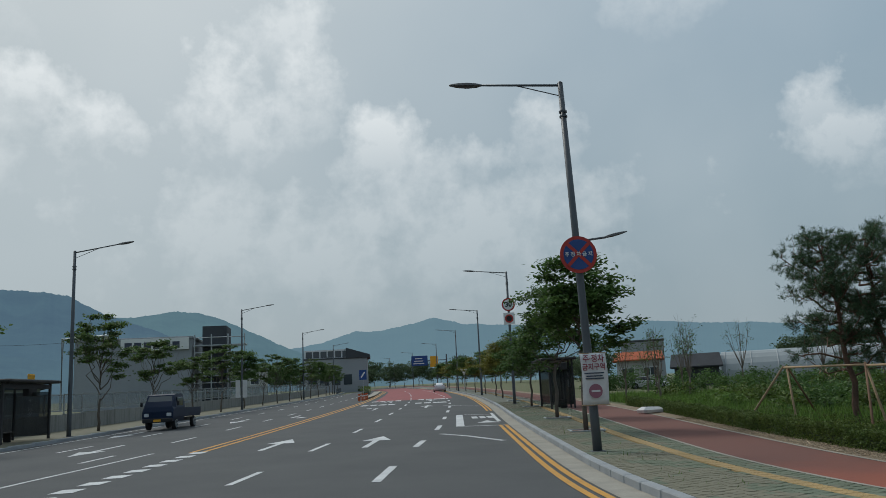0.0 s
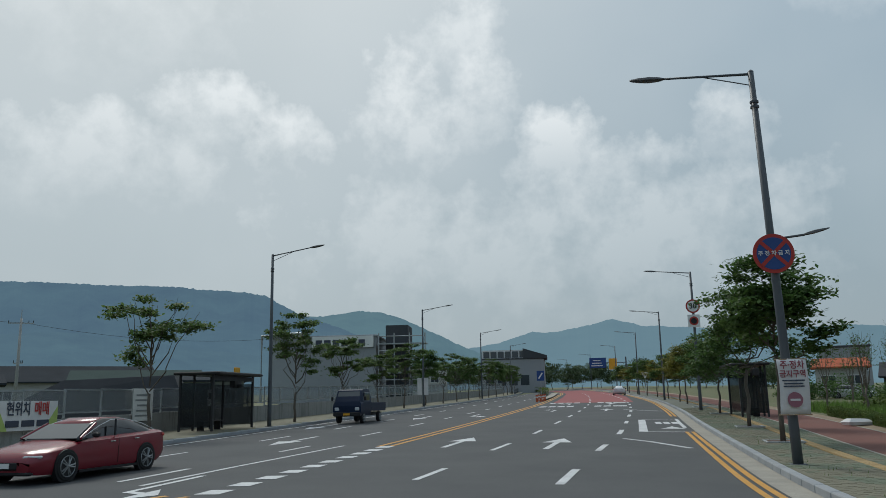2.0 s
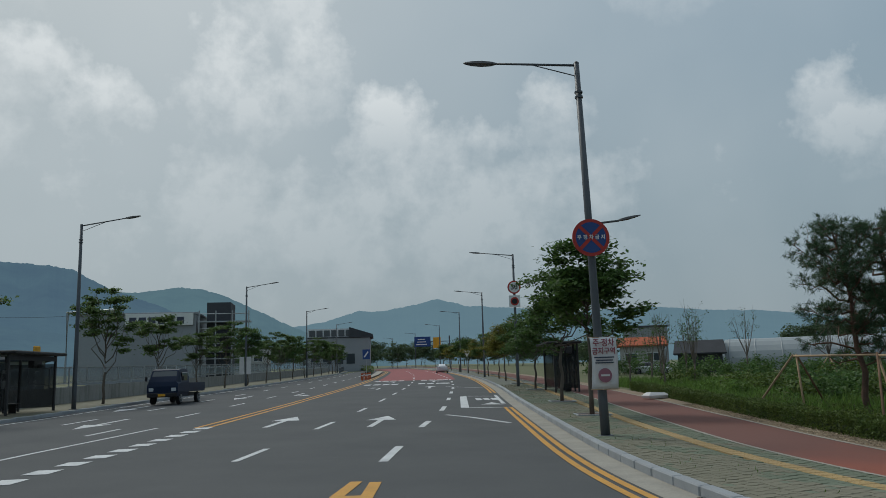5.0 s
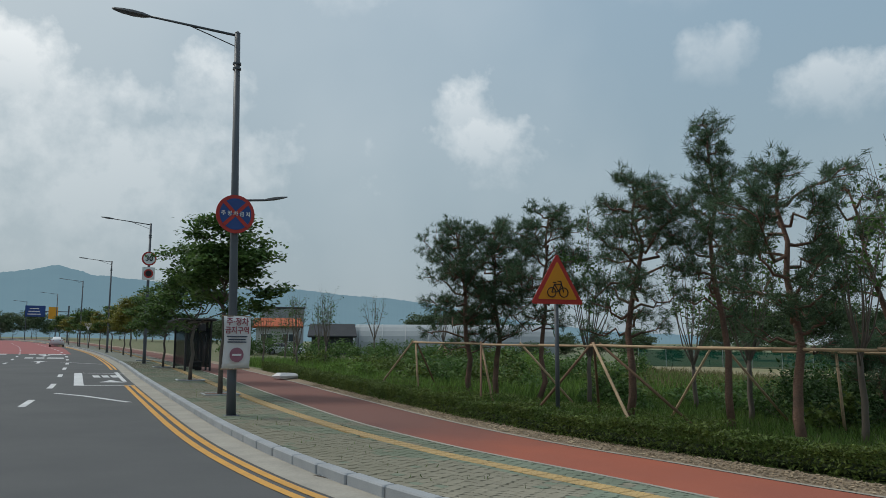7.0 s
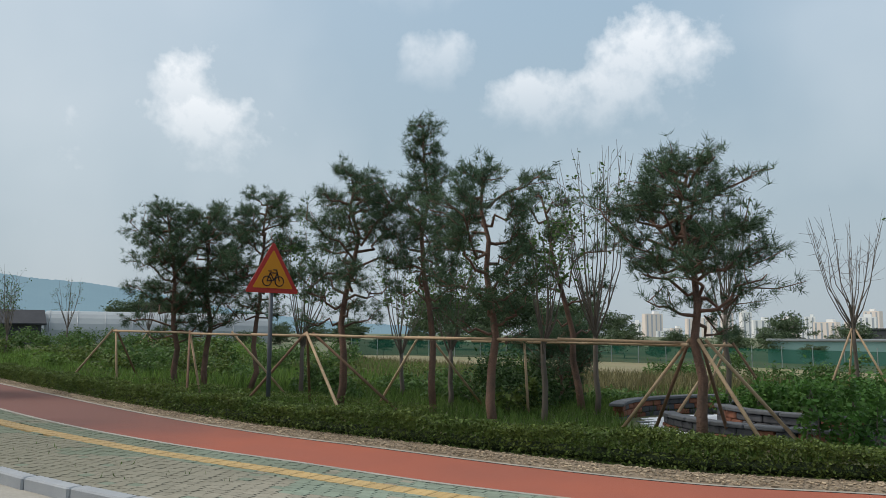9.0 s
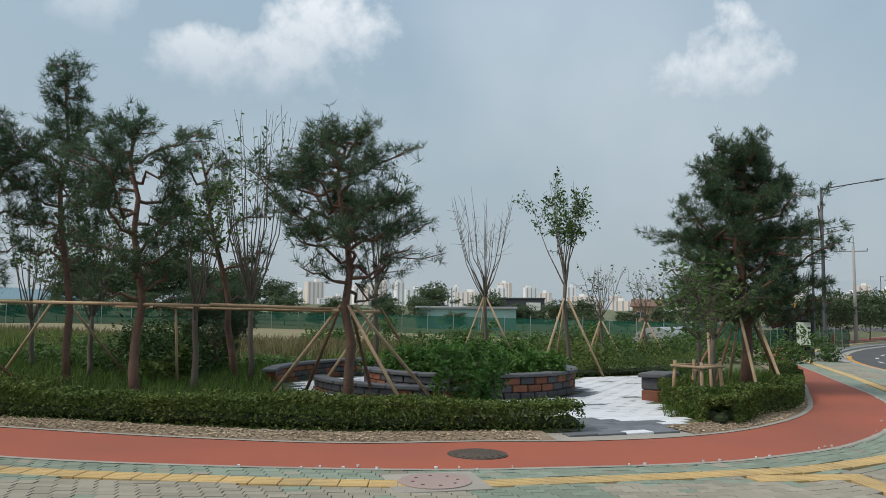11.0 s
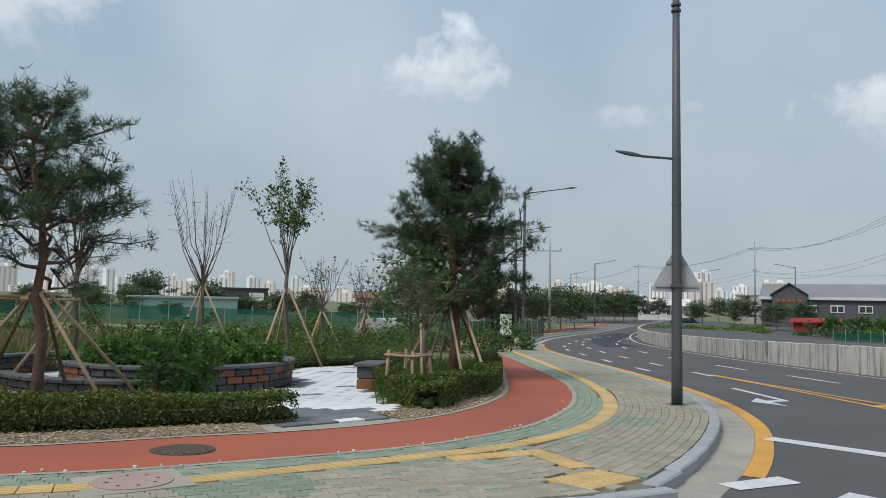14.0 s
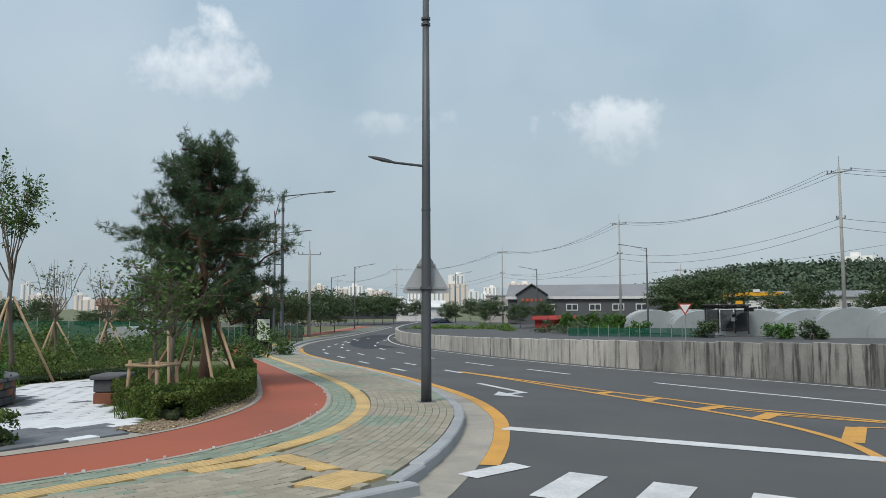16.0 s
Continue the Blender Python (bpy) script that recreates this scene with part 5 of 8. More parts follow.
STAKE_LABEL = "peeled wooden stake propping a tree"
rail_pts = [(11.1, 25.2), (11.5, 21), (11.35, 17.6), (11.2, 15.2), (11.6, 12.2), (12.3, 8.8), (13.05, 6.6)]
for a, b in zip(rail_pts, rail_pts[1:]):
    pole_thing("rail_pole", on(*a, 1.98 + random.uniform(-0.03, 0.03)), on(*b, 1.98 + random.uniform(-0.03, 0.03)), 0.034, "long horizontal bamboo rail tied to the pines")
for a, b in (((16.2, 13.2), (15.9, 7.0)), ((12.9, 6.5), (16.2, 10.8)), ((15.2, 13.5), (16.6, 9.2))):
    pole_thing("rail_pole", on(*a, 1.95), on(*b, 1.97), 0.032, "long horizontal bamboo rail tied to the pines")
LEGS = [((9.75, 11.75), (11.2, 15.1), 0), ((10.3, 16.6), (11.25, 15.2), 1), ((12.8, 17.0), (11.3, 15.2), 1), ((12.7, 13.2), (11.3, 15.0), 1), ((11.0, 24.4), (11.15, 25.0), 0), ((10.2, 26.6), (11.1, 25.1), 0),
        ((12.6, 26), (11.2, 25.1), 1), ((11.6, 20.4), (11.5, 21), 0), ((13.8, 19.2), (12.0, 19.6), 0), ((10.6, 19.4), (11.5, 21), 1), ((15.6, 12.0), (15.7, 12.2), 0), ((19.2, 12.3), (19.2, 12.4), 0),
        ((12.95, 5.1), (13.1, 6.4), 0), ((13.35, 8.3), (13.2, 6.6), 0), ((15.2, 6.8), (13.4, 6.5), 1), ((15.0, 5.3), (13.4, 6.4), 0), ((14.7, 8.2), (13.4, 6.7), 1), ((14.4, 16.2), (14.6, 14.8), 0), ((16.6, 14.2), (14.8, 14.6), 0),
        ((16.9, 9.0), (18.3, 8.2), 0), ((19.0, 9.4), (18.5, 8.2), 0), ((19.4, 7.2), (18.5, 8.1), 1)]
for i, (a, b, dark) in enumerate(LEGS):
    pole_thing("wooden_stake", on(*a, 0.1), on(*b, 2.05), 0.036, STAKE_LABEL, dark)
for (x, y), r, h in (((28.6, 8.3), 1.35, 2.7), ((24.8, 4.55), 1.2, 2.6), ((38, 3.2), 1.0, 1.9), ((33, 4.6), 1.0, 1.9), ((27.5, 56), 1.2, 2), ((30, 58.5), 1.2, 2)):
    for k in range(3):
        a = 0.5 + k * 2.09
        pole_thing("wooden_stake", on(x + r * math.cos(a), y + r * math.sin(a), 0.1), on(x + 0.06 * math.cos(a), y + 0.06 * math.sin(a), h), 0.04, "wooden tripod leg holding a young tree")
for a, b, dark in (((19.6, -0.85), (21.9, -0.5), 0), ((20.6, 0.9), (22.3, -0.2), 1), ((20.2, -1.5), (22.3, -0.9), 0), ((21.3, 0.2), (22.2, -0.4), 1), ((23.4, -1.6), (22.9, -0.8), 1), ((24.4, -0.2), (23.1, -0.5), 0), ((19.9, 0.2), (21.4, 0.3), 0)):
    pole_thing("wooden_stake", on(*a, 0.1), on(*b, 2.1), 0.042, "peeled stake leaning on the large pine", dark)
# small square prop frame in the pine bed
for x, y in ((16.3, 0.35), (17.1, -0.05), (16.8, 0.95), (17.6, 0.55)):
    pole_thing("prop_frame_post", on(x, y, 0.1), on(x + (17.0 - x) * 0.15, y + (0.45 - y) * 0.15, 1.12), 0.04, "upright of a small wooden prop frame")
for a, b in (((16.3, 0.35), (17.1, -0.05)), ((16.8, 0.95), (17.6, 0.55)), ((16.3, 0.35), (16.8, 0.95)), ((17.1, -0.05), (17.6, 0.55))):
    pole_thing("prop_frame_rail", on(*a, 1.02), on(*b, 1.02), 0.03, "cross rail of a small wooden prop frame")
broadleaf("young_garden_tree", 3.1, 1.4, 1.8, 77, 800, 0.12, LEAF_DARK, label="young leafy tree in a wooden prop frame", at=(17.0, 0.45), group="transplanted trees in the garden")
sparse_tree((20.5, 0.15), 3.0, 1.5, 1.8, 78, "leafy young tree beside the large pine", 350, 1.0, 10)

# -- street trees on the near pavement and on the far one
t1 = broadleaf("street_tree", 6.2, 2.7, 3.5, 81, 8200, 0.2, LEAF_DARK, label="dense dark green street tree behind the lamp", at=(4.95, 26.8))
t2 = broadleaf("street_tree", 6.0, 2.4, 3.6, 82, 8500, 0.18, LEAF_DARK, label="dense dark green street tree on the pavement", at=(5.3, 35.5))
t3 = broadleaf("street_tree", 5.4, 2.2, 3.8, 83, 7000, 0.18, LEAF_GOLD, label="street tree with yellowing leaves on the pavement", at=(5.9, 72))
for i, (x, y) in enumerate(((5.9, 50), (6.1, 63), (5.9, 80), (5.6, 92), (5.0, 104), (4.2, 116), (3.2, 130), (2.2, 144), (0.9, 158))):
    src = (t2, t2, t3, t2, t3, t2, t2, t3, t2)[i]
    copy_thing(src, pose(*on(x, y, 0.12), 0, 0, 67 * i) @ Matrix.Diagonal((0.9, 0.9, 0.84, 1)))
for x, y in ((4.95, 26.8), (5.3, 35.5), (5.9, 50), (6.1, 63)):
    pit = thing("tree_pit", "square bare-earth tree pit with concrete edging", "tree pit", on(x, y, 0.13), -2, group="tree pits in the pavement")
    part("soil", Geo().box((0, 0, 0.012), (0.98, 0.98, 0.05)), PINE_BARK, pit, "dark bare earth")
    for k in range(4):
        e = part("edging", Geo().box((0, 0.53, 0.025), (1.12, 0.08, 0.07), 0, 0.01), GALV, pit)
        e.matrix_basis = pose(0, 0, 0, 0, 0, 90 * k)
u1 = broadleaf("street_tree", 6.2, 1.9, 4.6, 84, 3000, 0.22, LEAF_YOUNG, label="sparse young street tree with spreading limbs", at=(-20.4, 32.0), vase=1.25, limbs=11, stems=2, tight=0.75)
u2 = broadleaf("street_tree", 6.4, 1.8, 3.7, 85, 5200, 0.19, LEAF_YOUNG, label="young street tree before the low wall", at=(-19.0, 45.0), vase=1.1, limbs=13, stems=3, tight=0.72)
u3 = broadleaf("street_tree", 5.6, 1.8, 3.4, 86, 4600, 0.19, LEAF_YOUNG, label="young street tree on the dusty far pavement", at=(-19.0, 54.0), vase=1.05, limbs=12, stems=3, tight=0.72)
for i, y in enumerate((63, 71, 79.5, 88, 96, 104, 113, 121, 129, 138, 147, 157, 167, 178)):
    src = (u3, u2, t2)[i % 3]
    copy_thing(src, pose(*on(-19.2 - max(0, y - 140) * 0.08, y, 0.12), 0, 0, 53 * i + 20) @ Matrix.Diagonal((0.95, 0.95, 0.86 + 0.05 * (i % 3), 1)))


# ---- masonry and paving of the garden ----
RING = Vector((18.55, 5.78))


def block_arc(parent, r, a0, a1, courses, size=0.36, high=0.2, deep=0.24, cap=True, seed=1):
    """Courses of red and charcoal blocks along an arc, with cap stones."""
    rng = random.Random(seed)
    n = max(2, int(abs(radians(a1 - a0)) * r / size))
    w = abs(radians(a1 - a0)) * r / n
    red = Geo().box((0, 0, 0), (deep, w - 0.014, high - 0.012), bevel=0.018).mesh("block")
    red.materials.append(BLOCK_RED)
    dark = red.copy()
    dark.materials[0] = BLOCK_DARK
    top = Geo().box((0, 0, 0), (deep + 0.1, w * 2 - 0.01, 0.075), bevel=0.015).mesh("cap_stone")
    top.materials.append(CAP_STONE)
    for c in range(courses):
        for i in range(n):
            a = radians(a0 + (a1 - a0) * (i + 0.5 + (0.5 if c % 2 else 0)) / n)
            if c % 2 and i == n - 1:
                continue
            x, y = RING.x + r * math.cos(a), RING.y + r * math.sin(a)
            ob = new("block", red if rng.random() < 0.42 else dark)
            ob.parent = parent
            ob.matrix_basis = pose(x, y, ground_z(RING.x, RING.y) + 0.17 + high * (c + 0.5), 0, 0, math.degrees(a) + rng.uniform(-1, 1))
    if cap:
        for i in range(0, n, 2):
            a = radians(a0 + (a1 - a0) * (i + 1) / n)
            ob = new("cap_stone", top)
            ob.parent = parent
            ob.matrix_basis = pose(RING.x + r * math.cos(a), RING.y + r * math.sin(a), ground_z(RING.x, RING.y) + 0.17 + high * courses + 0.04, 0, 0, math.degrees(a))


planter = thing("round_planter", "round raised planter of red and charcoal blocks with dark capping", "planter")
block_arc(planter, 2.42, 0, 360, 3, high=0.16, seed=3)
part("soil", Geo().tube([(RING.x, RING.y, ground_z(*RING) + 0.1), (RING.x, RING.y, ground_z(*RING) + 0.58)], 2.3, 40), GRASS_SOIL, planter, "dark soil")
low_wall = thing("curved_seat_wall", "low curved block wall with a dark capping", "garden wall")
block_arc(low_wall, 3.65, 125, 206, 2, high=0.16, seed=4)
back_wall = thing("curved_back_wall", "curved wall of red and charcoal blocks behind the planter", "garden wall")
block_arc(back_wall, 4.75, 55, 114, 3, high=0.14, seed=5)
ped = thing("stone_pedestal", "short block pedestal with a dark cap stone", "pedestal", on(18.25, 1.3, 0.15), -14)
for c in range(2):
    for i in range(2):
        part("block", Geo().box((-0.22 + 0.44 * i, 0, 0.14 + 0.27 * c), (0.43, 0.5, 0.26), bevel=0.02), BLOCK_RED if (c == 0) else BLOCK_DARK, ped)
part("cap_stone", Geo().box((0, 0, 0.585), (1.02, 0.62, 0.09), bevel=0.02), CAP_STONE, ped)



def inside(poly, x, y):
    hit = False
    for (x1, y1), (x2, y2) in zip(poly, poly[1:] + poly[:1]):
        if (y1 > y) != (y2 > y) and x < (x2 - x1) * (y - y1) / (y2 - y1) + x1:
            hit = not hit
    return hit


WHITE_POLY = [(11.72, 2.12), (13.05, 0.55), (14.4, 0.55), (16.1, 1.05), (18.1, 1.5), (21, 1.4), (25.5, 0.9), (26, 2.6), (23.8, 4.0), (20.5, 3.5), (17.5, 2.7), (14.8, 2.75), (13.4, 2.95)]


def white_area(x, y):
    r = math.hypot(x - RING.x, y - RING.y)
    return (2.65 < r < 4.15) or (inside(WHITE_POLY, x, y) and r > 2.65)


paving = thing("garden_paving", "white paving with scattered dark blocks and a dark border", "paving", kind="structure")
tile_mesh = {}
for nm, m in (("white", WHITE_TILE), ("dark", DARK_TILE)):
    me = Geo().box((0, 0, 0), (0.494, 0.244, 0.05), bevel=0.006).mesh("paving_block")
    me.materials.append(m)
    tile_mesh[nm] = me
rest_w, rest_d = Geo(), Geo()
tr = random.Random(21)
ca, sa = math.cos(radians(-49)), math.sin(radians(-49))
for i in range(-44, 60):
    for j in range(-60, 90):
        u, v = (i + (0.5 if j % 2 else 0)) * 0.5, j * 0.25
        x, y = 12.4 + ca * u - sa * v, 1.3 + sa * u + ca * v
        if not white_area(x, y):
            continue
        into = v
        ring_r = math.hypot(x - RING.x, y - RING.y)
        edge_depth = float(np.interp(u, (-1.2, -0.4, 0.5, 1.0, 1.7), (0.8, 1.45, 1.9, 1.3, 0.7)))
        share = 0.8 if into < edge_depth else 0.07
        if ring_r < 2.95 and x > 17.5 and y < 4.5:
            share = 0.9
        dark = tr.random() < share
        z = ground_z(x, y) + 0.160 + tr.uniform(-0.002, 0.002)
        if x < 15.2 and y < 3.2:
            ob = new("paving_block", tile_mesh["dark" if dark else "white"])
            ob.parent = paving
            ob.matrix_basis = pose(x, y, z, 0, 0, -49)
        else:
            (rest_d if dark else rest_w).box((x, y, z), (0.494, 0.244, 0.05), -49)
tagged(part("white_paving_blocks", rest_w, WHITE_TILE, paving), kind="stuff")
tagged(part("dark_paving_blocks", rest_d, DARK_TILE, paving), kind="stuff")

# covers and drains
RUST = mat("rusty_iron", (0.10, 0.075, 0.055), (0.06, 0.05, 0.042), rough=0.8, big=5, fine=40, speck=0.3, bump=0.5)
mh = thing("manhole_cover", "round rusty iron manhole cover in the red path", "manhole cover", on(9.8, 2.95, 0.152), 20)
part("lid", Geo().tube([(0, 0, 0), (0, 0, 0.012)], 0.36, 28), RUST, mh)
part("frame", Geo().tube([(0, 0, -0.01), (0, 0, 0.006)], 0.385, 28), RUST, mh)
for i in range(-3, 4):
    part("rib", Geo().box((0, i * 0.09, 0.014), (0.62 * math.cos(i * 0.38), 0.03, 0.01)), RUST, mh)
mp = thing("utility_cover", "pinkish round concrete utility cover set in a square frame", "utility cover", on(7.95, 2.85, 0.155), -57)
part("frame", Geo().box((0, 0, 0), (1.0, 0.86, 0.02), bevel=0.004), GUTTER, mp)
PINK = mat("pinkish_concrete", (0.36, 0.27, 0.24), (0.28, 0.21, 0.19), fine=35, speck=0.15)
part("lid", Geo().tube([(0, 0, 0.0), (0, 0, 0.02)], 0.38, 28), PINK, mp, "pinkish round lid")
for i in range(8):
    part("hole", Geo().tube([(0.24 * math.cos(i * 0.785), 0.24 * math.sin(i * 0.785), 0.0), (0.24 * math.cos(i * 0.785), 0.24 * math.sin(i * 0.785), 0.023)], 0.02, 8), RUST, mp)
dr = thing("drain_grate", "dark iron drain grate in the concrete gutter", "drain", on(3.72, 11.2, 0.006), -70)
part("frame", Geo().box((0, 0, 0), (0.62, 0.42, 0.012)), RUST, dr)
for i in range(9):
    part("bar", Geo().box((-0.26 + i * 0.065, 0, 0.012), (0.025, 0.36, 0.014)), GALV, dr)

# tactile tiles
tact = thing("tactile_paving", "line of worn yellow tactile paving tiles", "tactile paving", kind="structure")
tmesh = Geo().box((0, 0, 0), (0.292, 0.292, 0.05), bevel=0.006)
for i in range(4):
    tmesh.box((0, -0.1 + i * 0.067, 0.0255), (0.26, 0.028, 0.004))
tmesh = tmesh.mesh("tactile_tile")
tmesh.materials.append(TACTILE)
far_t = Geo()


def tactile_at(p, d):
    z = ground_z(p.x, p.y) + 0.136
    a = math.degrees(math.atan2(d.y, d.x))
    if p.y < 20 and p.x < 30:
        ob = new("tactile_tile", tmesh)
        ob.parent = tact
        ob.matrix_basis = pose(p.x, p.y, z, 0, 0, a)
    else:
        far_t.box((p.x, p.y, z), (0.29, 0.29, 0.05), a)


for p, d in walk_along([q for q in TACT_LINE if q.y < 120 and q.x < 90], 0.3):
    tactile_at(p, d)
branch_d = Vector((-0.93, -0.37))
branch_spots = [Vector((10.62, -1.27)) + branch_d * (0.05 + 0.3 * (i + 1)) for i in range(6)]
junction = [Vector((10.2, -1.2)) + Vector((-0.15, 0.26)) * i for i in range(4)]
along = Vector((0.67, -0.742))
bar_spots = [Vector((8.68, -1.8)) + along * 0.3 * i + Vector((0.742, 0.67)) * 0.3 * (j - 0.5) for i in (-1, 0, 1) for j in (0, 1)]
branch_spots = [p for p in branch_spots if min((p - q).length for q in bar_spots) > 0.27]
for p in branch_spots:
    tactile_at(p, branch_d)
for p in junction:
    tactile_at(p, Vector((-0.5, 0.866)))
for p in bar_spots:
    tactile_at(p, along)
branch_spots += junction + bar_spots
tagged(part("far_tactile_tiles", far_t, TACTILE, tact), kind="stuff")

# pavers, in rows that follow the kerb and the red path
pm = {}
for nm, m in (("grey", PAVER_GREY), ("green", PAVER_GREEN)):
    me = Geo().box((0, 0, 0), (0.192, 0.94, 0.05), bevel=0.006).mesh("paver")
    me.materials.append(m)
    pm[nm] = me
far_p = {"grey": Geo(), "green": Geo()}
ROWS = 19
pr = random.Random(5)
lo = next(i for i, p in enumerate(KERB_LINE) if p.y < 62)
hi = next(i for i, p in enumerate(KERB_LINE) if p.x > 45)
made = 0
tact_near = TACT_LINE[lo:hi]
for k in range(ROWS):
    f = (k + 0.5) / ROWS
    row = [a + (b - a) * f for a, b in zip(KERB_BACK[lo:hi], RED_OUT[lo:hi])]
    wide = [(b - a).length / ROWS for a, b in zip(KERB_BACK[lo:hi], RED_OUT[lo:hi])]
    count = 0
    for p, d in walk_along(row, 0.2):
        p = p + d * (0.1 if k % 2 else 0.0)
        count += 1
        j = min(range(len(row)), key=lambda q: (row[q] - p).length_squared)
        seg = tact_near[max(0, j - 1):j + 2]
        off = min(abs((p - s).dot(Vector((-d.y, d.x)))) for s in seg[1:2])
        if off < 0.17 or any((p - b).length < 0.2 for b in branch_spots):
            continue
        n1 = noise.noise((p.x * 0.55, p.y * 0.55, 3.0))
        green = (f > 0.62 and n1 > -0.35) or n1 > 0.12
        if pr.random() < 0.04:
            green = not green
        w = wide[j]
        a = math.degrees(math.atan2(d.y, d.x))
        z = ground_z(p.x, p.y) + 0.126 + pr.uniform(-0.003, 0.003)
        if -2.5 < p.y < 3.0 and p.x < 10.6 and made < 300 and f < 0.9:
            ob = new("paver", pm["green" if green else "grey"])
            ob.parent = pavement
            ob.matrix_basis = pose(p.x, p.y, z, 0, 0, a) @ Matrix.Diagonal((1, w, 1, 1))
            made += 1
        else:
            far_p["green" if green else "grey"].box((p.x, p.y, z), (0.192, w * 0.94, 0.05), a)
tagged(part("green_pavers", far_p["green"], PAVER_GREEN, pavement), kind="stuff")
tagged(part("grey_pavers", far_p["grey"], PAVER_GREY, pavement), kind="stuff")
# moss and grass in the joints
moss = [(p.x + random.uniform(-0.5, 0.5), p.y + random.uniform(-0.5, 0.5)) for p, d in walk_along([a + (b - a) * 0.3 for a, b in zip(KERB_BACK[lo:hi], RED_OUT[lo:hi])], 0.12) if noise.noise((p.x * 0.8, p.y * 0.8, 9.0)) > 0.02 and p.y > 8]
blades("joint_weeds", moss, 0.06, 0.02, GRASS, "small weeds in the paver joints", 75, 0.15)
# stray white chippings along the edge of the path
chips = Geo()
for p, d in walk_along([q for q in RED_OUT if q.y < 6 and q.x < 24], 0.16):
    if pr.random() < 0.3:
        s = pr.uniform(0.015, 0.04)
        x, y = p.x + pr.gauss(0, 0.06), p.y + pr.gauss(0, 0.06)
        chips.box((x, y, ground_z(x, y) + 0.165), (s, s * 0.7, 0.02), pr.uniform(0, 90))
tagged(setting("chippings", chips, WHITE_TILE, "pale stone chippings along the path edge", "gravel", kind="stuff"))
mulch = Geo()
for p, d in walk_along([q for q in RED_IN if -2 < q.y < 34 and q.x < 24], 0.0055):
    if 11.25 < p.x < 13.0:
        continue
    o = pr.uniform(0.12, 0.75)
    x, y = p.x - d.y * o, p.y + d.x * o
    s = pr.uniform(0.012, 0.055)
    mulch.box((x, y, ground_z(x, y) + 0.165 + 0.06 * o), (s, s * pr.uniform(0.3, 0.6), 0.012), tilt=Matrix.Rotation(pr.uniform(0, 6.28), 3, "Z") @ Matrix.Rotation(pr.uniform(-0.6, 0.6), 3, "X"))
CHIP = mat("wood_chips", (0.46, 0.37, 0.26), (0.26, 0.195, 0.13), fine=20, speck=0.25, random=0.4)
setting("wood_chips", mulch, CHIP, "loose wood chips beside the path", "wood chips", kind="stuff")


# ---- vehicles ----
CAR_RED = mat("red_car_paint", (0.19, 0.010, 0.022), (0.16, 0.009, 0.019), rough=0.22, bump=0.0, spec=0.6, speck=0.02, big=0.4)
CAR_NAVY = mat("navy_truck_paint", (0.008, 0.018, 0.045), rough=0.45, bump=0.0, spec=0.2, speck=0.04)
CAR_WHITE = mat("white_car_paint", (0.62, 0.63, 0.64), rough=0.3, bump=0.0, spec=0.5, speck=0.02)
TYRE = mat("tyre_rubber", (0.02, 0.02, 0.021), rough=0.85, fine=60)
ALLOY = mat("alloy", (0.34, 0.35, 0.36), rough=0.35, metal=0.7, bump=0.0)
TRIM = mat("black_trim", (0.018, 0.018, 0.02), rough=0.5, bump=0.0)
CHROME = mat("chrome_strip", (0.7, 0.71, 0.72), rough=0.15, metal=1.0, bump=0.0)
CAR_GLASS = glass_mat("tinted_car_glass", (0.012, 0.014, 0.016))
SCREEN_GLASS = glass_mat("windscreen_glass", (0.07, 0.08, 0.085), 0.04)
LAMP_GLASS = glass_mat("head_lamp_glass", (0.5, 0.52, 0.54), 0.1)


def loft(rings):
    """Joins cross-sections of equal count into a closed skin."""
    g, k = Geo(), len(rings[0])
    for r in rings:
        g.v += [tuple(p) for p in r]
    for i in range(len(rings) - 1):
        for j in range(k):
            g.f.append((i * k + j, i * k + (j + 1) % k, (i + 1) * k + (j + 1) % k, (i + 1) * k + j))
    g.f.append(tuple(range(k - 1, -1, -1)))
    g.f.append(tuple(range((len(rings) - 1) * k, len(rings) * k)))
    return g


def wheel(parent, x, y, r, w, spokes=5):
    """A wheel at x (side), y (length), with its axle along x."""
    wh = part("wheel", Geo().tube([(-w / 2, 0, 0), (-w / 2 + 0.03, 0, 0), (w / 2 - 0.03, 0, 0), (w / 2, 0, 0)], [r * 0.9, r, r, r * 0.9], 28), TYRE, parent, "black tyre on an alloy rim", smooth=False)
    wh.matrix_basis = pose(x, y, r)
    s = 1 if x > 0 else -1
    part("rim", Geo().tube([(s * (w / 2 - 0.02), 0, 0), (s * (w / 2 + 0.004), 0, 0)], [r * 0.7, r * 0.68], 24), TRIM, wh)
    part("rim_ring", Geo().tube([(s * (w / 2 + 0.006), r * 0.69 * math.cos(k * math.pi / 12), r * 0.69 * math.sin(k * math.pi / 12)) for k in range(25)], 0.013, 5), ALLOY, wh)
    for i in range(spokes):
        a = 2 * math.pi * i / spokes
        g = Geo()
        for da in (-0.17, 0.17):
            g.tube([(s * (w / 2 + 0.012), 0, 0), (s * (w / 2 + 0.010), r * 0.66 * math.cos(a + da), r * 0.66 * math.sin(a + da))], [0.026, 0.016], 5)
        part("spoke", g, ALLOY, wh)
    return wh


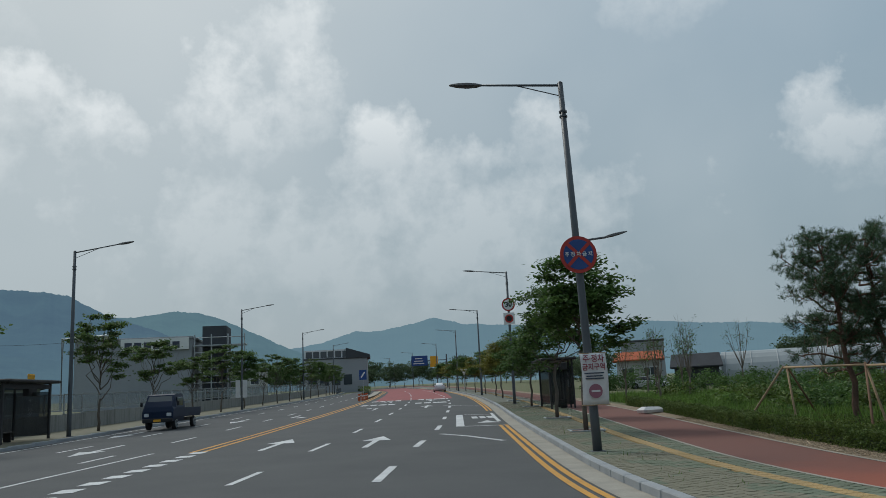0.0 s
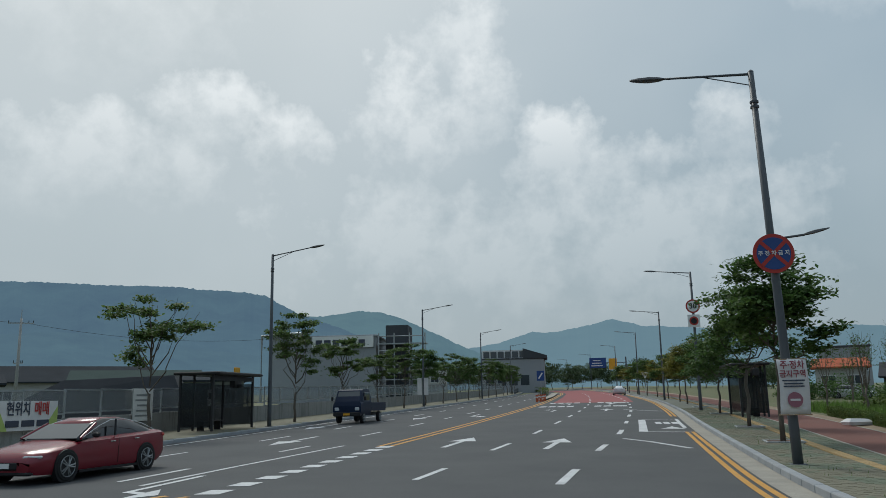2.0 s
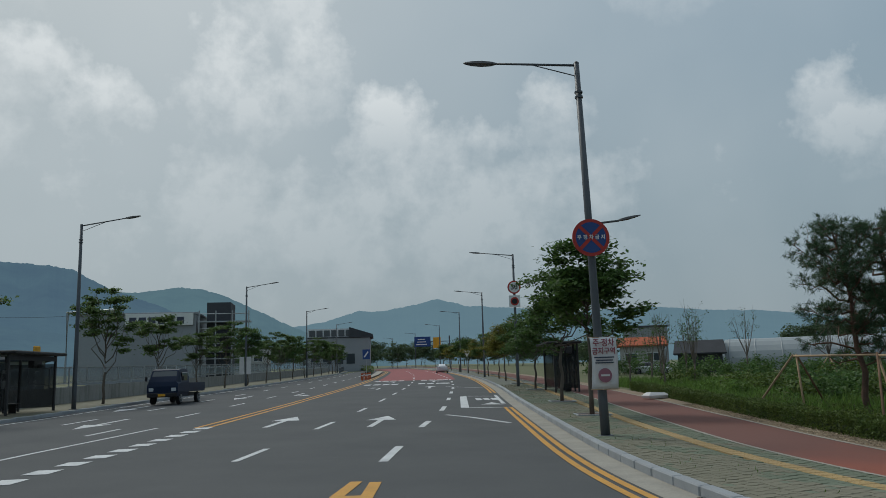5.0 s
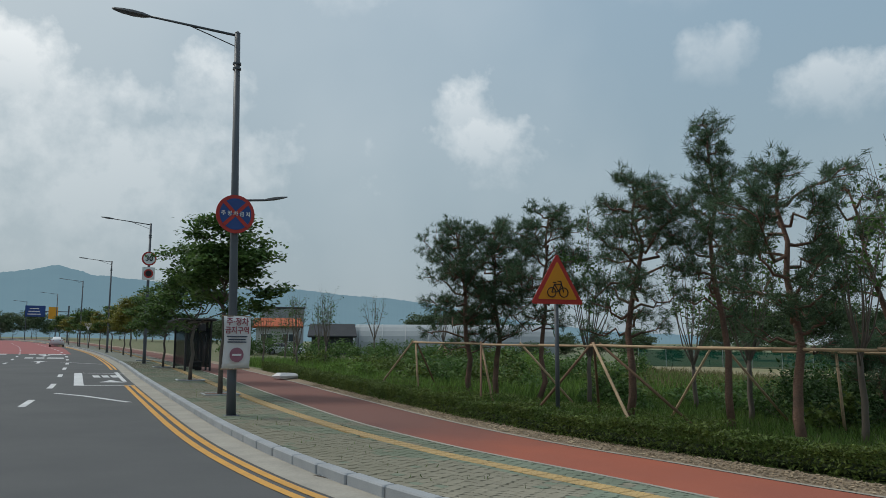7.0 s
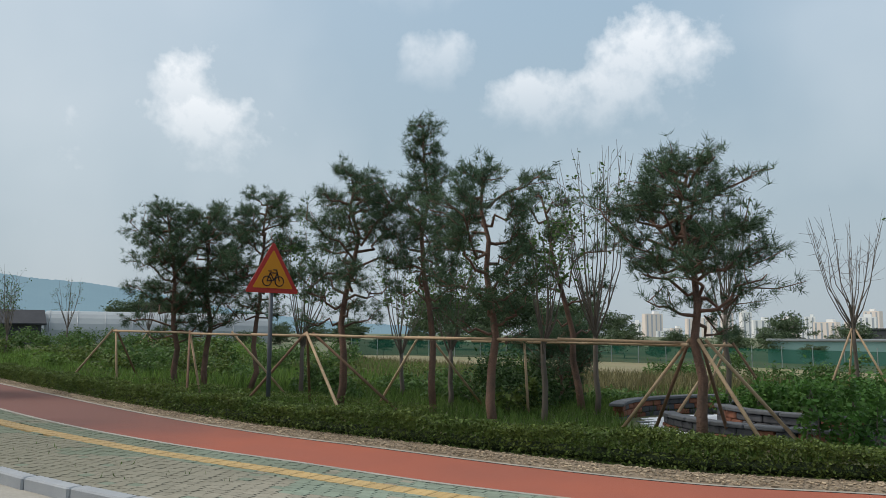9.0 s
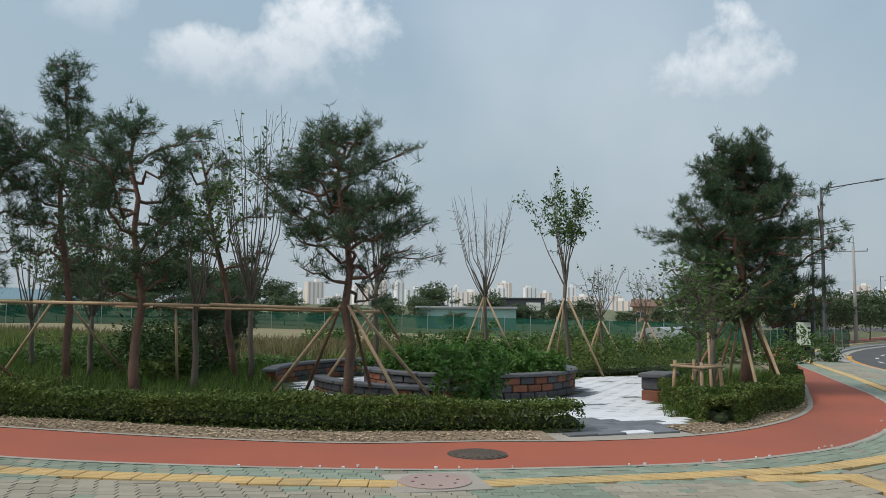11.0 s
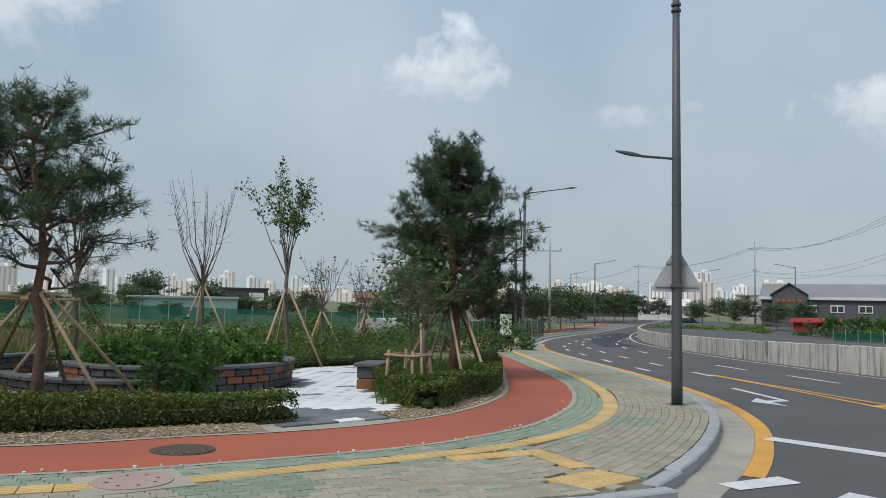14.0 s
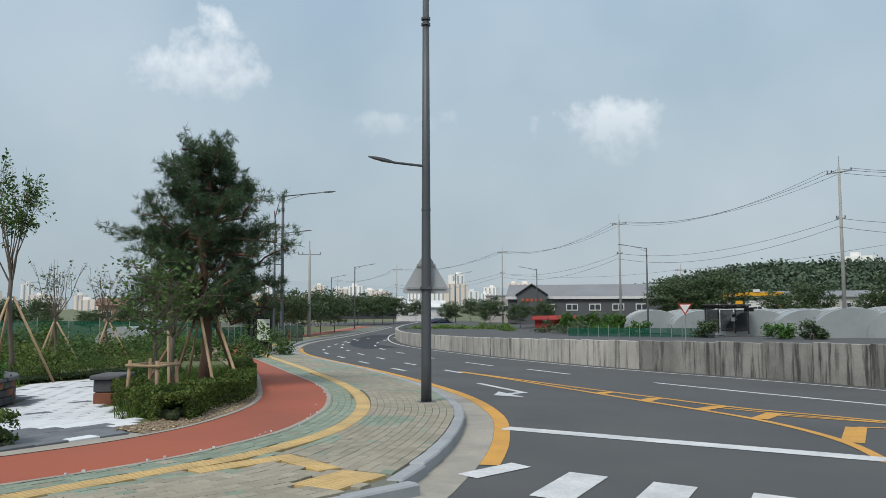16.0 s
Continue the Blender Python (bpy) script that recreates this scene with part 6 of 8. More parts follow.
def sedan(name, at, turn, paint, label, scale=1.0):
    """A long fastback saloon, nose towards local -y."""
    car = thing(name, label, "car", at, turn)
    car.scale = (scale,) * 3
    # y, floor, shoulder height, half width, roof of the lower body
    st = [(-2.47, 0.36, 0.48, 0.50), (-2.40, 0.26, 0.58, 0.72), (-2.2, 0.2, 0.68, 0.84), (-1.9, 0.19, 0.75, 0.90), (-1.5, 0.18, 0.80, 0.925), (-0.9, 0.17, 0.92, 0.93), (0.0, 0.17, 0.95, 0.93), (1.0, 0.17, 0.98, 0.93),
          (1.7, 0.18, 1.01, 0.92), (2.1, 0.22, 1.03, 0.89), (2.35, 0.32, 1.02, 0.84), (2.45, 0.46, 0.9, 0.72)]
    rings = []
    for y, lo, hi, w in st:
        rings.append([(-w * 0.92, y, lo), (-w, y, lo + 0.14), (-w * 1.0, y, lo + (hi - lo) * 0.62), (-w * 0.965, y, hi - 0.06), (-w * 0.84, y, hi), (-w * 0.4, y, hi + 0.035),
                      (w * 0.4, y, hi + 0.035), (w * 0.84, y, hi), (w * 0.965, y, hi - 0.06), (w, y, lo + (hi - lo) * 0.62), (w, y, lo + 0.14), (w * 0.92, y, lo)])
    body = part("body", loft(rings), paint, car, smooth=True)
    bev = body.modifiers.new("edge", "EDGE_SPLIT")
    bev.split_angle = radians(38)
    prof = [(-1.05, 0.93, 0.98), (-0.35, 1.28, 0.86), (0.15, 1.40, 0.80), (0.8, 1.41, 0.79), (1.35, 1.30, 0.82), (1.9, 1.1, 0.90), (2.15, 1.02, 0.92)]
    rings = [[(-0.88 * k, y, 0.9), (-0.86 * k, y, 0.95), (-0.74 * k, y, z - 0.035), (-0.6 * k, y, z), (0.6 * k, y, z), (0.74 * k, y, z - 0.035), (0.86 * k, y, 0.95), (0.88 * k, y, 0.9)] for y, z, k in prof]
    part("cabin_glass", loft(rings), CAR_GLASS, car, "dark tinted windows", smooth=True)
    roof = [[(-0.66 * k, y, z - 0.03), (-0.6 * k, y, z + 0.012), (0.6 * k, y, z + 0.012), (0.66 * k, y, z - 0.03)] for y, z, k in prof[1:]]
    part("roof", loft(roof), paint, car, smooth=True)
    for s in (-1, 1):
        part("window_trim", Geo().tube([(s * 0.875, -0.95, 0.965), (s * 0.8, -0.3, 1.22), (s * 0.735, 0.2, 1.355), (s * 0.735, 0.8, 1.36), (s * 0.78, 1.4, 1.24), (s * 0.86, 1.85, 1.06)], 0.010, 5), CHROME, car)
        part("pillar", Geo().tube([(s * 0.83, 0.3, 0.97), (s * 0.735, 0.42, 1.37)], 0.028, 5), TRIM, car)
        part("a_pillar", Geo().tube([(s * 0.86, -1.0, 0.95), (s * 0.71, -0.3, 1.29)], 0.035, 6), paint, car)
        part("mirror", Geo().box((s * 1.0, -0.62, 1.02), (0.2, 0.13, 0.14), 0, 0.04), TRIM, car)
        part("door_handle", Geo().box((s * 0.945, 0.1, 0.83), (0.02, 0.2, 0.03), 0, 0.008), CHROME, car)
        part("rear_door_handle", Geo().box((s * 0.945, 1.05, 0.86), (0.02, 0.2, 0.03), 0, 0.008), CHROME, car)
        part("door_gap", Geo().tube([(s * 0.935, 0.32, 0.3), (s * 0.938, 0.34, 0.93)], 0.006, 4), TRIM, car)
        part("sill", Geo().box((s * 0.9, 0.05, 0.2), (0.06, 2.2, 0.06)), TRIM, car)
        part("headlight", Geo().box((s * 0.66, -2.24, 0.60), (0.4, 0.16, 0.06), s * 30, 0.02), LAMP_GLASS, car, "slim headlight")
        part("tail_light", Geo().box((s * 0.62, 2.38, 0.9), (0.5, 0.1, 0.1), s * -10, 0.03), SIGN_RED, car)
        for y in (-1.48, 1.47):
            part("wheel_arch", Geo().tube([(s * 0.8, y, 0.345), (s * 0.94, y, 0.345)], 0.385, 24), TRIM, car)
            wheel(car, s * 0.85, y, 0.345, 0.22)
    part("windscreen", loft([[(-0.78, -1.04, 0.955), (0.78, -1.04, 0.955), (0.78, -1.0, 0.94), (-0.78, -1.0, 0.94)], [(-0.62, -0.36, 1.285), (0.62, -0.36, 1.285), (0.62, -0.34, 1.26), (-0.62, -0.34, 1.26)]]), SCREEN_GLASS, car, "windscreen reflecting the sky")
    part("grille", Geo().box((0, -2.43, 0.42), (0.95, 0.1, 0.2), 0, 0.04), TRIM, car)
    part("bumper_lip", Geo().box((0, -2.36, 0.24), (1.5, 0.16, 0.08), 0, 0.03), TRIM, car)
    part("number_plate", Geo().box((0, -2.485, 0.42), (0.5, 0.02, 0.11)), SIGN_WHITE, car)
    return car


sedan("red_saloon_car", on(-13.5, 17.95, 0.002), -3, CAR_RED, "glossy dark red saloon car in the oncoming lane", 1.0)
sedan("white_car", on(0.4, 128.5, 0.002), 180, CAR_WHITE, "white saloon car driving away far down the road")
sedan("parked_white_car", on(24.4, 92, 0.1), 78, CAR_WHITE, "white saloon car parked behind the shrubs")
sedan("parked_car", on(132, -66, 0.1), 25, CAR_RED, "red vehicle parked before the grey warehouse")
sedan("parked_black_car", on(118, -38, 0.1), 25, CAR_NAVY, "dark car parked by the far houses")

truck = thing("pickup_truck", "dark navy light truck with an open bed", "truck", on(-15.35, 46.6, 0.002), -1)
cab = loft([[(-0.78, y, 0.45), (-0.86, y, 0.7), (-0.86, y, b), (-0.74, y, t), (0.74, y, t), (0.86, y, b), (0.86, y, 0.7), (0.78, y, 0.45)] for y, b, t in ((-2.5, 0.95, 1.0), (-2.42, 1.1, 1.25), (-2.0, 1.2, 1.88), (-1.7, 1.2, 1.95), (-0.75, 1.2, 1.95), (-0.6, 1.2, 1.86))])
part("cab", cab, CAR_NAVY, truck)
part("windscreen", loft([[(-0.74, -2.44, 1.18), (0.74, -2.44, 1.18), (0.74, -2.36, 1.18), (-0.74, -2.36, 1.18)], [(-0.64, -2.06, 1.82), (0.64, -2.06, 1.82), (0.64, -1.98, 1.82), (-0.64, -1.98, 1.82)]]), SCREEN_GLASS, truck)
part("bed", Geo().box((0, 0.9, 0.72), (1.66, 2.9, 0.12), 0, 0.02), CAR_NAVY, truck)
for s in (-1, 1):
    part("side_board", Geo().box((s * 0.82, 0.9, 0.97), (0.05, 2.9, 0.4), 0, 0.01), CAR_NAVY, truck)
    part("side_window", Geo().box((s * 0.815, -1.35, 1.5), (0.06, 0.95, 0.5), 0, 0.02), CAR_GLASS, truck)
    part("mirror", Geo().box((s * 1.02, -2.2, 1.42), (0.14, 0.08, 0.26), 0, 0.03), TRIM, truck)
    part("headlight", Geo().box((s * 0.62, -2.49, 0.82), (0.28, 0.06, 0.2), 0, 0.03), LAMP_GLASS, truck)
    for y in (-1.85, 1.25):
        wheel(truck, s * 0.72, y, 0.31, 0.2, 4)
part("tail_board", Geo().box((0, 2.35, 0.97), (1.66, 0.05, 0.4), 0, 0.01), CAR_NAVY, truck)
part("head_board", Geo().box((0, -0.5, 1.15), (1.6, 0.05, 0.75), 0, 0.01), CAR_NAVY, truck)
part("bumper", Geo().box((0, -2.52, 0.52), (1.66, 0.14, 0.24), 0, 0.04), TRIM, truck)
part("chassis", Geo().box((0, 0.2, 0.5), (0.8, 4.6, 0.2)), TRIM, truck)
part("number_plate", Geo().box((0, -2.6, 0.52), (0.4, 0.01, 0.12)), SIGN_YELLOW, truck)

# ---- shelters ----
SHELTER = mat("dark_shelter_steel", (0.028, 0.028, 0.03), rough=0.5, bump=0.02)
SMOKED = clear_mat("smoked_glass", (0.02, 0.022, 0.024), 0.6)
CLEAR_DARK = clear_mat("darkened_pane", (0.03, 0.03, 0.032), 0.5)
GLOW_AD = mat("pale_poster", (0.62, 0.68, 0.58), (0.5, 0.58, 0.5), rough=0.4, bump=0.0)


def bus_shelter(at, turn, label, length=4.0, depth=1.6, h=2.75, badge=True):
    """Open front towards local -y."""
    sh = thing("bus_shelter", label, "bus shelter", at, turn, group="bus shelters")
    part("roof", Geo().box((0, -0.1, h), (length + 0.6, depth + 0.7, 0.14), 0, 0.04), SHELTER, sh)
    for i in range(4):
        part("roof_light", Geo().box((-length * 0.36 + i * length * 0.24, -0.1, h - 0.09), (length * 0.16, 0.5, 0.02)), GALV, sh)
    for x in (-length / 2, -length * 0.2, length * 0.2, length / 2):
        part("post", Geo().box((x, depth / 2, h / 2), (0.1, 0.1, h), 0, 0.01), SHELTER, sh)
        pane_w = length * 0.29
    for x in (-length / 2, length / 2):
        part("front_post", Geo().box((x, -depth / 2, h / 2), (0.14, 0.1, h), 0, 0.01), SHELTER, sh)
        p = part("end_pane", Geo().box((x, 0, 1.25), (0.02, depth - 0.1, 2.1)), SMOKED, sh)
        p.visible_shadow = False
    for i in range(3):
        p = part("back_pane", Geo().box((-length / 3 + i * length / 3, depth / 2, 1.25), (length / 3 - 0.12, 0.02, 2.1)), SMOKED, sh)
        p.visible_shadow = False
    part("beam", Geo().box((0, -depth / 2, h - 0.22), (length, 0.08, 0.22)), SHELTER, sh)
    part("bench_seat", Geo().box((-0.2, depth * 0.2, 0.45), (length * 0.55, 0.4, 0.05), 0, 0.01), TRIM, sh)
    for x in (-1.1, 0.7):
        part("bench_leg", Geo().box((x, depth * 0.2, 0.22), (0.06, 0.34, 0.44)), TRIM, sh)
    part("notice", Geo().box((length * 0.16, depth / 2 - 0.03, 1.6), (0.45, 0.02, 0.85)), SIGN_WHITE, sh, "white notice sheet")
    part("notice_print", Geo().box((length * 0.16, depth / 2 - 0.045, 1.7), (0.34, 0.01, 0.3)), TRIM, sh)
    if badge:
        part("stop_badge", Geo().box((length * 0.3, -depth * 0.2, h + 0.24), (0.65, 0.08, 0.34), 0, 0.03), SIGN_YELLOW, sh, "small yellow stop badge")
    part("side_cabinet", Geo().box((length / 2 + 0.1, depth * 0.1, h - 0.42), (0.9, 0.3, 0.4), 0, 0.03), SHELTER, sh)
    return sh


bus_shelter(on(-19.9, 37.2, 0.14), 92, "dark steel and smoked glass bus shelter on the far pavement", 4.6, 1.7)
bus_shelter(on(7.0, 46.5, 0.14), -90, "dark bus shelter beside the red path", 4.2, 1.3, badge=False)
shb = bus_shelter(on(51.5, -4.5, 0.14), 180, "dark bus shelter with a pale lit poster", 3.8, 1.2)
part("poster", Geo().box((1.98, 0.1, 1.35), (0.04, 0.75, 1.3), 0, 0.01), GLOW_AD, shb, "pale green poster")
bus_shelter(on(64.5, -50, 0.3), -128, "dark bus shelter beside the upper road", 3.9, 1.3)

# ---- the far side of the first road ----
WALL_GREY = streaked(mat("old_wall_concrete", (0.30, 0.30, 0.285), (0.22, 0.22, 0.21), big=0.7, fine=12, speck=0.18), 3.0)
fw = thing("boundary_wall", "low weathered concrete boundary wall with a steel fence", "boundary wall", kind="structure")
fence = thing("fence", "grey steel panel fence on the low wall", "fence", kind="structure")
mesh_pane = clear_mat("fence_mesh", (0.25, 0.27, 0.28), 0.35)
for p, d in walk_along([q for q in LEFT_WALL if -20 < q.y < 190], 2.4):
    a = math.degrees(math.atan2(d.y, d.x))
    c = p + d * 1.2
    ob = part("wall_panel", Geo().box((0, 0, 0.5), (2.38, 0.22, 1.0), bevel=0.015), WALL_GREY, fw)
    ob.matrix_basis = pose(*on(c.x, c.y, 0.1), 0, 0, a)
    ob = part("fence_post", Geo().box((0, 0, 1.6), (0.07, 0.07, 1.2)), GALV, fence)
    ob.matrix_basis = pose(*on(p.x, p.y, 0.1), 0, 0, a)
    ob = part("fence_rail", Geo().box((0, 0, 2.15), (2.38, 0.05, 0.06)).box((0, 0, 1.2), (2.38, 0.05, 0.06)), GALV, fence)
    ob.matrix_basis = pose(*on(c.x, c.y, 0.1), 0, 0, a)
    ob = part("fence_panel", Geo().box((0, 0, 1.68), (2.3, 0.012, 0.9)), mesh_pane, fence)
    ob.matrix_basis = pose(*on(c.x, c.y, 0.1), 0, 0, a)

sale = thing("sale_banner", "white and green cloth sale banner on the fence", "banner", on(-22.05, 26.4, 0.75), 92)
part("cloth", Geo().box((0, 0, 0.55), (3.4, 0.02, 1.1)), CLOTH_WHITE, sale)
LIME = mat("lime_cloth", (0.42, 0.52, 0.16), (0.36, 0.46, 0.14), bump=0.05)
part("corner_patch", Geo().prism([(-1.7, 0), (-1.1, 0), (-1.7, 1.0)], 0.012, Matrix.Translation((0, -0.026, 0))), LIME, sale)
part("corner_patch", Geo().prism([(1.7, 0), (0.9, 0), (1.7, 0.9)], 0.012, Matrix.Translation((0, -0.026, 0))), LIME, sale)
text_mesh("현위치", 0.56, TEXT_DARK, sale, (-0.55, -0.035, 0.78), squash=0.85)
text_mesh("매매", 0.56, TEXT_RED, sale, (0.75, -0.035, 0.78), squash=0.85)
for i in range(3):
    part("number_bar", Geo().box((-0.85 + i * 0.85, -0.03, 0.26), (0.7, 0.01, 0.24)), TEXT_DARK, sale, "dark bar in place of a number")
poster = thing("poster_board", "white printed board fixed to the fence", "poster", on(-22.2, 34.2, 0.9), 92)
part("board", Geo().box((0, 0, 0.6), (1.7, 0.03, 1.5), 0, 0.01), SIGN_WHITE, poster)
for i in range(5):
    part("print_bar", Geo().box((-0.1, -0.02, 0.1 + i * 0.24), (1.2 - 0.15 * (i % 3), 0.008, 0.08)), GALV, poster)

NET_BLACK = mat("black_shade_net", (0.05, 0.052, 0.058), (0.035, 0.037, 0.042), fine=30, bump=0.4)
TIN_ROOF = mat("dark_tiled_roof", (0.035, 0.042, 0.05), (0.026, 0.03, 0.036), big=0.5, fine=8, speck=0.2, spec=0.05)
GREEN_ROOF = mat("green_sheet_roof", (0.05, 0.075, 0.07), (0.04, 0.06, 0.056), fine=8, spec=0.05)
WALL_PALE = mat("pale_plaster", (0.42, 0.41, 0.39), (0.33, 0.33, 0.31), big=0.3, fine=6)
PANEL_GREY = mat("grey_cladding", (0.30, 0.315, 0.33), (0.26, 0.275, 0.29), big=0.2, fine=4, bump=0.05, speck=0.06)
PANEL_DARK = mat("dark_cladding", (0.065, 0.07, 0.078), (0.05, 0.055, 0.06), big=0.2, fine=4, bump=0.05)
WINDOW = glass_mat("window_glass", (0.05, 0.06, 0.07), 0.08)
FRAME_WHITE = mat("white_frame", (0.66, 0.67, 0.68), bump=0.0)


def house(name, at, turn, sx, sy, h, roof_h, wall_m, roof_m, label, windows=3, over=0.5, category="house", flat=False):
    """A building with its front towards local -y, a gable or flat roof, a door and windows."""
    b = thing(name, label, category, at, turn)
    part("wall", Geo().box((0, 0, h / 2 - 0.3), (sx, sy, h + 0.6)), wall_m, b)
    if flat:
        part("roof", Geo().box((0, 0, h + 0.15), (sx + 0.3, sy + 0.3, 0.3), 0, 0.05), roof_m, b)
    else:
        o = over
        part("roof",
             loft([[(-sx / 2 - o, -sy / 2 - o, h - 0.05), (sx / 2 + o, -sy / 2 - o, h - 0.05), (sx / 2 + o, sy / 2 + o, h - 0.05), (-sx / 2 - o, sy / 2 + o, h - 0.05)],
                   [(-sx / 2 - o, -sy / 2 - o, h + 0.1), (sx / 2 + o, -sy / 2 - o, h + 0.1), (sx / 2 + o, sy / 2 + o, h + 0.1), (-sx / 2 - o, sy / 2 + o, h + 0.1)],
                   [(-sx / 2 - o * 0.6, -0.15, h + roof_h), (sx / 2 + o * 0.6, -0.15, h + roof_h), (sx / 2 + o * 0.6, 0.15, h + roof_h), (-sx / 2 - o * 0.6, 0.15, h + roof_h)]]), roof_m, b)
    for i in range(windows):
        x = -sx / 2 + sx * (i + 0.5) / windows
        wn = part("window", Geo().box((x, -sy / 2 - 0.02, h * 0.55), (min(1.8, sx / windows * 0.6), 0.08, min(1.2, h * 0.35))), FRAME_WHITE, b, "white-framed window")
        for k in (-1, 1):
            part("pane", Geo().box((x + k * min(1.8, sx / windows * 0.6) * 0.235, -sy / 2 - 0.05, h * 0.55), (min(1.8, sx / windows * 0.6) * 0.42, 0.06, min(1.2, h * 0.35) * 0.84)), WINDOW, wn)
    return b


mound = thing("covered_heap", "heap covered with black shade net behind the fence", "covered heap", on(-30.5, 43, 0.2), 20)
part("net", loft([[(-5.5, -2, 0), (5.5, -2, 0), (5.5, 2, 0), (-5.5, 2, 0)], [(-4.2, -1.4, 1.6), (4.8, -1.6, 1.7), (4.8, 1.6, 1.7), (-4.2, 1.4, 1.6)], [(-2.2, -0.7, 2.7), (4.2, -0.9, 2.9), (4.2, 0.9, 2.9), (-2.2, 0.7, 2.7)]]), NET_BLACK, mound)
house("tiled_roof_house", on(-64, 80, 0.3), 40, 22, 9, 3.1, 2.0, WALL_PALE, TIN_ROOF, "low house with a dark tiled roof", 5)
house("tiled_roof_house", on(-48, 73, 0.3), 35, 12, 8, 2.6, 1.5, WALL_PALE, GREEN_ROOF, "low house with a greenish sheet roof", 3)
house("shed", on(-36, 62, 0.3), 32, 9, 5, 2.6, 0.5, PANEL_GREY, TIN_ROOF, "long low shed with a dark roof", 3, category="shed")
house("shed", on(-52, 52, 0.3), 42, 9, 6, 2.7, 0.9, WALL_PALE, TIN_ROOF, "low farm shed with a dark roof", 2, category="shed")
big = house("factory_building", on(-39.5, 112, 0.3), 8, 14, 26, 8.2, 0.3, PANEL_GREY, PANEL_GREY, "large grey clad industrial building with a roof sign", 0, category="building", flat=True)
signb = part("roof_sign", Geo().box((2.6, -13.2, 7.6), (8.2, 0.2, 1.5)), SIGN_WHITE, big, "white sign board along the eaves")
for i in range(6):
    part("sign_bar", Geo().box((-0.6 + i * 1.15, -13.33, 7.45), (0.85, 0.05, 0.85)), TEXT_DARK, signb)
part("pipe_frame", Geo().tube([(-8.3, -13.4, 0), (-8.3, -13.4, 8.6), (-2, -13.4, 8.9)], 0.2, 8), GALV, big, "pale pipe along the wall edge")
part("stair_tower", Geo().box((9.6, -9, 4.9), (3.0, 5, 9.8)), PANEL_DARK, big, "dark stair tower")
for i in range(4):
    part("landing", Geo().box((10.5, -12.4, 1.5 + i * 1.9), (6.5, 1.8, 0.15)), GALV, big)
    part("landing_rail", Geo().tube([(7.4, -13.2, 2.5 + i * 1.9), (13.6, -13.2, 2.5 + i * 1.9)], 0.06, 5), GALV, big)
for i in range(4):
    part("stair_post", Geo().tube([(7.4 + i * 2.05, -13.2, 0), (7.4 + i * 2.05, -13.2, 8.6)], 0.09, 6), GALV, big)
bw = house("modern_building", on(-24.5, 197, 0.3), 4, 15, 12, 7.6, 0.3, PANEL_GREY, PANEL_DARK, "modern dark building with a glazed white upper storey", 0, category="building", flat=True)
part("upper_storey", Geo().box((-2.0, -1, 8.8), (11, 9, 2.2)), FRAME_WHITE, bw, "white glazed storey")
for i in range(6):
    part("upper_window", Geo().box((-6.4 + i * 1.75, -5.52, 8.8), (1.45, 0.1, 1.5)), WINDOW, bw)
part("gable_roof", loft([[(2.5, -6.3, 7.7), (8.2, -6.3, 7.7), (8.2, 6, 7.7), (2.5, 6, 7.7)], [(2.5, -6.3, 10.2), (8.2, -6.3, 8.4), (8.2, 6, 8.4), (2.5, 6, 10.2)]]), PANEL_DARK, bw)
for i in range(4):
    part("ground_window", Geo().box((-5.6 + i * 2.8, -6.05, 2.6), (2.0, 0.1, 2.4)), WINDOW, bw)
house("roadside_house", on(-42, 168, 0.3), 8, 12, 9, 5.5, 0.4, WALL_PALE, PANEL_GREY, "pale flat-roofed house among trees", 3, flat=True)
house("roadside_house", on(33, 126, 0.3), -14, 6.5, 8, 6.3, 0.4, PANEL_GREY, PANEL_DARK, "dark grey flat-roofed building behind the trees", 3, flat=True)
ORANGE = mat("orange_roof", (0.42, 0.11, 0.05), (0.34, 0.09, 0.045), fine=6)
house("orange_roof_house", on(26.6, 104, 0.3), -14, 5.5, 5, 3.2, 1.2, WALL_PALE, ORANGE, "low house with an orange roof", 2)

# islands, posts and signs far along the first road
isl = Geo()
strip(isl, curve_through([(-9.3, 96), (-10.2, 120), (-12.6, 160)]), curve_through([(-8.6, 96), (-9.2, 120), (-11.4, 160)]), 0.16)
setting("median_island", isl, GUTTER, "narrow raised concrete median", "median")
BOLLARD = mat("orange_bollard", (0.48, 0.11, 0.045), bump=0.0)
bol = thing("lane_bollard", "orange flexible lane bollard with a white band", "bollard", on(-8.7, 89, 0), group="orange bollards on the median")
part("post", Geo().tube([(0, 0, 0), (0, 0, 0.8)], 0.06, 8), BOLLARD, bol)
part("band", Geo().tube([(0, 0, 0.5), (0, 0, 0.62)], 0.064, 8), SIGN_WHITE, bol)
for i in range(9):
    copy_thing(bol, pose(*on(-8.5 - 0.5 * (i // 5), 91 + (i % 5) * 1.6, 0)))
hedge_run("median_hedge", curve_through([(-11, 120), (-13, 150), (-16.5, 180), (-24, 215)]), 1.2, 1.1, 130, "low hedge along the far median", 66)
gd = thing("overhead_sign", "blue direction sign with a yellow panel over the road", "traffic sign", on(-2.0, 176, 0), 0)
part("post", Geo().tube([(4.4, 0, 0), (4.4, 0, 7.4)], 0.14, 8), POLE, gd)
part("arm", Geo().tube([(4.4, 0, 6.2), (-3.6, 0, 6.2)], 0.09, 6), POLE, gd)
part("panel", Geo().box((-1.6, -0.15, 6.2), (3.6, 0.08, 2.2), 0, 0.03), SIGN_BLUE, gd, "blue direction panel")
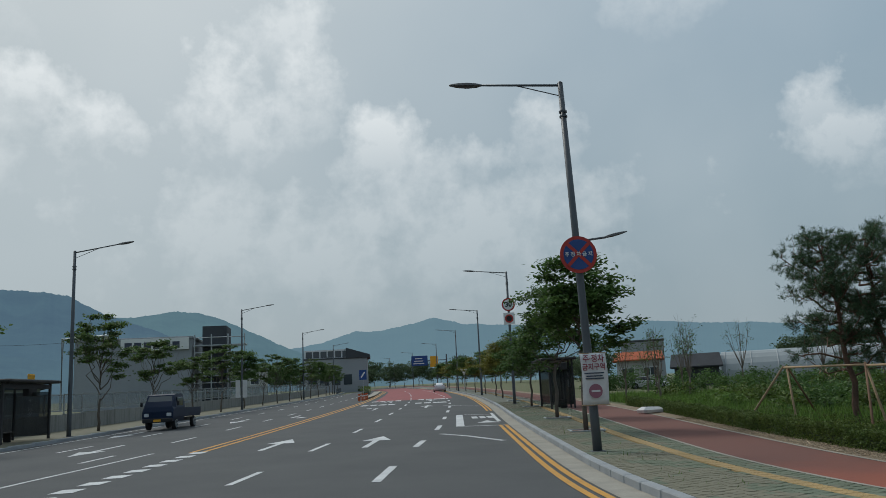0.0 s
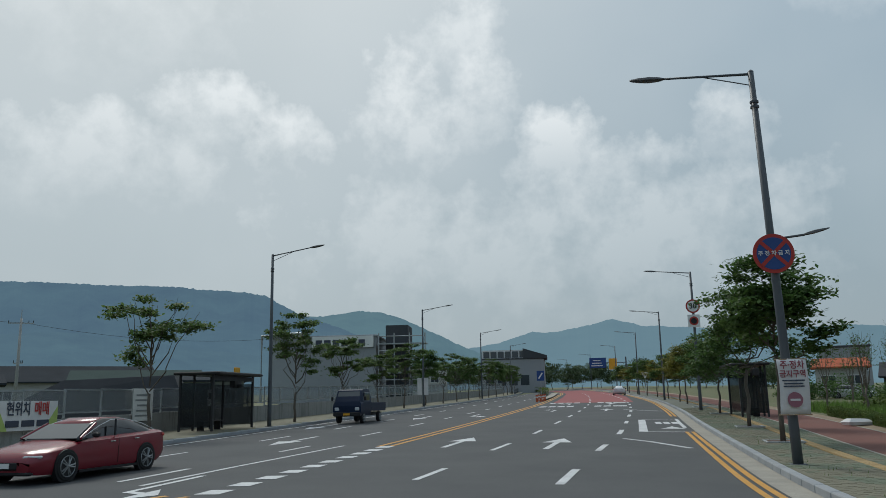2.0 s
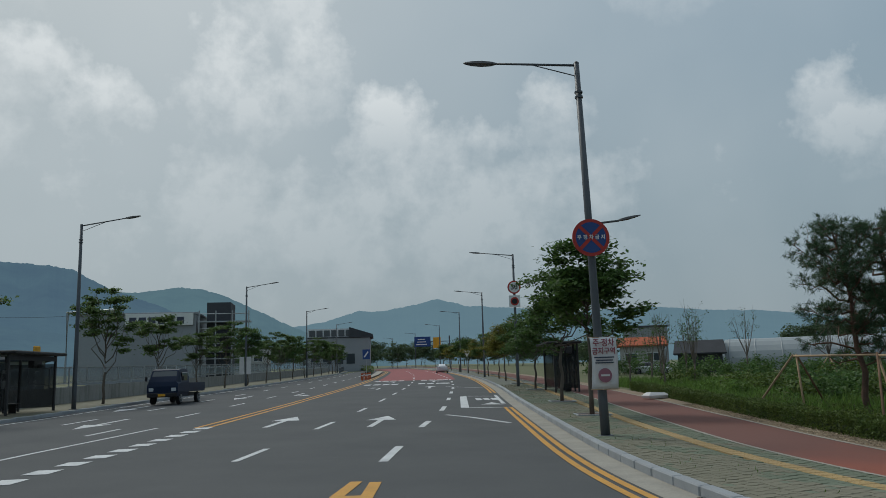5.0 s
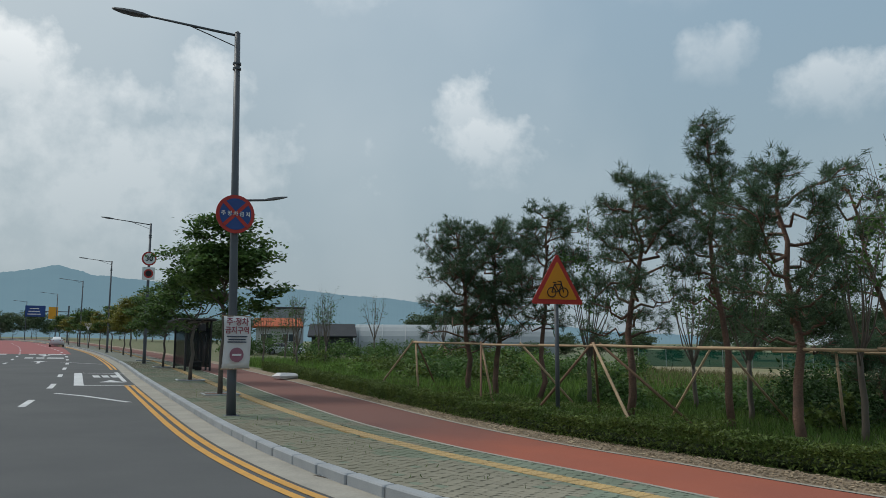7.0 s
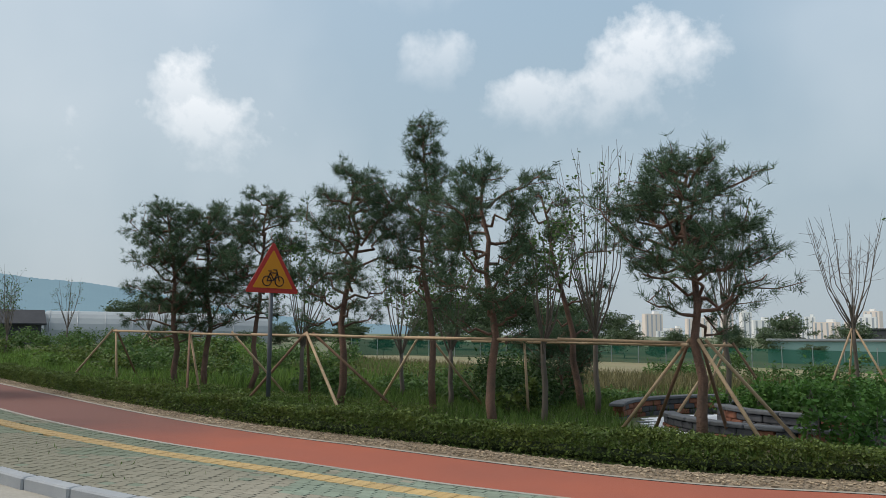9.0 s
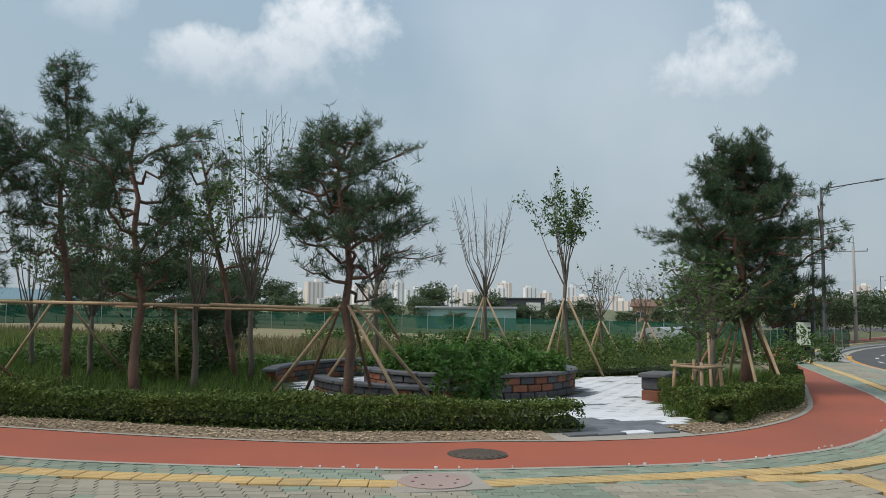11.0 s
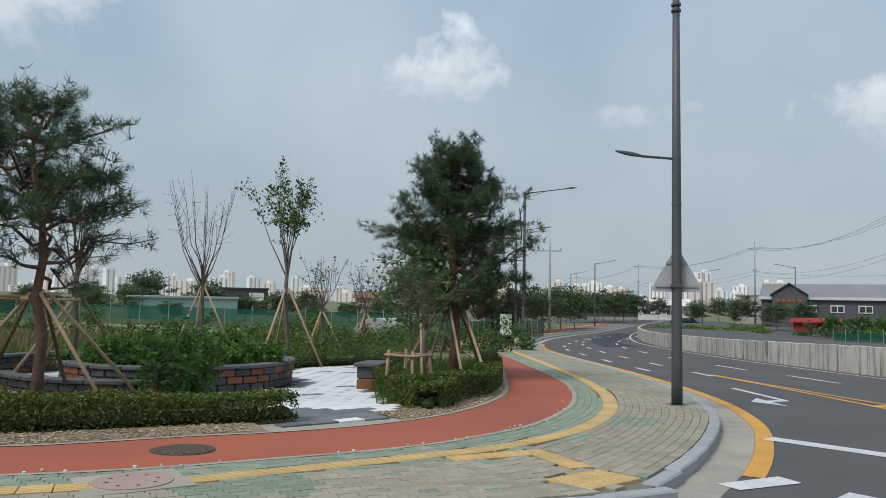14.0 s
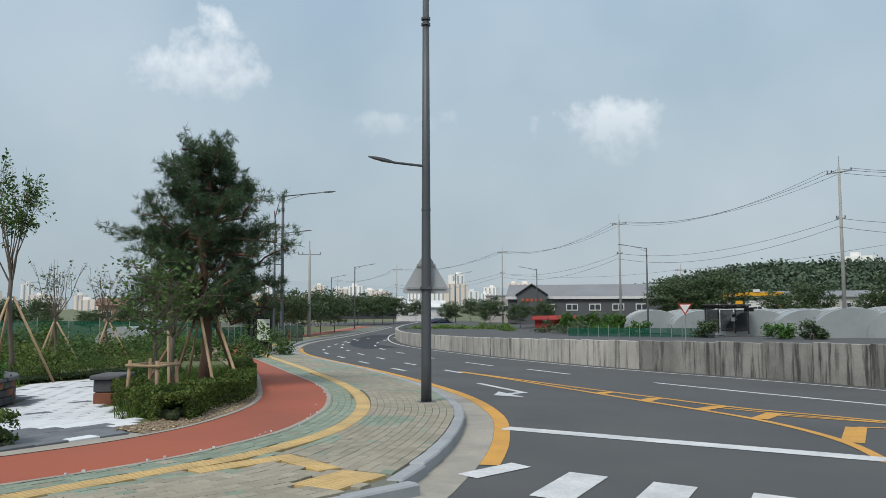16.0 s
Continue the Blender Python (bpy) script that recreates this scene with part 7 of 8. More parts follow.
part("warning_panel", Geo().box((1.6, -0.15, 5.9), (1.7, 0.08, 2.4), 0, 0.03), SIGN_YELLOW, gd, "yellow warning panel")
for i in range(3):
    part("text_bar", Geo().box((-1.8, -0.2, 5.6 + 0.55 * i), (2.4 - 0.4 * i, 0.02, 0.18)), TEXT_WHITE, gd)
ys = thing("yield_sign", "small triangular sign on a post by the kerb", "traffic sign", on(3.9, 112, 0.1), 0)
part("post", Geo().tube([(0, 0, 0), (0, 0, 2.6)], 0.04, 6), GALV, ys)
part("plate", Geo().prism([(-0.5, 3.2), (0, 2.35), (0.5, 3.2)], 0.03, Matrix.Translation((0, -0.05, 0))), SIGN_WHITE, ys)
ya = thing("arrow_sign", "blue arrow sign on the road median", "traffic sign", on(-9.0, 97.5, 0.1), 0)
part("post", Geo().tube([(0, 0, 0), (0, 0, 2.4)], 0.04, 6), GALV, ya)
part("plate", Geo().box((0, -0.05, 2.9), (0.9, 0.03, 1.2), 0, 0.02), SIGN_BLUE, ya)
part("arrow", Geo().box((0, -0.075, 2.9), (0.16, 0.01, 0.8), 0, 0, Matrix.Rotation(radians(35), 3, "Y")), SIGN_WHITE, ya)
rail = thing("guard_rail", "dark steel pedestrian railing along the far kerb", "railing")
for y in range(150, 200, 2):
    x = -18.9 - (y - 150) * 0.1
    part("rail_post", Geo().tube([on(x, y, 0.1), on(x, y, 1.15)], 0.05, 5), POLE, rail)
part("rail_bar", Geo().tube([on(-18.9 - (y - 150) * 0.1, y, 1.1) for y in range(150, 200, 4)], 0.05, 5).tube([on(-18.9 - (y - 150) * 0.1, y, 0.6) for y in range(150, 200, 4)], 0.04, 5), POLE, rail)
bag = thing("white_sack", "white plastic sack lying beside the path", "sack", on(9.75, 36.5, 0.2), 15)
part("body", loft([[(-0.5, -0.3, 0), (0.5, -0.3, 0), (0.5, 0.3, 0), (-0.5, 0.3, 0)], [(-0.55, -0.34, 0.12), (0.55, -0.34, 0.12), (0.55, 0.34, 0.12), (-0.55, 0.34, 0.12)], [(-0.35, -0.2, 0.26), (0.35, -0.2, 0.24), (0.35, 0.2, 0.24), (-0.35, 0.2, 0.26)]]), CLOTH_WHITE, bag)

pb = thing("pole_banner", "pair of white cloth strips tied to a lamp pole", "banner", on(-18.2, 74.35, 1.3), 5)
for x in (-0.32, 0.32):
    part("strip", Geo().box((x, 0, 0.75), (0.42, 0.02, 1.6), 0, 0.005), CLOTH_WHITE, pb)
part("rod", Geo().tube([(-0.55, 0.02, 1.56), (0.55, 0.02, 1.56)], 0.015, 5), GALV, pb)


# ---- across the second road, and the distance ----
VINYL = mat("vinyl_sheet", (0.31, 0.335, 0.34), (0.24, 0.265, 0.275), rough=0.35, big=0.4, fine=3, bump=0.1, speck=0.06)
NET_GREEN = clear_mat("green_net", (0.012, 0.085, 0.058), 0.75)
NET_GREEN.node_tree.nodes["Principled BSDF"].inputs["Roughness"].default_value = 0.95
NET_GREEN.node_tree.nodes["Principled BSDF"].inputs["Specular IOR Level"].default_value = 0.05
CONCRETE_POLE = mat("concrete_pole", (0.36, 0.355, 0.34), (0.28, 0.28, 0.27), fine=8)
CABLE = mat("black_cable", (0.03, 0.03, 0.032), bump=0.0)
YELLOW_STEEL = mat("yellow_crane_paint", (0.62, 0.33, 0.03), (0.5, 0.26, 0.03), bump=0.0)


def polar(az, dist):
    """A spot by its bearing from the corner, degrees to the left of the first road."""
    return -dist * math.sin(radians(az)), dist * math.cos(radians(az))


def tunnel(at, turn, length, w, h, label):
    t = thing("greenhouse", label, "greenhouse", at, turn, group="vinyl greenhouses")
    arc = [(-w / 2, 0)] + [(w / 2 * math.cos(a), 0.6 * h * 0.35 + h * 0.8 * math.sin(a)) for a in [math.pi - math.pi * i / 12 for i in range(13)]] + [(w / 2, 0)]
    part("cover", loft([[(x, y, z) for x, z in arc] for y in (0, length / 2, length)]), VINYL, t, "milky vinyl cover", smooth=False)
    for i in range(int(length / 3)):
        part("hoop", Geo().tube([(x * 1.01, i * 3 + 0.5, z * 1.01) for x, z in arc], 0.06, 4, False), GALV, t)
    part("door_frame", Geo().box((0, -0.05, 0.95), (1.6, 0.06, 1.9)), GALV, t)
    return t


wx, wy = polar(-118.1, 152)
wh = thing("warehouse", "dark grey clad warehouse with white-framed windows", "warehouse", on(wx, wy, 0.0), -118)
L, D, Hh, Rh = 27.5, 14, 4.6, 2.6
WALL_DK = mat("charcoal_cladding", (0.10, 0.105, 0.115), (0.085, 0.09, 0.10), big=0.2, fine=3, bump=0.05)
ROOF_GR = mat("grey_sheet_roof", (0.22, 0.23, 0.245), (0.18, 0.19, 0.2), big=0.2, fine=3)
part("wall", Geo().box((0, 0, Hh / 2), (L, D, Hh)), WALL_DK, wh)
part("roof", loft([[(-L / 2 - 0.4, -D / 2 - 0.4, Hh), (L / 2 + 0.4, -D / 2 - 0.4, Hh), (L / 2 + 0.4, D / 2 + 0.4, Hh), (-L / 2 - 0.4, D / 2 + 0.4, Hh)], [(-L / 2 - 0.4, -0.2, Hh + Rh), (L / 2 + 0.4, -0.2, Hh + Rh), (L / 2 + 0.4, 0.2, Hh + Rh), (-L / 2 - 0.4, 0.2, Hh + Rh)]]), ROOF_GR, wh)
part("fascia", Geo().box((0, D / 2 + 0.45, Hh + 0.02), (L + 0.8, 0.1, 0.5)).box((0, -D / 2 - 0.45, Hh + 0.02), (L + 0.8, 0.1, 0.5)), FRAME_WHITE, wh, "pale eaves strip")
for i in range(6):
    for s in (-1, 1):
        w1 = part("window", Geo().box((-10.3 + i * 4.1, s * (D / 2 + 0.04), 2.9), (2.1, 0.14, 1.25)), FRAME_WHITE, wh, "white-framed window")
        for k in (-0.48, 0.48):
            part("pane", Geo().box((-10.3 + i * 4.1 + k, s * (D / 2 + 0.1), 2.9), (0.8, 0.1, 0.9)), WINDOW, w1)
gx, gy = polar(-114.4, 146)
gab = thing("gable_house", "dark grey gabled building with orange lettering", "building", on(gx, gy, 0.0), -114)
part("wall", Geo().box((0, 0, 2.6), (5.2, 9, 5.2)), WALL_DK, gab)
part("roof", loft([[(-2.9, y, 5.1), (0, y, 7.0), (2.9, y, 5.1), (2.9, y, 5.3), (0, y, 7.25), (-2.9, y, 5.3)] for y in (-4.8, 4.8)]), PANEL_DARK, gab)
part("gable", Geo().prism([(-2.6, 5.2), (2.6, 5.2), (0, 6.9)], 9.0, Matrix.Translation((0, -4.5, 0))), WALL_DK, gab)
for s in (-1, 1):
    for i in range(5):
        part("letter_bar", Geo().box((-1.6 + i * 0.8, s * 4.55, 4.3), (0.5, 0.1, 0.5)), ORANGE, gab, "orange lettering block")
house("low_annex", on(*polar(-112.7, 165), 0), -112.7, 9, 8, 5.2, 0.4, WALL_PALE, PANEL_GREY, "low pale flat-roofed annex", 3, flat=True, category="building")

for i, (az, d, ln) in enumerate(((-122.5, 112, 20), (-124.8, 106, 20), (-127.2, 103, 20), (-129.6, 100, 18), (-131.8, 99, 18))):
    tunnel(on(*polar(az, d), 0), 60 + i * 2, ln, 6.5, 2.5, "long milky vinyl greenhouse on the far field")
for i, az in enumerate((-134.6, -137.2)):
    tunnel(on(*polar(az, 92), 0), 50, 16, 6.5, 2.6, "vinyl greenhouse with a dark net")
# white tunnel left of the pines
for az, d in ((-19.9, 106), (-19.2, 118)):
    tunnel(on(*polar(az, d), 0.2), -112, 26, 7.5, 3.9, "long white vinyl greenhouse beyond the weeds")
house("netted_shed", on(*polar(-18.2, 104), 0.1), -18, 5.2, 5, 2.3, 1.7, NET_BLACK, NET_BLACK, "small shed under black shade net", 0, category="shed")
tunnel(on(*polar(-88.2, 66), 0.1), 60, 5, 4, 1.5, "low milky vinyl tunnel behind the garden")

nets = thing("green_net_fence", "green net fence on thin steel posts round the field", "net fence")
for az0, az1, d0, d1, h in ((-40, -66, 90, 80, 1.8), (-66, -92, 80, 62, 1.9), (-92, -98, 62, 74, 1.5), (-117, -127, 84, 78, 0.9)):
    n = 14
    pts = [polar(az0 + (az1 - az0) * i / n, d0 + (d1 - d0) * i / n) for i in range(n + 1)]
    for a, b in zip(pts, pts[1:]):
        part("net", Geo().add([on(*a, 0.05), on(*b, 0.05), on(*b, h), on(*a, h)], [(0, 1, 2, 3)]), NET_GREEN, nets)
        part("net_post", Geo().tube([on(*a, 0), on(*a, h + 0.3)], 0.04, 5), GALV, nets)

crane = thing("gantry_crane", "yellow gantry crane in a builders yard", "gantry crane", on(*polar(-129.4, 205), 0.2), -129)
part("beam", Geo().box((0, 0, 5.2), (14, 0.9, 1.0), 0, 0.05), YELLOW_STEEL, crane)
for x in (-6.4, 6.4):
    part("leg", Geo().tube([(x, -1.2, 0), (x, 0, 4.8)], 0.35, 6).tube([(x, 1.2, 0), (x, 0, 4.8)], 0.35, 6), YELLOW_STEEL, crane)
part("trolley", Geo().box((1, 0, 6.0), (1.6, 1.2, 0.7), 0, 0.05), FRAME_WHITE, crane)
house("long_workshop", on(*polar(-134.5, 210), 0.2), -134.5, 34, 12, 4.2, 1.6, WALL_PALE, ROOF_GR, "long pale workshop with a grey roof", 8, category="building")
house("white_workshop", on(*polar(-128.8, 190), 0.1), -128.8, 12, 8, 3.4, 0.4, FRAME_WHITE, FRAME_WHITE, "low white flat-roofed site office", 2, flat=True, category="building")
house("black_box_house", on(*polar(-76.5, 150), 0.0), -76.5, 8.5, 7, 4.4, 0.4, PANEL_DARK, PANEL_DARK, "dark cube building beyond the field", 0, flat=True, category="building")
part("sign_panel", Geo().box((2.2, -3.6, 3.0), (2.6, 0.1, 1.6)), SIGN_WHITE, bpy.data.objects["black_box_house"], "pale sign panel")
house("tan_house", on(*polar(-85.4, 165), 0.0), -85.4, 6, 6, 3.6, 1.5, mat("tan_render", (0.40, 0.28, 0.19), (0.34, 0.24, 0.16)), mat("brown_tile_roof", (0.20, 0.125, 0.09), (0.15, 0.10, 0.075), fine=6), "tan house with a brown pitched roof", 2)
house("long_shed", on(*polar(-72.5, 98), 0.0), -72.5, 12, 6, 2.6, 0.3, mat("teal_sheet", (0.22, 0.36, 0.34), (0.18, 0.30, 0.29)), GALV, "long low teal sheet shed", 0, flat=True, category="shed")
house("white_shed", on(*polar(-106.8, 185), 0.0), -106.8, 8, 6, 3.2, 1.6, FRAME_WHITE, FRAME_WHITE, "small white gabled house", 1)
house("white_kiosk", on(*polar(-105.2, 190), 0.0), -105.2, 4, 4, 3.2, 0.3, FRAME_WHITE, GALV, "small white roadside kiosk", 1, flat=True, category="kiosk")
house("bridge_building", on(*polar(-101.0, 240), 0.0), -101.0, 30, 10, 5.6, 0.5, PANEL_DARK, mat("rust_fascia", (0.20, 0.10, 0.07)), "long dark building across the end of the road", 8, flat=True, category="building")
house("cream_building", on(*polar(-96.5, 260), 0.0), -96, 26, 10, 7.5, 0.5, mat("cream_render", (0.60, 0.56, 0.48)), FRAME_WHITE, "long cream flat-roofed building", 6, flat=True, category="building")

# utility poles and their wires
def utility_pole(at, h, turn, label="grey concrete utility pole with crossarms and insulators"):
    p = thing("utility_pole", label, "utility pole", at, turn, group="utility poles")
    part("mast", Geo().tube([(0, 0, 0), (0, 0, h)], [0.19, 0.11], 10), CONCRETE_POLE, p, smooth=True)
    part("tip", Geo().tube([(0, 0, h), (0, 0, h + 0.9)], 0.04, 5), GALV, p)
    for z, w in ((h - 0.5, 2.4), (h - 4.6, 0.9)):
        part("crossarm", Geo().box((0, 0, z), (w, 0.1, 0.1)), GALV, p)
        for x in (-w / 2 + 0.05, 0.3 * w, w / 2 - 0.05):
            part("insulator", Geo().tube([(x, 0, z + 0.05), (x, 0, z + 0.28)], [0.05, 0.03], 6), TRIM, p)
    return p


POLES = [(polar(-135.0, 77), 15.0), (polar(-120.7, 112), 15.0), (polar(-112.3, 158), 14.5), (polar(-104.6, 215), 14.0), (polar(-100.3, 300), 14.0)]
for (x, y), h in POLES:
    utility_pole(on(x, y, 0), h, math.degrees(math.atan2(y, x)) + 55)
utility_pole(on(*polar(-124.8, 165), 0), 10.5, 20)
utility_pole(on(*polar(-98.4, 84), 0), 9.3, 80)
utility_pole(on(*polar(-128.0, 185), 0), 8.0, 20)
utility_pole(on(*polar(-153, 72), 0), 15.0, 20)
utility_pole(on(*polar(40.5, 92), 0), 10, 30, "grey utility pole with a crossarm behind the sheds")
utility_pole(on(*polar(46.0, 80), 0), 11, 30, "grey utility pole with a crossarm behind the sheds")
wires = thing("power_lines", "black power lines sagging between the poles", "cables")


def wire(a, b, sag, r=0.016):
    a, b = Vector(a), Vector(b)
    pts = [a + (b - a) * t - Vector((0, 0, sag * 4 * t * (1 - t))) for t in [i / 14 for i in range(15)]]
    part("wire", Geo().tube(pts, r, 4, False), CABLE, wires)


line_poles = [(polar(-153, 72), 15.0)] + POLES
for (p, h), (q, k) in zip(line_poles, line_poles[1:]):
    for off, dz, sag in ((-1.1, -0.2, 1.6), (0, -0.2, 1.7), (1.1, -0.3, 1.9), (0, -4.6, 1.4), (0.3, -5.3, 1.6)):
        wire(on(p[0] + off * 0.5, p[1] + off * 0.8, h + dz), on(q[0] + off * 0.5, q[1] + off * 0.8, k + dz), sag)
a, b = polar(-124.8, 165), polar(-153, 72)
wire(on(*a, 10.2), on(*b, 10.5), 1.2)
wire(on(*polar(-112.3, 158), 9.6), on(*a, 10.2), 1.0)
wire(on(*polar(40.5, 92), 9.6), on(*polar(46, 80), 10.6), 0.6)
wire(on(*polar(40.5, 92), 9.6), on(*polar(25, 105), 8.6), 0.9)

street_lamp(75.3, -48.1, 58, POLE_LABEL + " on upper road", lower=False, pitch=0.42)
street_lamp(122.3, -56.5, 65, POLE_LABEL + " on upper road", lower=False, pitch=0.42)
for az, d in ((-101.6, 120), (-108.9, 150), (-99.9, 160)):
    street_lamp(*polar(az, d), 250, POLE_LABEL + " far along the road", lower=False, pitch=0.4)
yb = thing("give_way_sign", "white and red triangular give-way sign on a post", "traffic sign", on(*polar(-125.1, 66), 0.2), -125)
part("post", Geo().tube([(0, 0, 0), (0, 0, 2.4)], 0.045, 6), GALV, yb)
for nm, k, y, m in (("rim", 0.55, -0.06, SIGN_RED), ("face", 0.4, -0.075, SIGN_WHITE)):
    for s in (-1, 1):
        part(nm, Geo().prism([(-k, 2.62 + k * 0.55), (0, 2.62 - k * 1.15), (k, 2.62 + k * 0.55)], 0.02, Matrix.Translation((0, y * s, 0))), m, yb)
hyd = thing("fire_hydrant", "red fire hydrant at the pavement edge", "hydrant", on(72.5, -9.0, 0.12), 0)
part("barrel", Geo().tube([(0, 0, 0), (0, 0, 0.7), (0, 0, 0.95), (0, 0, 1.05)], [0.16, 0.15, 0.14, 0.05], 12), SIGN_RED, hyd)
part("nozzle", Geo().tube([(-0.25, 0, 0.7), (0.25, 0, 0.7)], 0.07, 8), SIGN_RED, hyd)
RED_SHEET = mat("red_canopy_sheet", (0.30, 0.035, 0.03), (0.22, 0.03, 0.028), bump=0.05)
for az1, d1, w1 in ((-115.3, 118, 3.4), (-116.6, 120, 4.2)):
    house("red_canopy_stall", on(*polar(az1, d1), 0.0), az1, w1 * 0.8, 3.0, 1.2, 0.6, RED_SHEET, RED_SHEET, "low stall under a bright red canopy", 0, category="stall")
hz = thing("striped_bollard", "yellow and black striped guard at the pole foot", "bollard", on(*polar(-120.9, 109), 0.2), 0)
for i in range(5):
    part("stripe", Geo().box((0, 0, 0.2 + i * 0.3), (0.5, 0.5, 0.29)), SIGN_YELLOW if i % 2 else SIGN_BLACK, hz)

# trees along the second road
far_tree = broadleaf("field_tree", 5.6, 1.2, 6.2, 95, 4200, 0.3, FAR_LEAF, label="broad round tree beyond the field", at=polar(-70.0, 105), flat=0.3, vase=0.5, limbs=18, group="trees beyond the field")
for i, (az, d, s) in enumerate(((-96.8, 84, 0.9), (-98.0, 90, 0.85), (-99.2, 97, 1.0), (-100.2, 104, 0.95), (-95.6, 92, 0.8), (-103.0, 150, 1.0), (-104.4, 160, 1.0), (-106.0, 175, 0.9), (-108.5, 130, 0.75), (-111.4, 120, 0.85), (-113.6, 118, 0.7), (-115.3, 128, 0.75), (-110.0, 170, 0.9), (-102.2, 170, 1.0), (-99.0, 140, 1.0), (-96.8, 150, 0.9), (-94.0, 110, 0.8), (-91.0, 95, 0.8))):
    copy_thing(far_tree, pose(*on(*polar(az, d), -0.1), 0, 0, 40 * i) @ Matrix.Diagonal((s * 0.95, s * 0.95, s * 0.98, 1)))
for i in range(26):
    s = 0.42 + 0.09 * ((i * 5) % 4)
    copy_thing(far_tree, pose(*on(*polar(-32.5 - 2.45 * i, 92 + 5 * ((i * 7) % 4)), -0.1), 0, 0, 37 * i) @ Matrix.Diagonal((s * 1.25, s * 1.25, s, 1)))
for i, (az, d, s) in enumerate(((-74.0, 104, 0.95), (-66.5, 120, 0.8), (-81, 112, 0.7), (-63, 125, 0.75), (-59, 130, 1.15), (-56.5, 132, 1.45), (-54.5, 134, 1.6), (-53, 136, 1.6), (-51.3, 134, 1.7), (-49.4, 136, 1.7), (-47.4, 133, 1.6), (-45.6, 138, 1.5), (-24.6, 140, 1.35), (-26.2, 138, 1.4), (-28.2, 138, 1.2), (-30, 140, 1.2), (-33, 142, 1.1), (-50, 140, 0.9), (-125.2, 128, 1.45), (-127.2, 130, 1.5), (-123.8, 135, 1.2), (-100.4, 150, 1.0), (-101.8, 155, 1.1), (-103.6, 160, 1.0), (-133.0, 120, 1.2), (-131.0, 128, 0.9), (-139, 110, 1.3), (-137, 112, 1.0),
                                (-45, 150, 0.9), (-40, 150, 0.8), (-35, 150, 0.8), (-31, 155, 0.8), (-11.5, 90, 0.8), (-9.5, 110, 0.9), (7, 230, 1.3), (3, 235, 1.2), (-2, 240, 1.3), (-6, 230, 1.3), (11, 220, 1.1), (-10, 210, 1.2), (14.5, 150, 0.8), (1, 260, 1.3), (5, 265, 1.3), (-4, 270, 1.3), (9, 250, 1.3), *((16 - 1.05 * q, 245 + 13 * ((q * 5) % 4), 1.1 + 0.2 * (q % 3)) for q in range(27)))):
    copy_thing(far_tree, pose(*on(*polar(az, d), -0.1), 0, 0, 50 * i) @ Matrix.Diagonal((s, s, s * (0.9 + 0.1 * (i % 3)), 1)))
for i, (az, d, w) in enumerate(((-106.5, 92, 2.4), (-108, 94, 2.4), (-109.5, 92, 2.4), (-111, 90, 2.4), (-112.5, 88, 2.2))):
    shrub("verge_shrub", polar(az, d), w * 1.4, w, 0.9, 1000, 0.22, WEED, "rough green verge behind the wall", 220 + i, 0.5, group="verge shrubs behind the wall")
for i, (az, d, w) in enumerate(((-117.5, 92, 3.2), (-119.5, 92, 3.2), (-116, 98, 2.6), (-122, 86, 1.6), (-126.5, 78, 1.8), (-131, 74, 2.0), (-133, 72, 1.6), (-94.5, 70, 2.5), (-92, 66, 2.4), (-89, 60, 2.0))):
    shrub("crop_bush", polar(az, d), w, w, 1.5, 900, 0.28, LEAF_SHRUB if i % 2 else FAR_LEAF, "dense green crop bushes in the far field", 240 + i, 0.1, group="crop bushes on the far field")

for i in range(15):
    a1 = -62 - 2.4 * i
    shrub("fence_shrub", polar(a1, 46 - 0.7 * i + 4 * (i % 3)), 2.0, 2.0, 1.3 + 0.3 * (i % 3), 1000, 0.2, LEAF_DARK, "dark green shrub along the net fence", 520 + i, 0.05, group="shrubs along the net fence")

for i in range(10):
    shrub("maize_row", polar(-116.6 - 0.45 * i, 103 - 0.5 * i), 1.5, 1.5, 2.3, 900, 0.3, LEAF_SHRUB if i % 2 else LEAF_DARK, "tall dark green maize before the warehouse", 560 + i, 0.05, group="maize before the warehouse", category="maize")

# wooded knoll
rngk = np.random.default_rng(77)
n = 9000
az = rngk.uniform(-152, -119.0, n)
dd = rngk.uniform(300, 430, n)
top = np.interp(az, [-152, -142, -137, -130, -125, -121, -118.5, -117], [15, 18, 19.5, 19.5, 14.5, 8, 2, 0]) * np.interp(dd, [300, 370, 430], [0.2, 1.0, 0.8])
clump = np.stack([-dd * np.sin(np.radians(az)), dd * np.cos(np.radians(az)), top + rngk.normal(size=n) * 0.8], 1)
# leaf colours lightened, with some distance haze put into them
WOOD_LEAF = leaf_mat("knoll_leaves", (0.09, 0.13, 0.08), (0.065, 0.10, 0.065), 0.2, 0.45)
knoll = thing("wooded_knoll", "dark green wooded knoll behind the fields", "wooded hill", kind="stuff")
pts = np.repeat(clump, 9, 0) + rngk.normal(size=(9 * n, 3)) * np.array([1.5, 1.5, 1.1])
tagged(part("tree_crowns", leaves("tree_crowns", pts, 1.5, WOOD_LEAF, rngk, 0.2, 0.8), WOOD_LEAF, knoll), kind="stuff")
core = Geo()
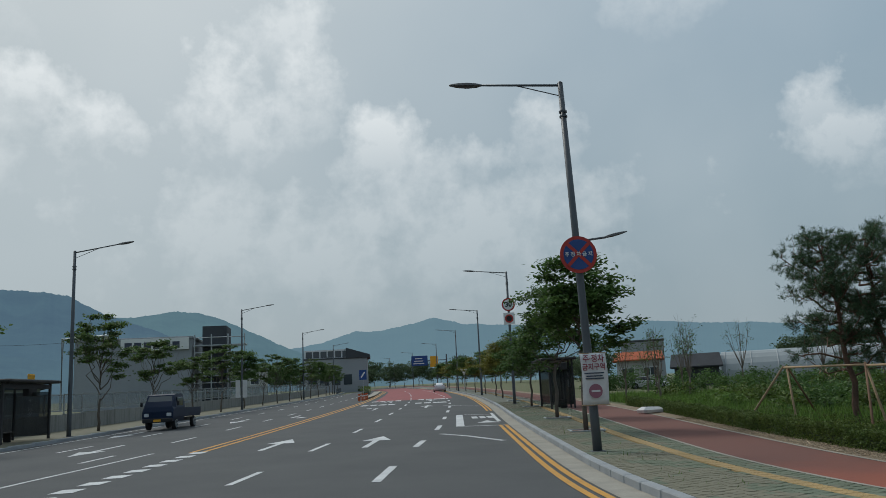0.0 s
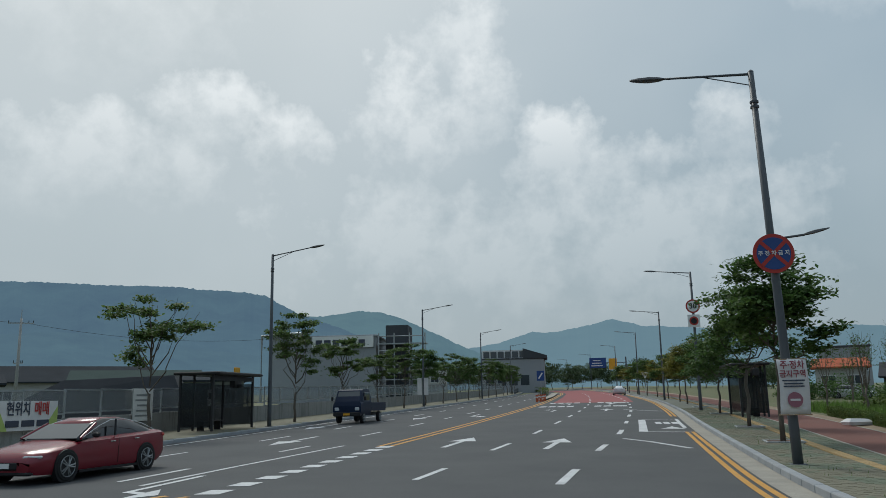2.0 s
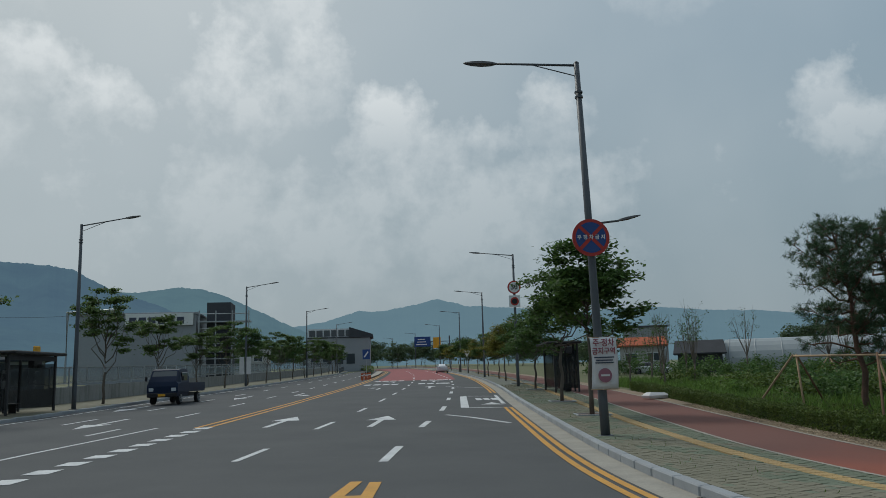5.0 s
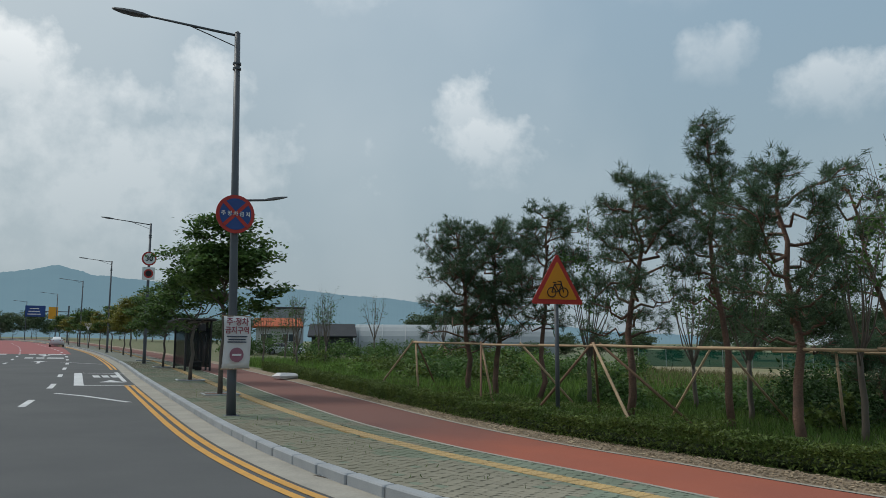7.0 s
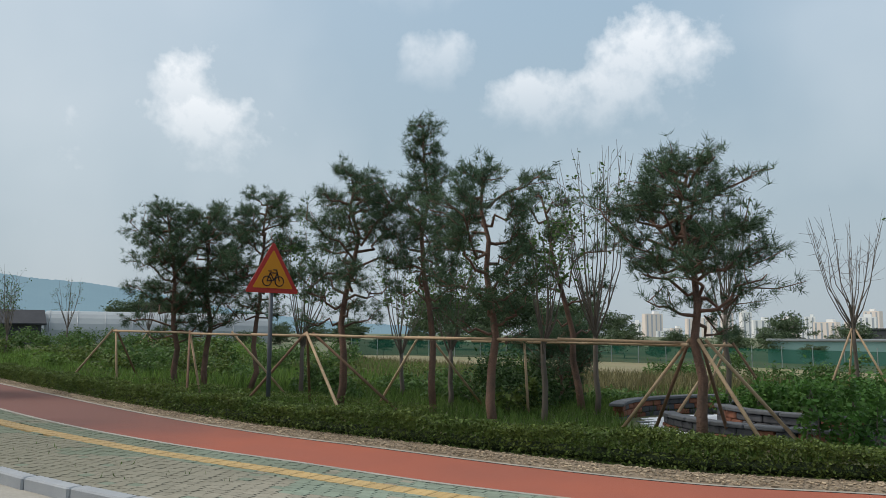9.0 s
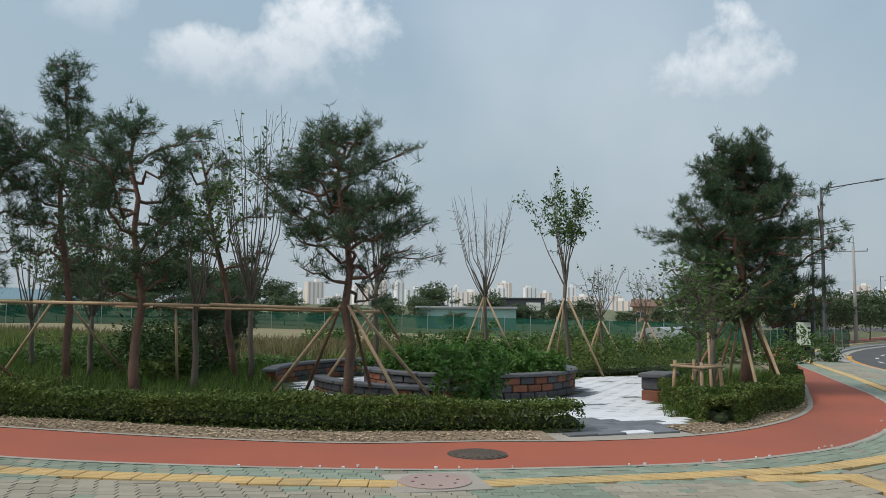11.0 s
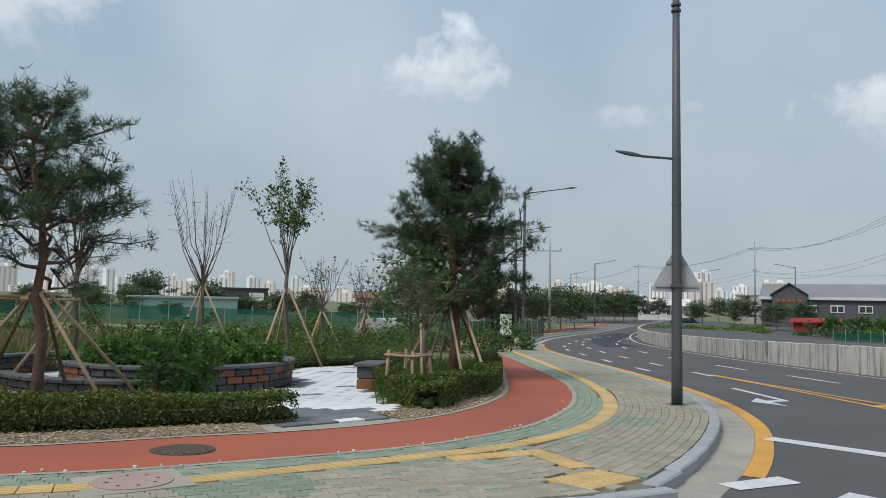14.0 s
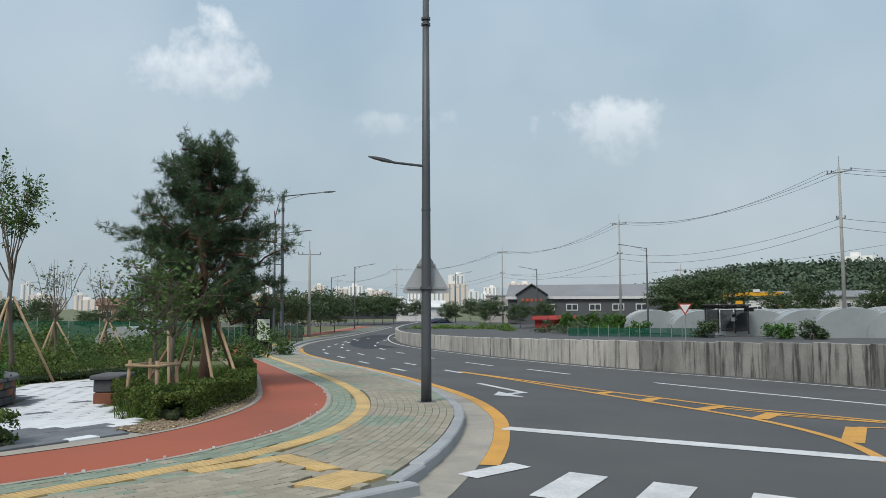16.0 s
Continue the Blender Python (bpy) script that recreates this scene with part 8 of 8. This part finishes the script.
for i in range(36):
    a0 = -152 + i
    h0, h1 = (float(np.interp(q, [-152, -142, -137, -130, -125, -121, -118.5, -117], [15, 18, 19.5, 19.5, 14.5, 8, 2, 0])) for q in (a0, a0 + 1))
    for d0, d1, k0, k1 in ((290, 370, 0.0, 0.93), (370, 450, 0.93, 0.5)):
        core.add([(*polar(a0, d0), h0 * k0 - 1), (*polar(a0 + 1, d0), h1 * k0 - 1), (*polar(a0 + 1, d1), h1 * k1 - 1), (*polar(a0, d1), h0 * k1 - 1)], [(0, 1, 2, 3)])
part("slope", core, mat("wooded_slope", (0.035, 0.05, 0.028), fine=1), knoll)

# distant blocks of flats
# pale emission on walls and windows stands in for haze before them
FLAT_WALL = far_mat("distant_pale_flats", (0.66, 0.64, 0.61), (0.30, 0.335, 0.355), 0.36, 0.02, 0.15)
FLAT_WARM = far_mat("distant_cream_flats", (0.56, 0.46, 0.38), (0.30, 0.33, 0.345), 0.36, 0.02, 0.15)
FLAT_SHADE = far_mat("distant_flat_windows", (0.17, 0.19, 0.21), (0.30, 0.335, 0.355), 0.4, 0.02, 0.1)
fr = random.Random(9)


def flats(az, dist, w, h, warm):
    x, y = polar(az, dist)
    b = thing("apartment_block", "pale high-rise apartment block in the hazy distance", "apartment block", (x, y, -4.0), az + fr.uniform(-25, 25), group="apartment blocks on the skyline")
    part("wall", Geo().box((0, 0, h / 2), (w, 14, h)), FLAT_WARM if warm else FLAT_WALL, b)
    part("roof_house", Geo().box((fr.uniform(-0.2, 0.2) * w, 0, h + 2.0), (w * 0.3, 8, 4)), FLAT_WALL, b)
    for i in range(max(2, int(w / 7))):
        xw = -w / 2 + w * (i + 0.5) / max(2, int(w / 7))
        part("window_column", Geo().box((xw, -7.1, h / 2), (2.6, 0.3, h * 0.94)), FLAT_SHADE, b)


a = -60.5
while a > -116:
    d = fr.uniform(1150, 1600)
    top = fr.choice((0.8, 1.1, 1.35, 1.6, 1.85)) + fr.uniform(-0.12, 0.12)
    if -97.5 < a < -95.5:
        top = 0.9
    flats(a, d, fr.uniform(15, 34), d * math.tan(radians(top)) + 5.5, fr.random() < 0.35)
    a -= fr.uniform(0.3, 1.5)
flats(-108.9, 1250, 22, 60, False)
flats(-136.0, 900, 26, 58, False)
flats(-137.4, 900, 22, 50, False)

# hills
def ridge(name, profile, dist, material, label, rough, seed, seg=0.09):
    """A wooded ridge: bearing and skyline height in degrees, falling away to its foot."""
    g = Geo()
    azs = [q[0] for q in profile]
    els = [q[1] for q in profile]
    a = min(azs)
    cols = []
    while a <= max(azs):
        e = float(np.interp(a, azs, els)) if azs[0] < azs[-1] else float(np.interp(a, azs[::-1], els[::-1]))
        e += rough * (noise.noise((a * 1.1, seed, 0)) + 0.6 * noise.noise((a * 4.3, seed, 3.0)) + 0.35 * noise.noise((a * 13.0, seed, 7.0)) + 0.35 * noise.noise((a * 37.0, seed, 9.0)))
        col = []
        for k in range(9):
            t = k / 8
            dd = dist * (0.62 + 0.38 * t)
            z = (dist * math.tan(radians(max(e, 0.05))) + 1.87) * (t ** 1.25) * (1 + 0.10 * noise.noise((a * 0.7, t * 5, seed))) if k < 8 else dist * math.tan(radians(max(e, 0.05))) + 1.87
            col.append((*polar(a, dd), z - (6 if k == 0 else 0)))
        cols.append(col)
        a += seg
    for c in cols:
        g.v += c
    for i in range(len(cols) - 1):
        for k in range(8):
            g.f.append((i * 9 + k, i * 9 + k + 1, i * 9 + 10 + k, i * 9 + 9 + k))
    return setting(name, g, material, label, "hill", smooth=True)


# bluish emission in each hill material paints the aerial haze
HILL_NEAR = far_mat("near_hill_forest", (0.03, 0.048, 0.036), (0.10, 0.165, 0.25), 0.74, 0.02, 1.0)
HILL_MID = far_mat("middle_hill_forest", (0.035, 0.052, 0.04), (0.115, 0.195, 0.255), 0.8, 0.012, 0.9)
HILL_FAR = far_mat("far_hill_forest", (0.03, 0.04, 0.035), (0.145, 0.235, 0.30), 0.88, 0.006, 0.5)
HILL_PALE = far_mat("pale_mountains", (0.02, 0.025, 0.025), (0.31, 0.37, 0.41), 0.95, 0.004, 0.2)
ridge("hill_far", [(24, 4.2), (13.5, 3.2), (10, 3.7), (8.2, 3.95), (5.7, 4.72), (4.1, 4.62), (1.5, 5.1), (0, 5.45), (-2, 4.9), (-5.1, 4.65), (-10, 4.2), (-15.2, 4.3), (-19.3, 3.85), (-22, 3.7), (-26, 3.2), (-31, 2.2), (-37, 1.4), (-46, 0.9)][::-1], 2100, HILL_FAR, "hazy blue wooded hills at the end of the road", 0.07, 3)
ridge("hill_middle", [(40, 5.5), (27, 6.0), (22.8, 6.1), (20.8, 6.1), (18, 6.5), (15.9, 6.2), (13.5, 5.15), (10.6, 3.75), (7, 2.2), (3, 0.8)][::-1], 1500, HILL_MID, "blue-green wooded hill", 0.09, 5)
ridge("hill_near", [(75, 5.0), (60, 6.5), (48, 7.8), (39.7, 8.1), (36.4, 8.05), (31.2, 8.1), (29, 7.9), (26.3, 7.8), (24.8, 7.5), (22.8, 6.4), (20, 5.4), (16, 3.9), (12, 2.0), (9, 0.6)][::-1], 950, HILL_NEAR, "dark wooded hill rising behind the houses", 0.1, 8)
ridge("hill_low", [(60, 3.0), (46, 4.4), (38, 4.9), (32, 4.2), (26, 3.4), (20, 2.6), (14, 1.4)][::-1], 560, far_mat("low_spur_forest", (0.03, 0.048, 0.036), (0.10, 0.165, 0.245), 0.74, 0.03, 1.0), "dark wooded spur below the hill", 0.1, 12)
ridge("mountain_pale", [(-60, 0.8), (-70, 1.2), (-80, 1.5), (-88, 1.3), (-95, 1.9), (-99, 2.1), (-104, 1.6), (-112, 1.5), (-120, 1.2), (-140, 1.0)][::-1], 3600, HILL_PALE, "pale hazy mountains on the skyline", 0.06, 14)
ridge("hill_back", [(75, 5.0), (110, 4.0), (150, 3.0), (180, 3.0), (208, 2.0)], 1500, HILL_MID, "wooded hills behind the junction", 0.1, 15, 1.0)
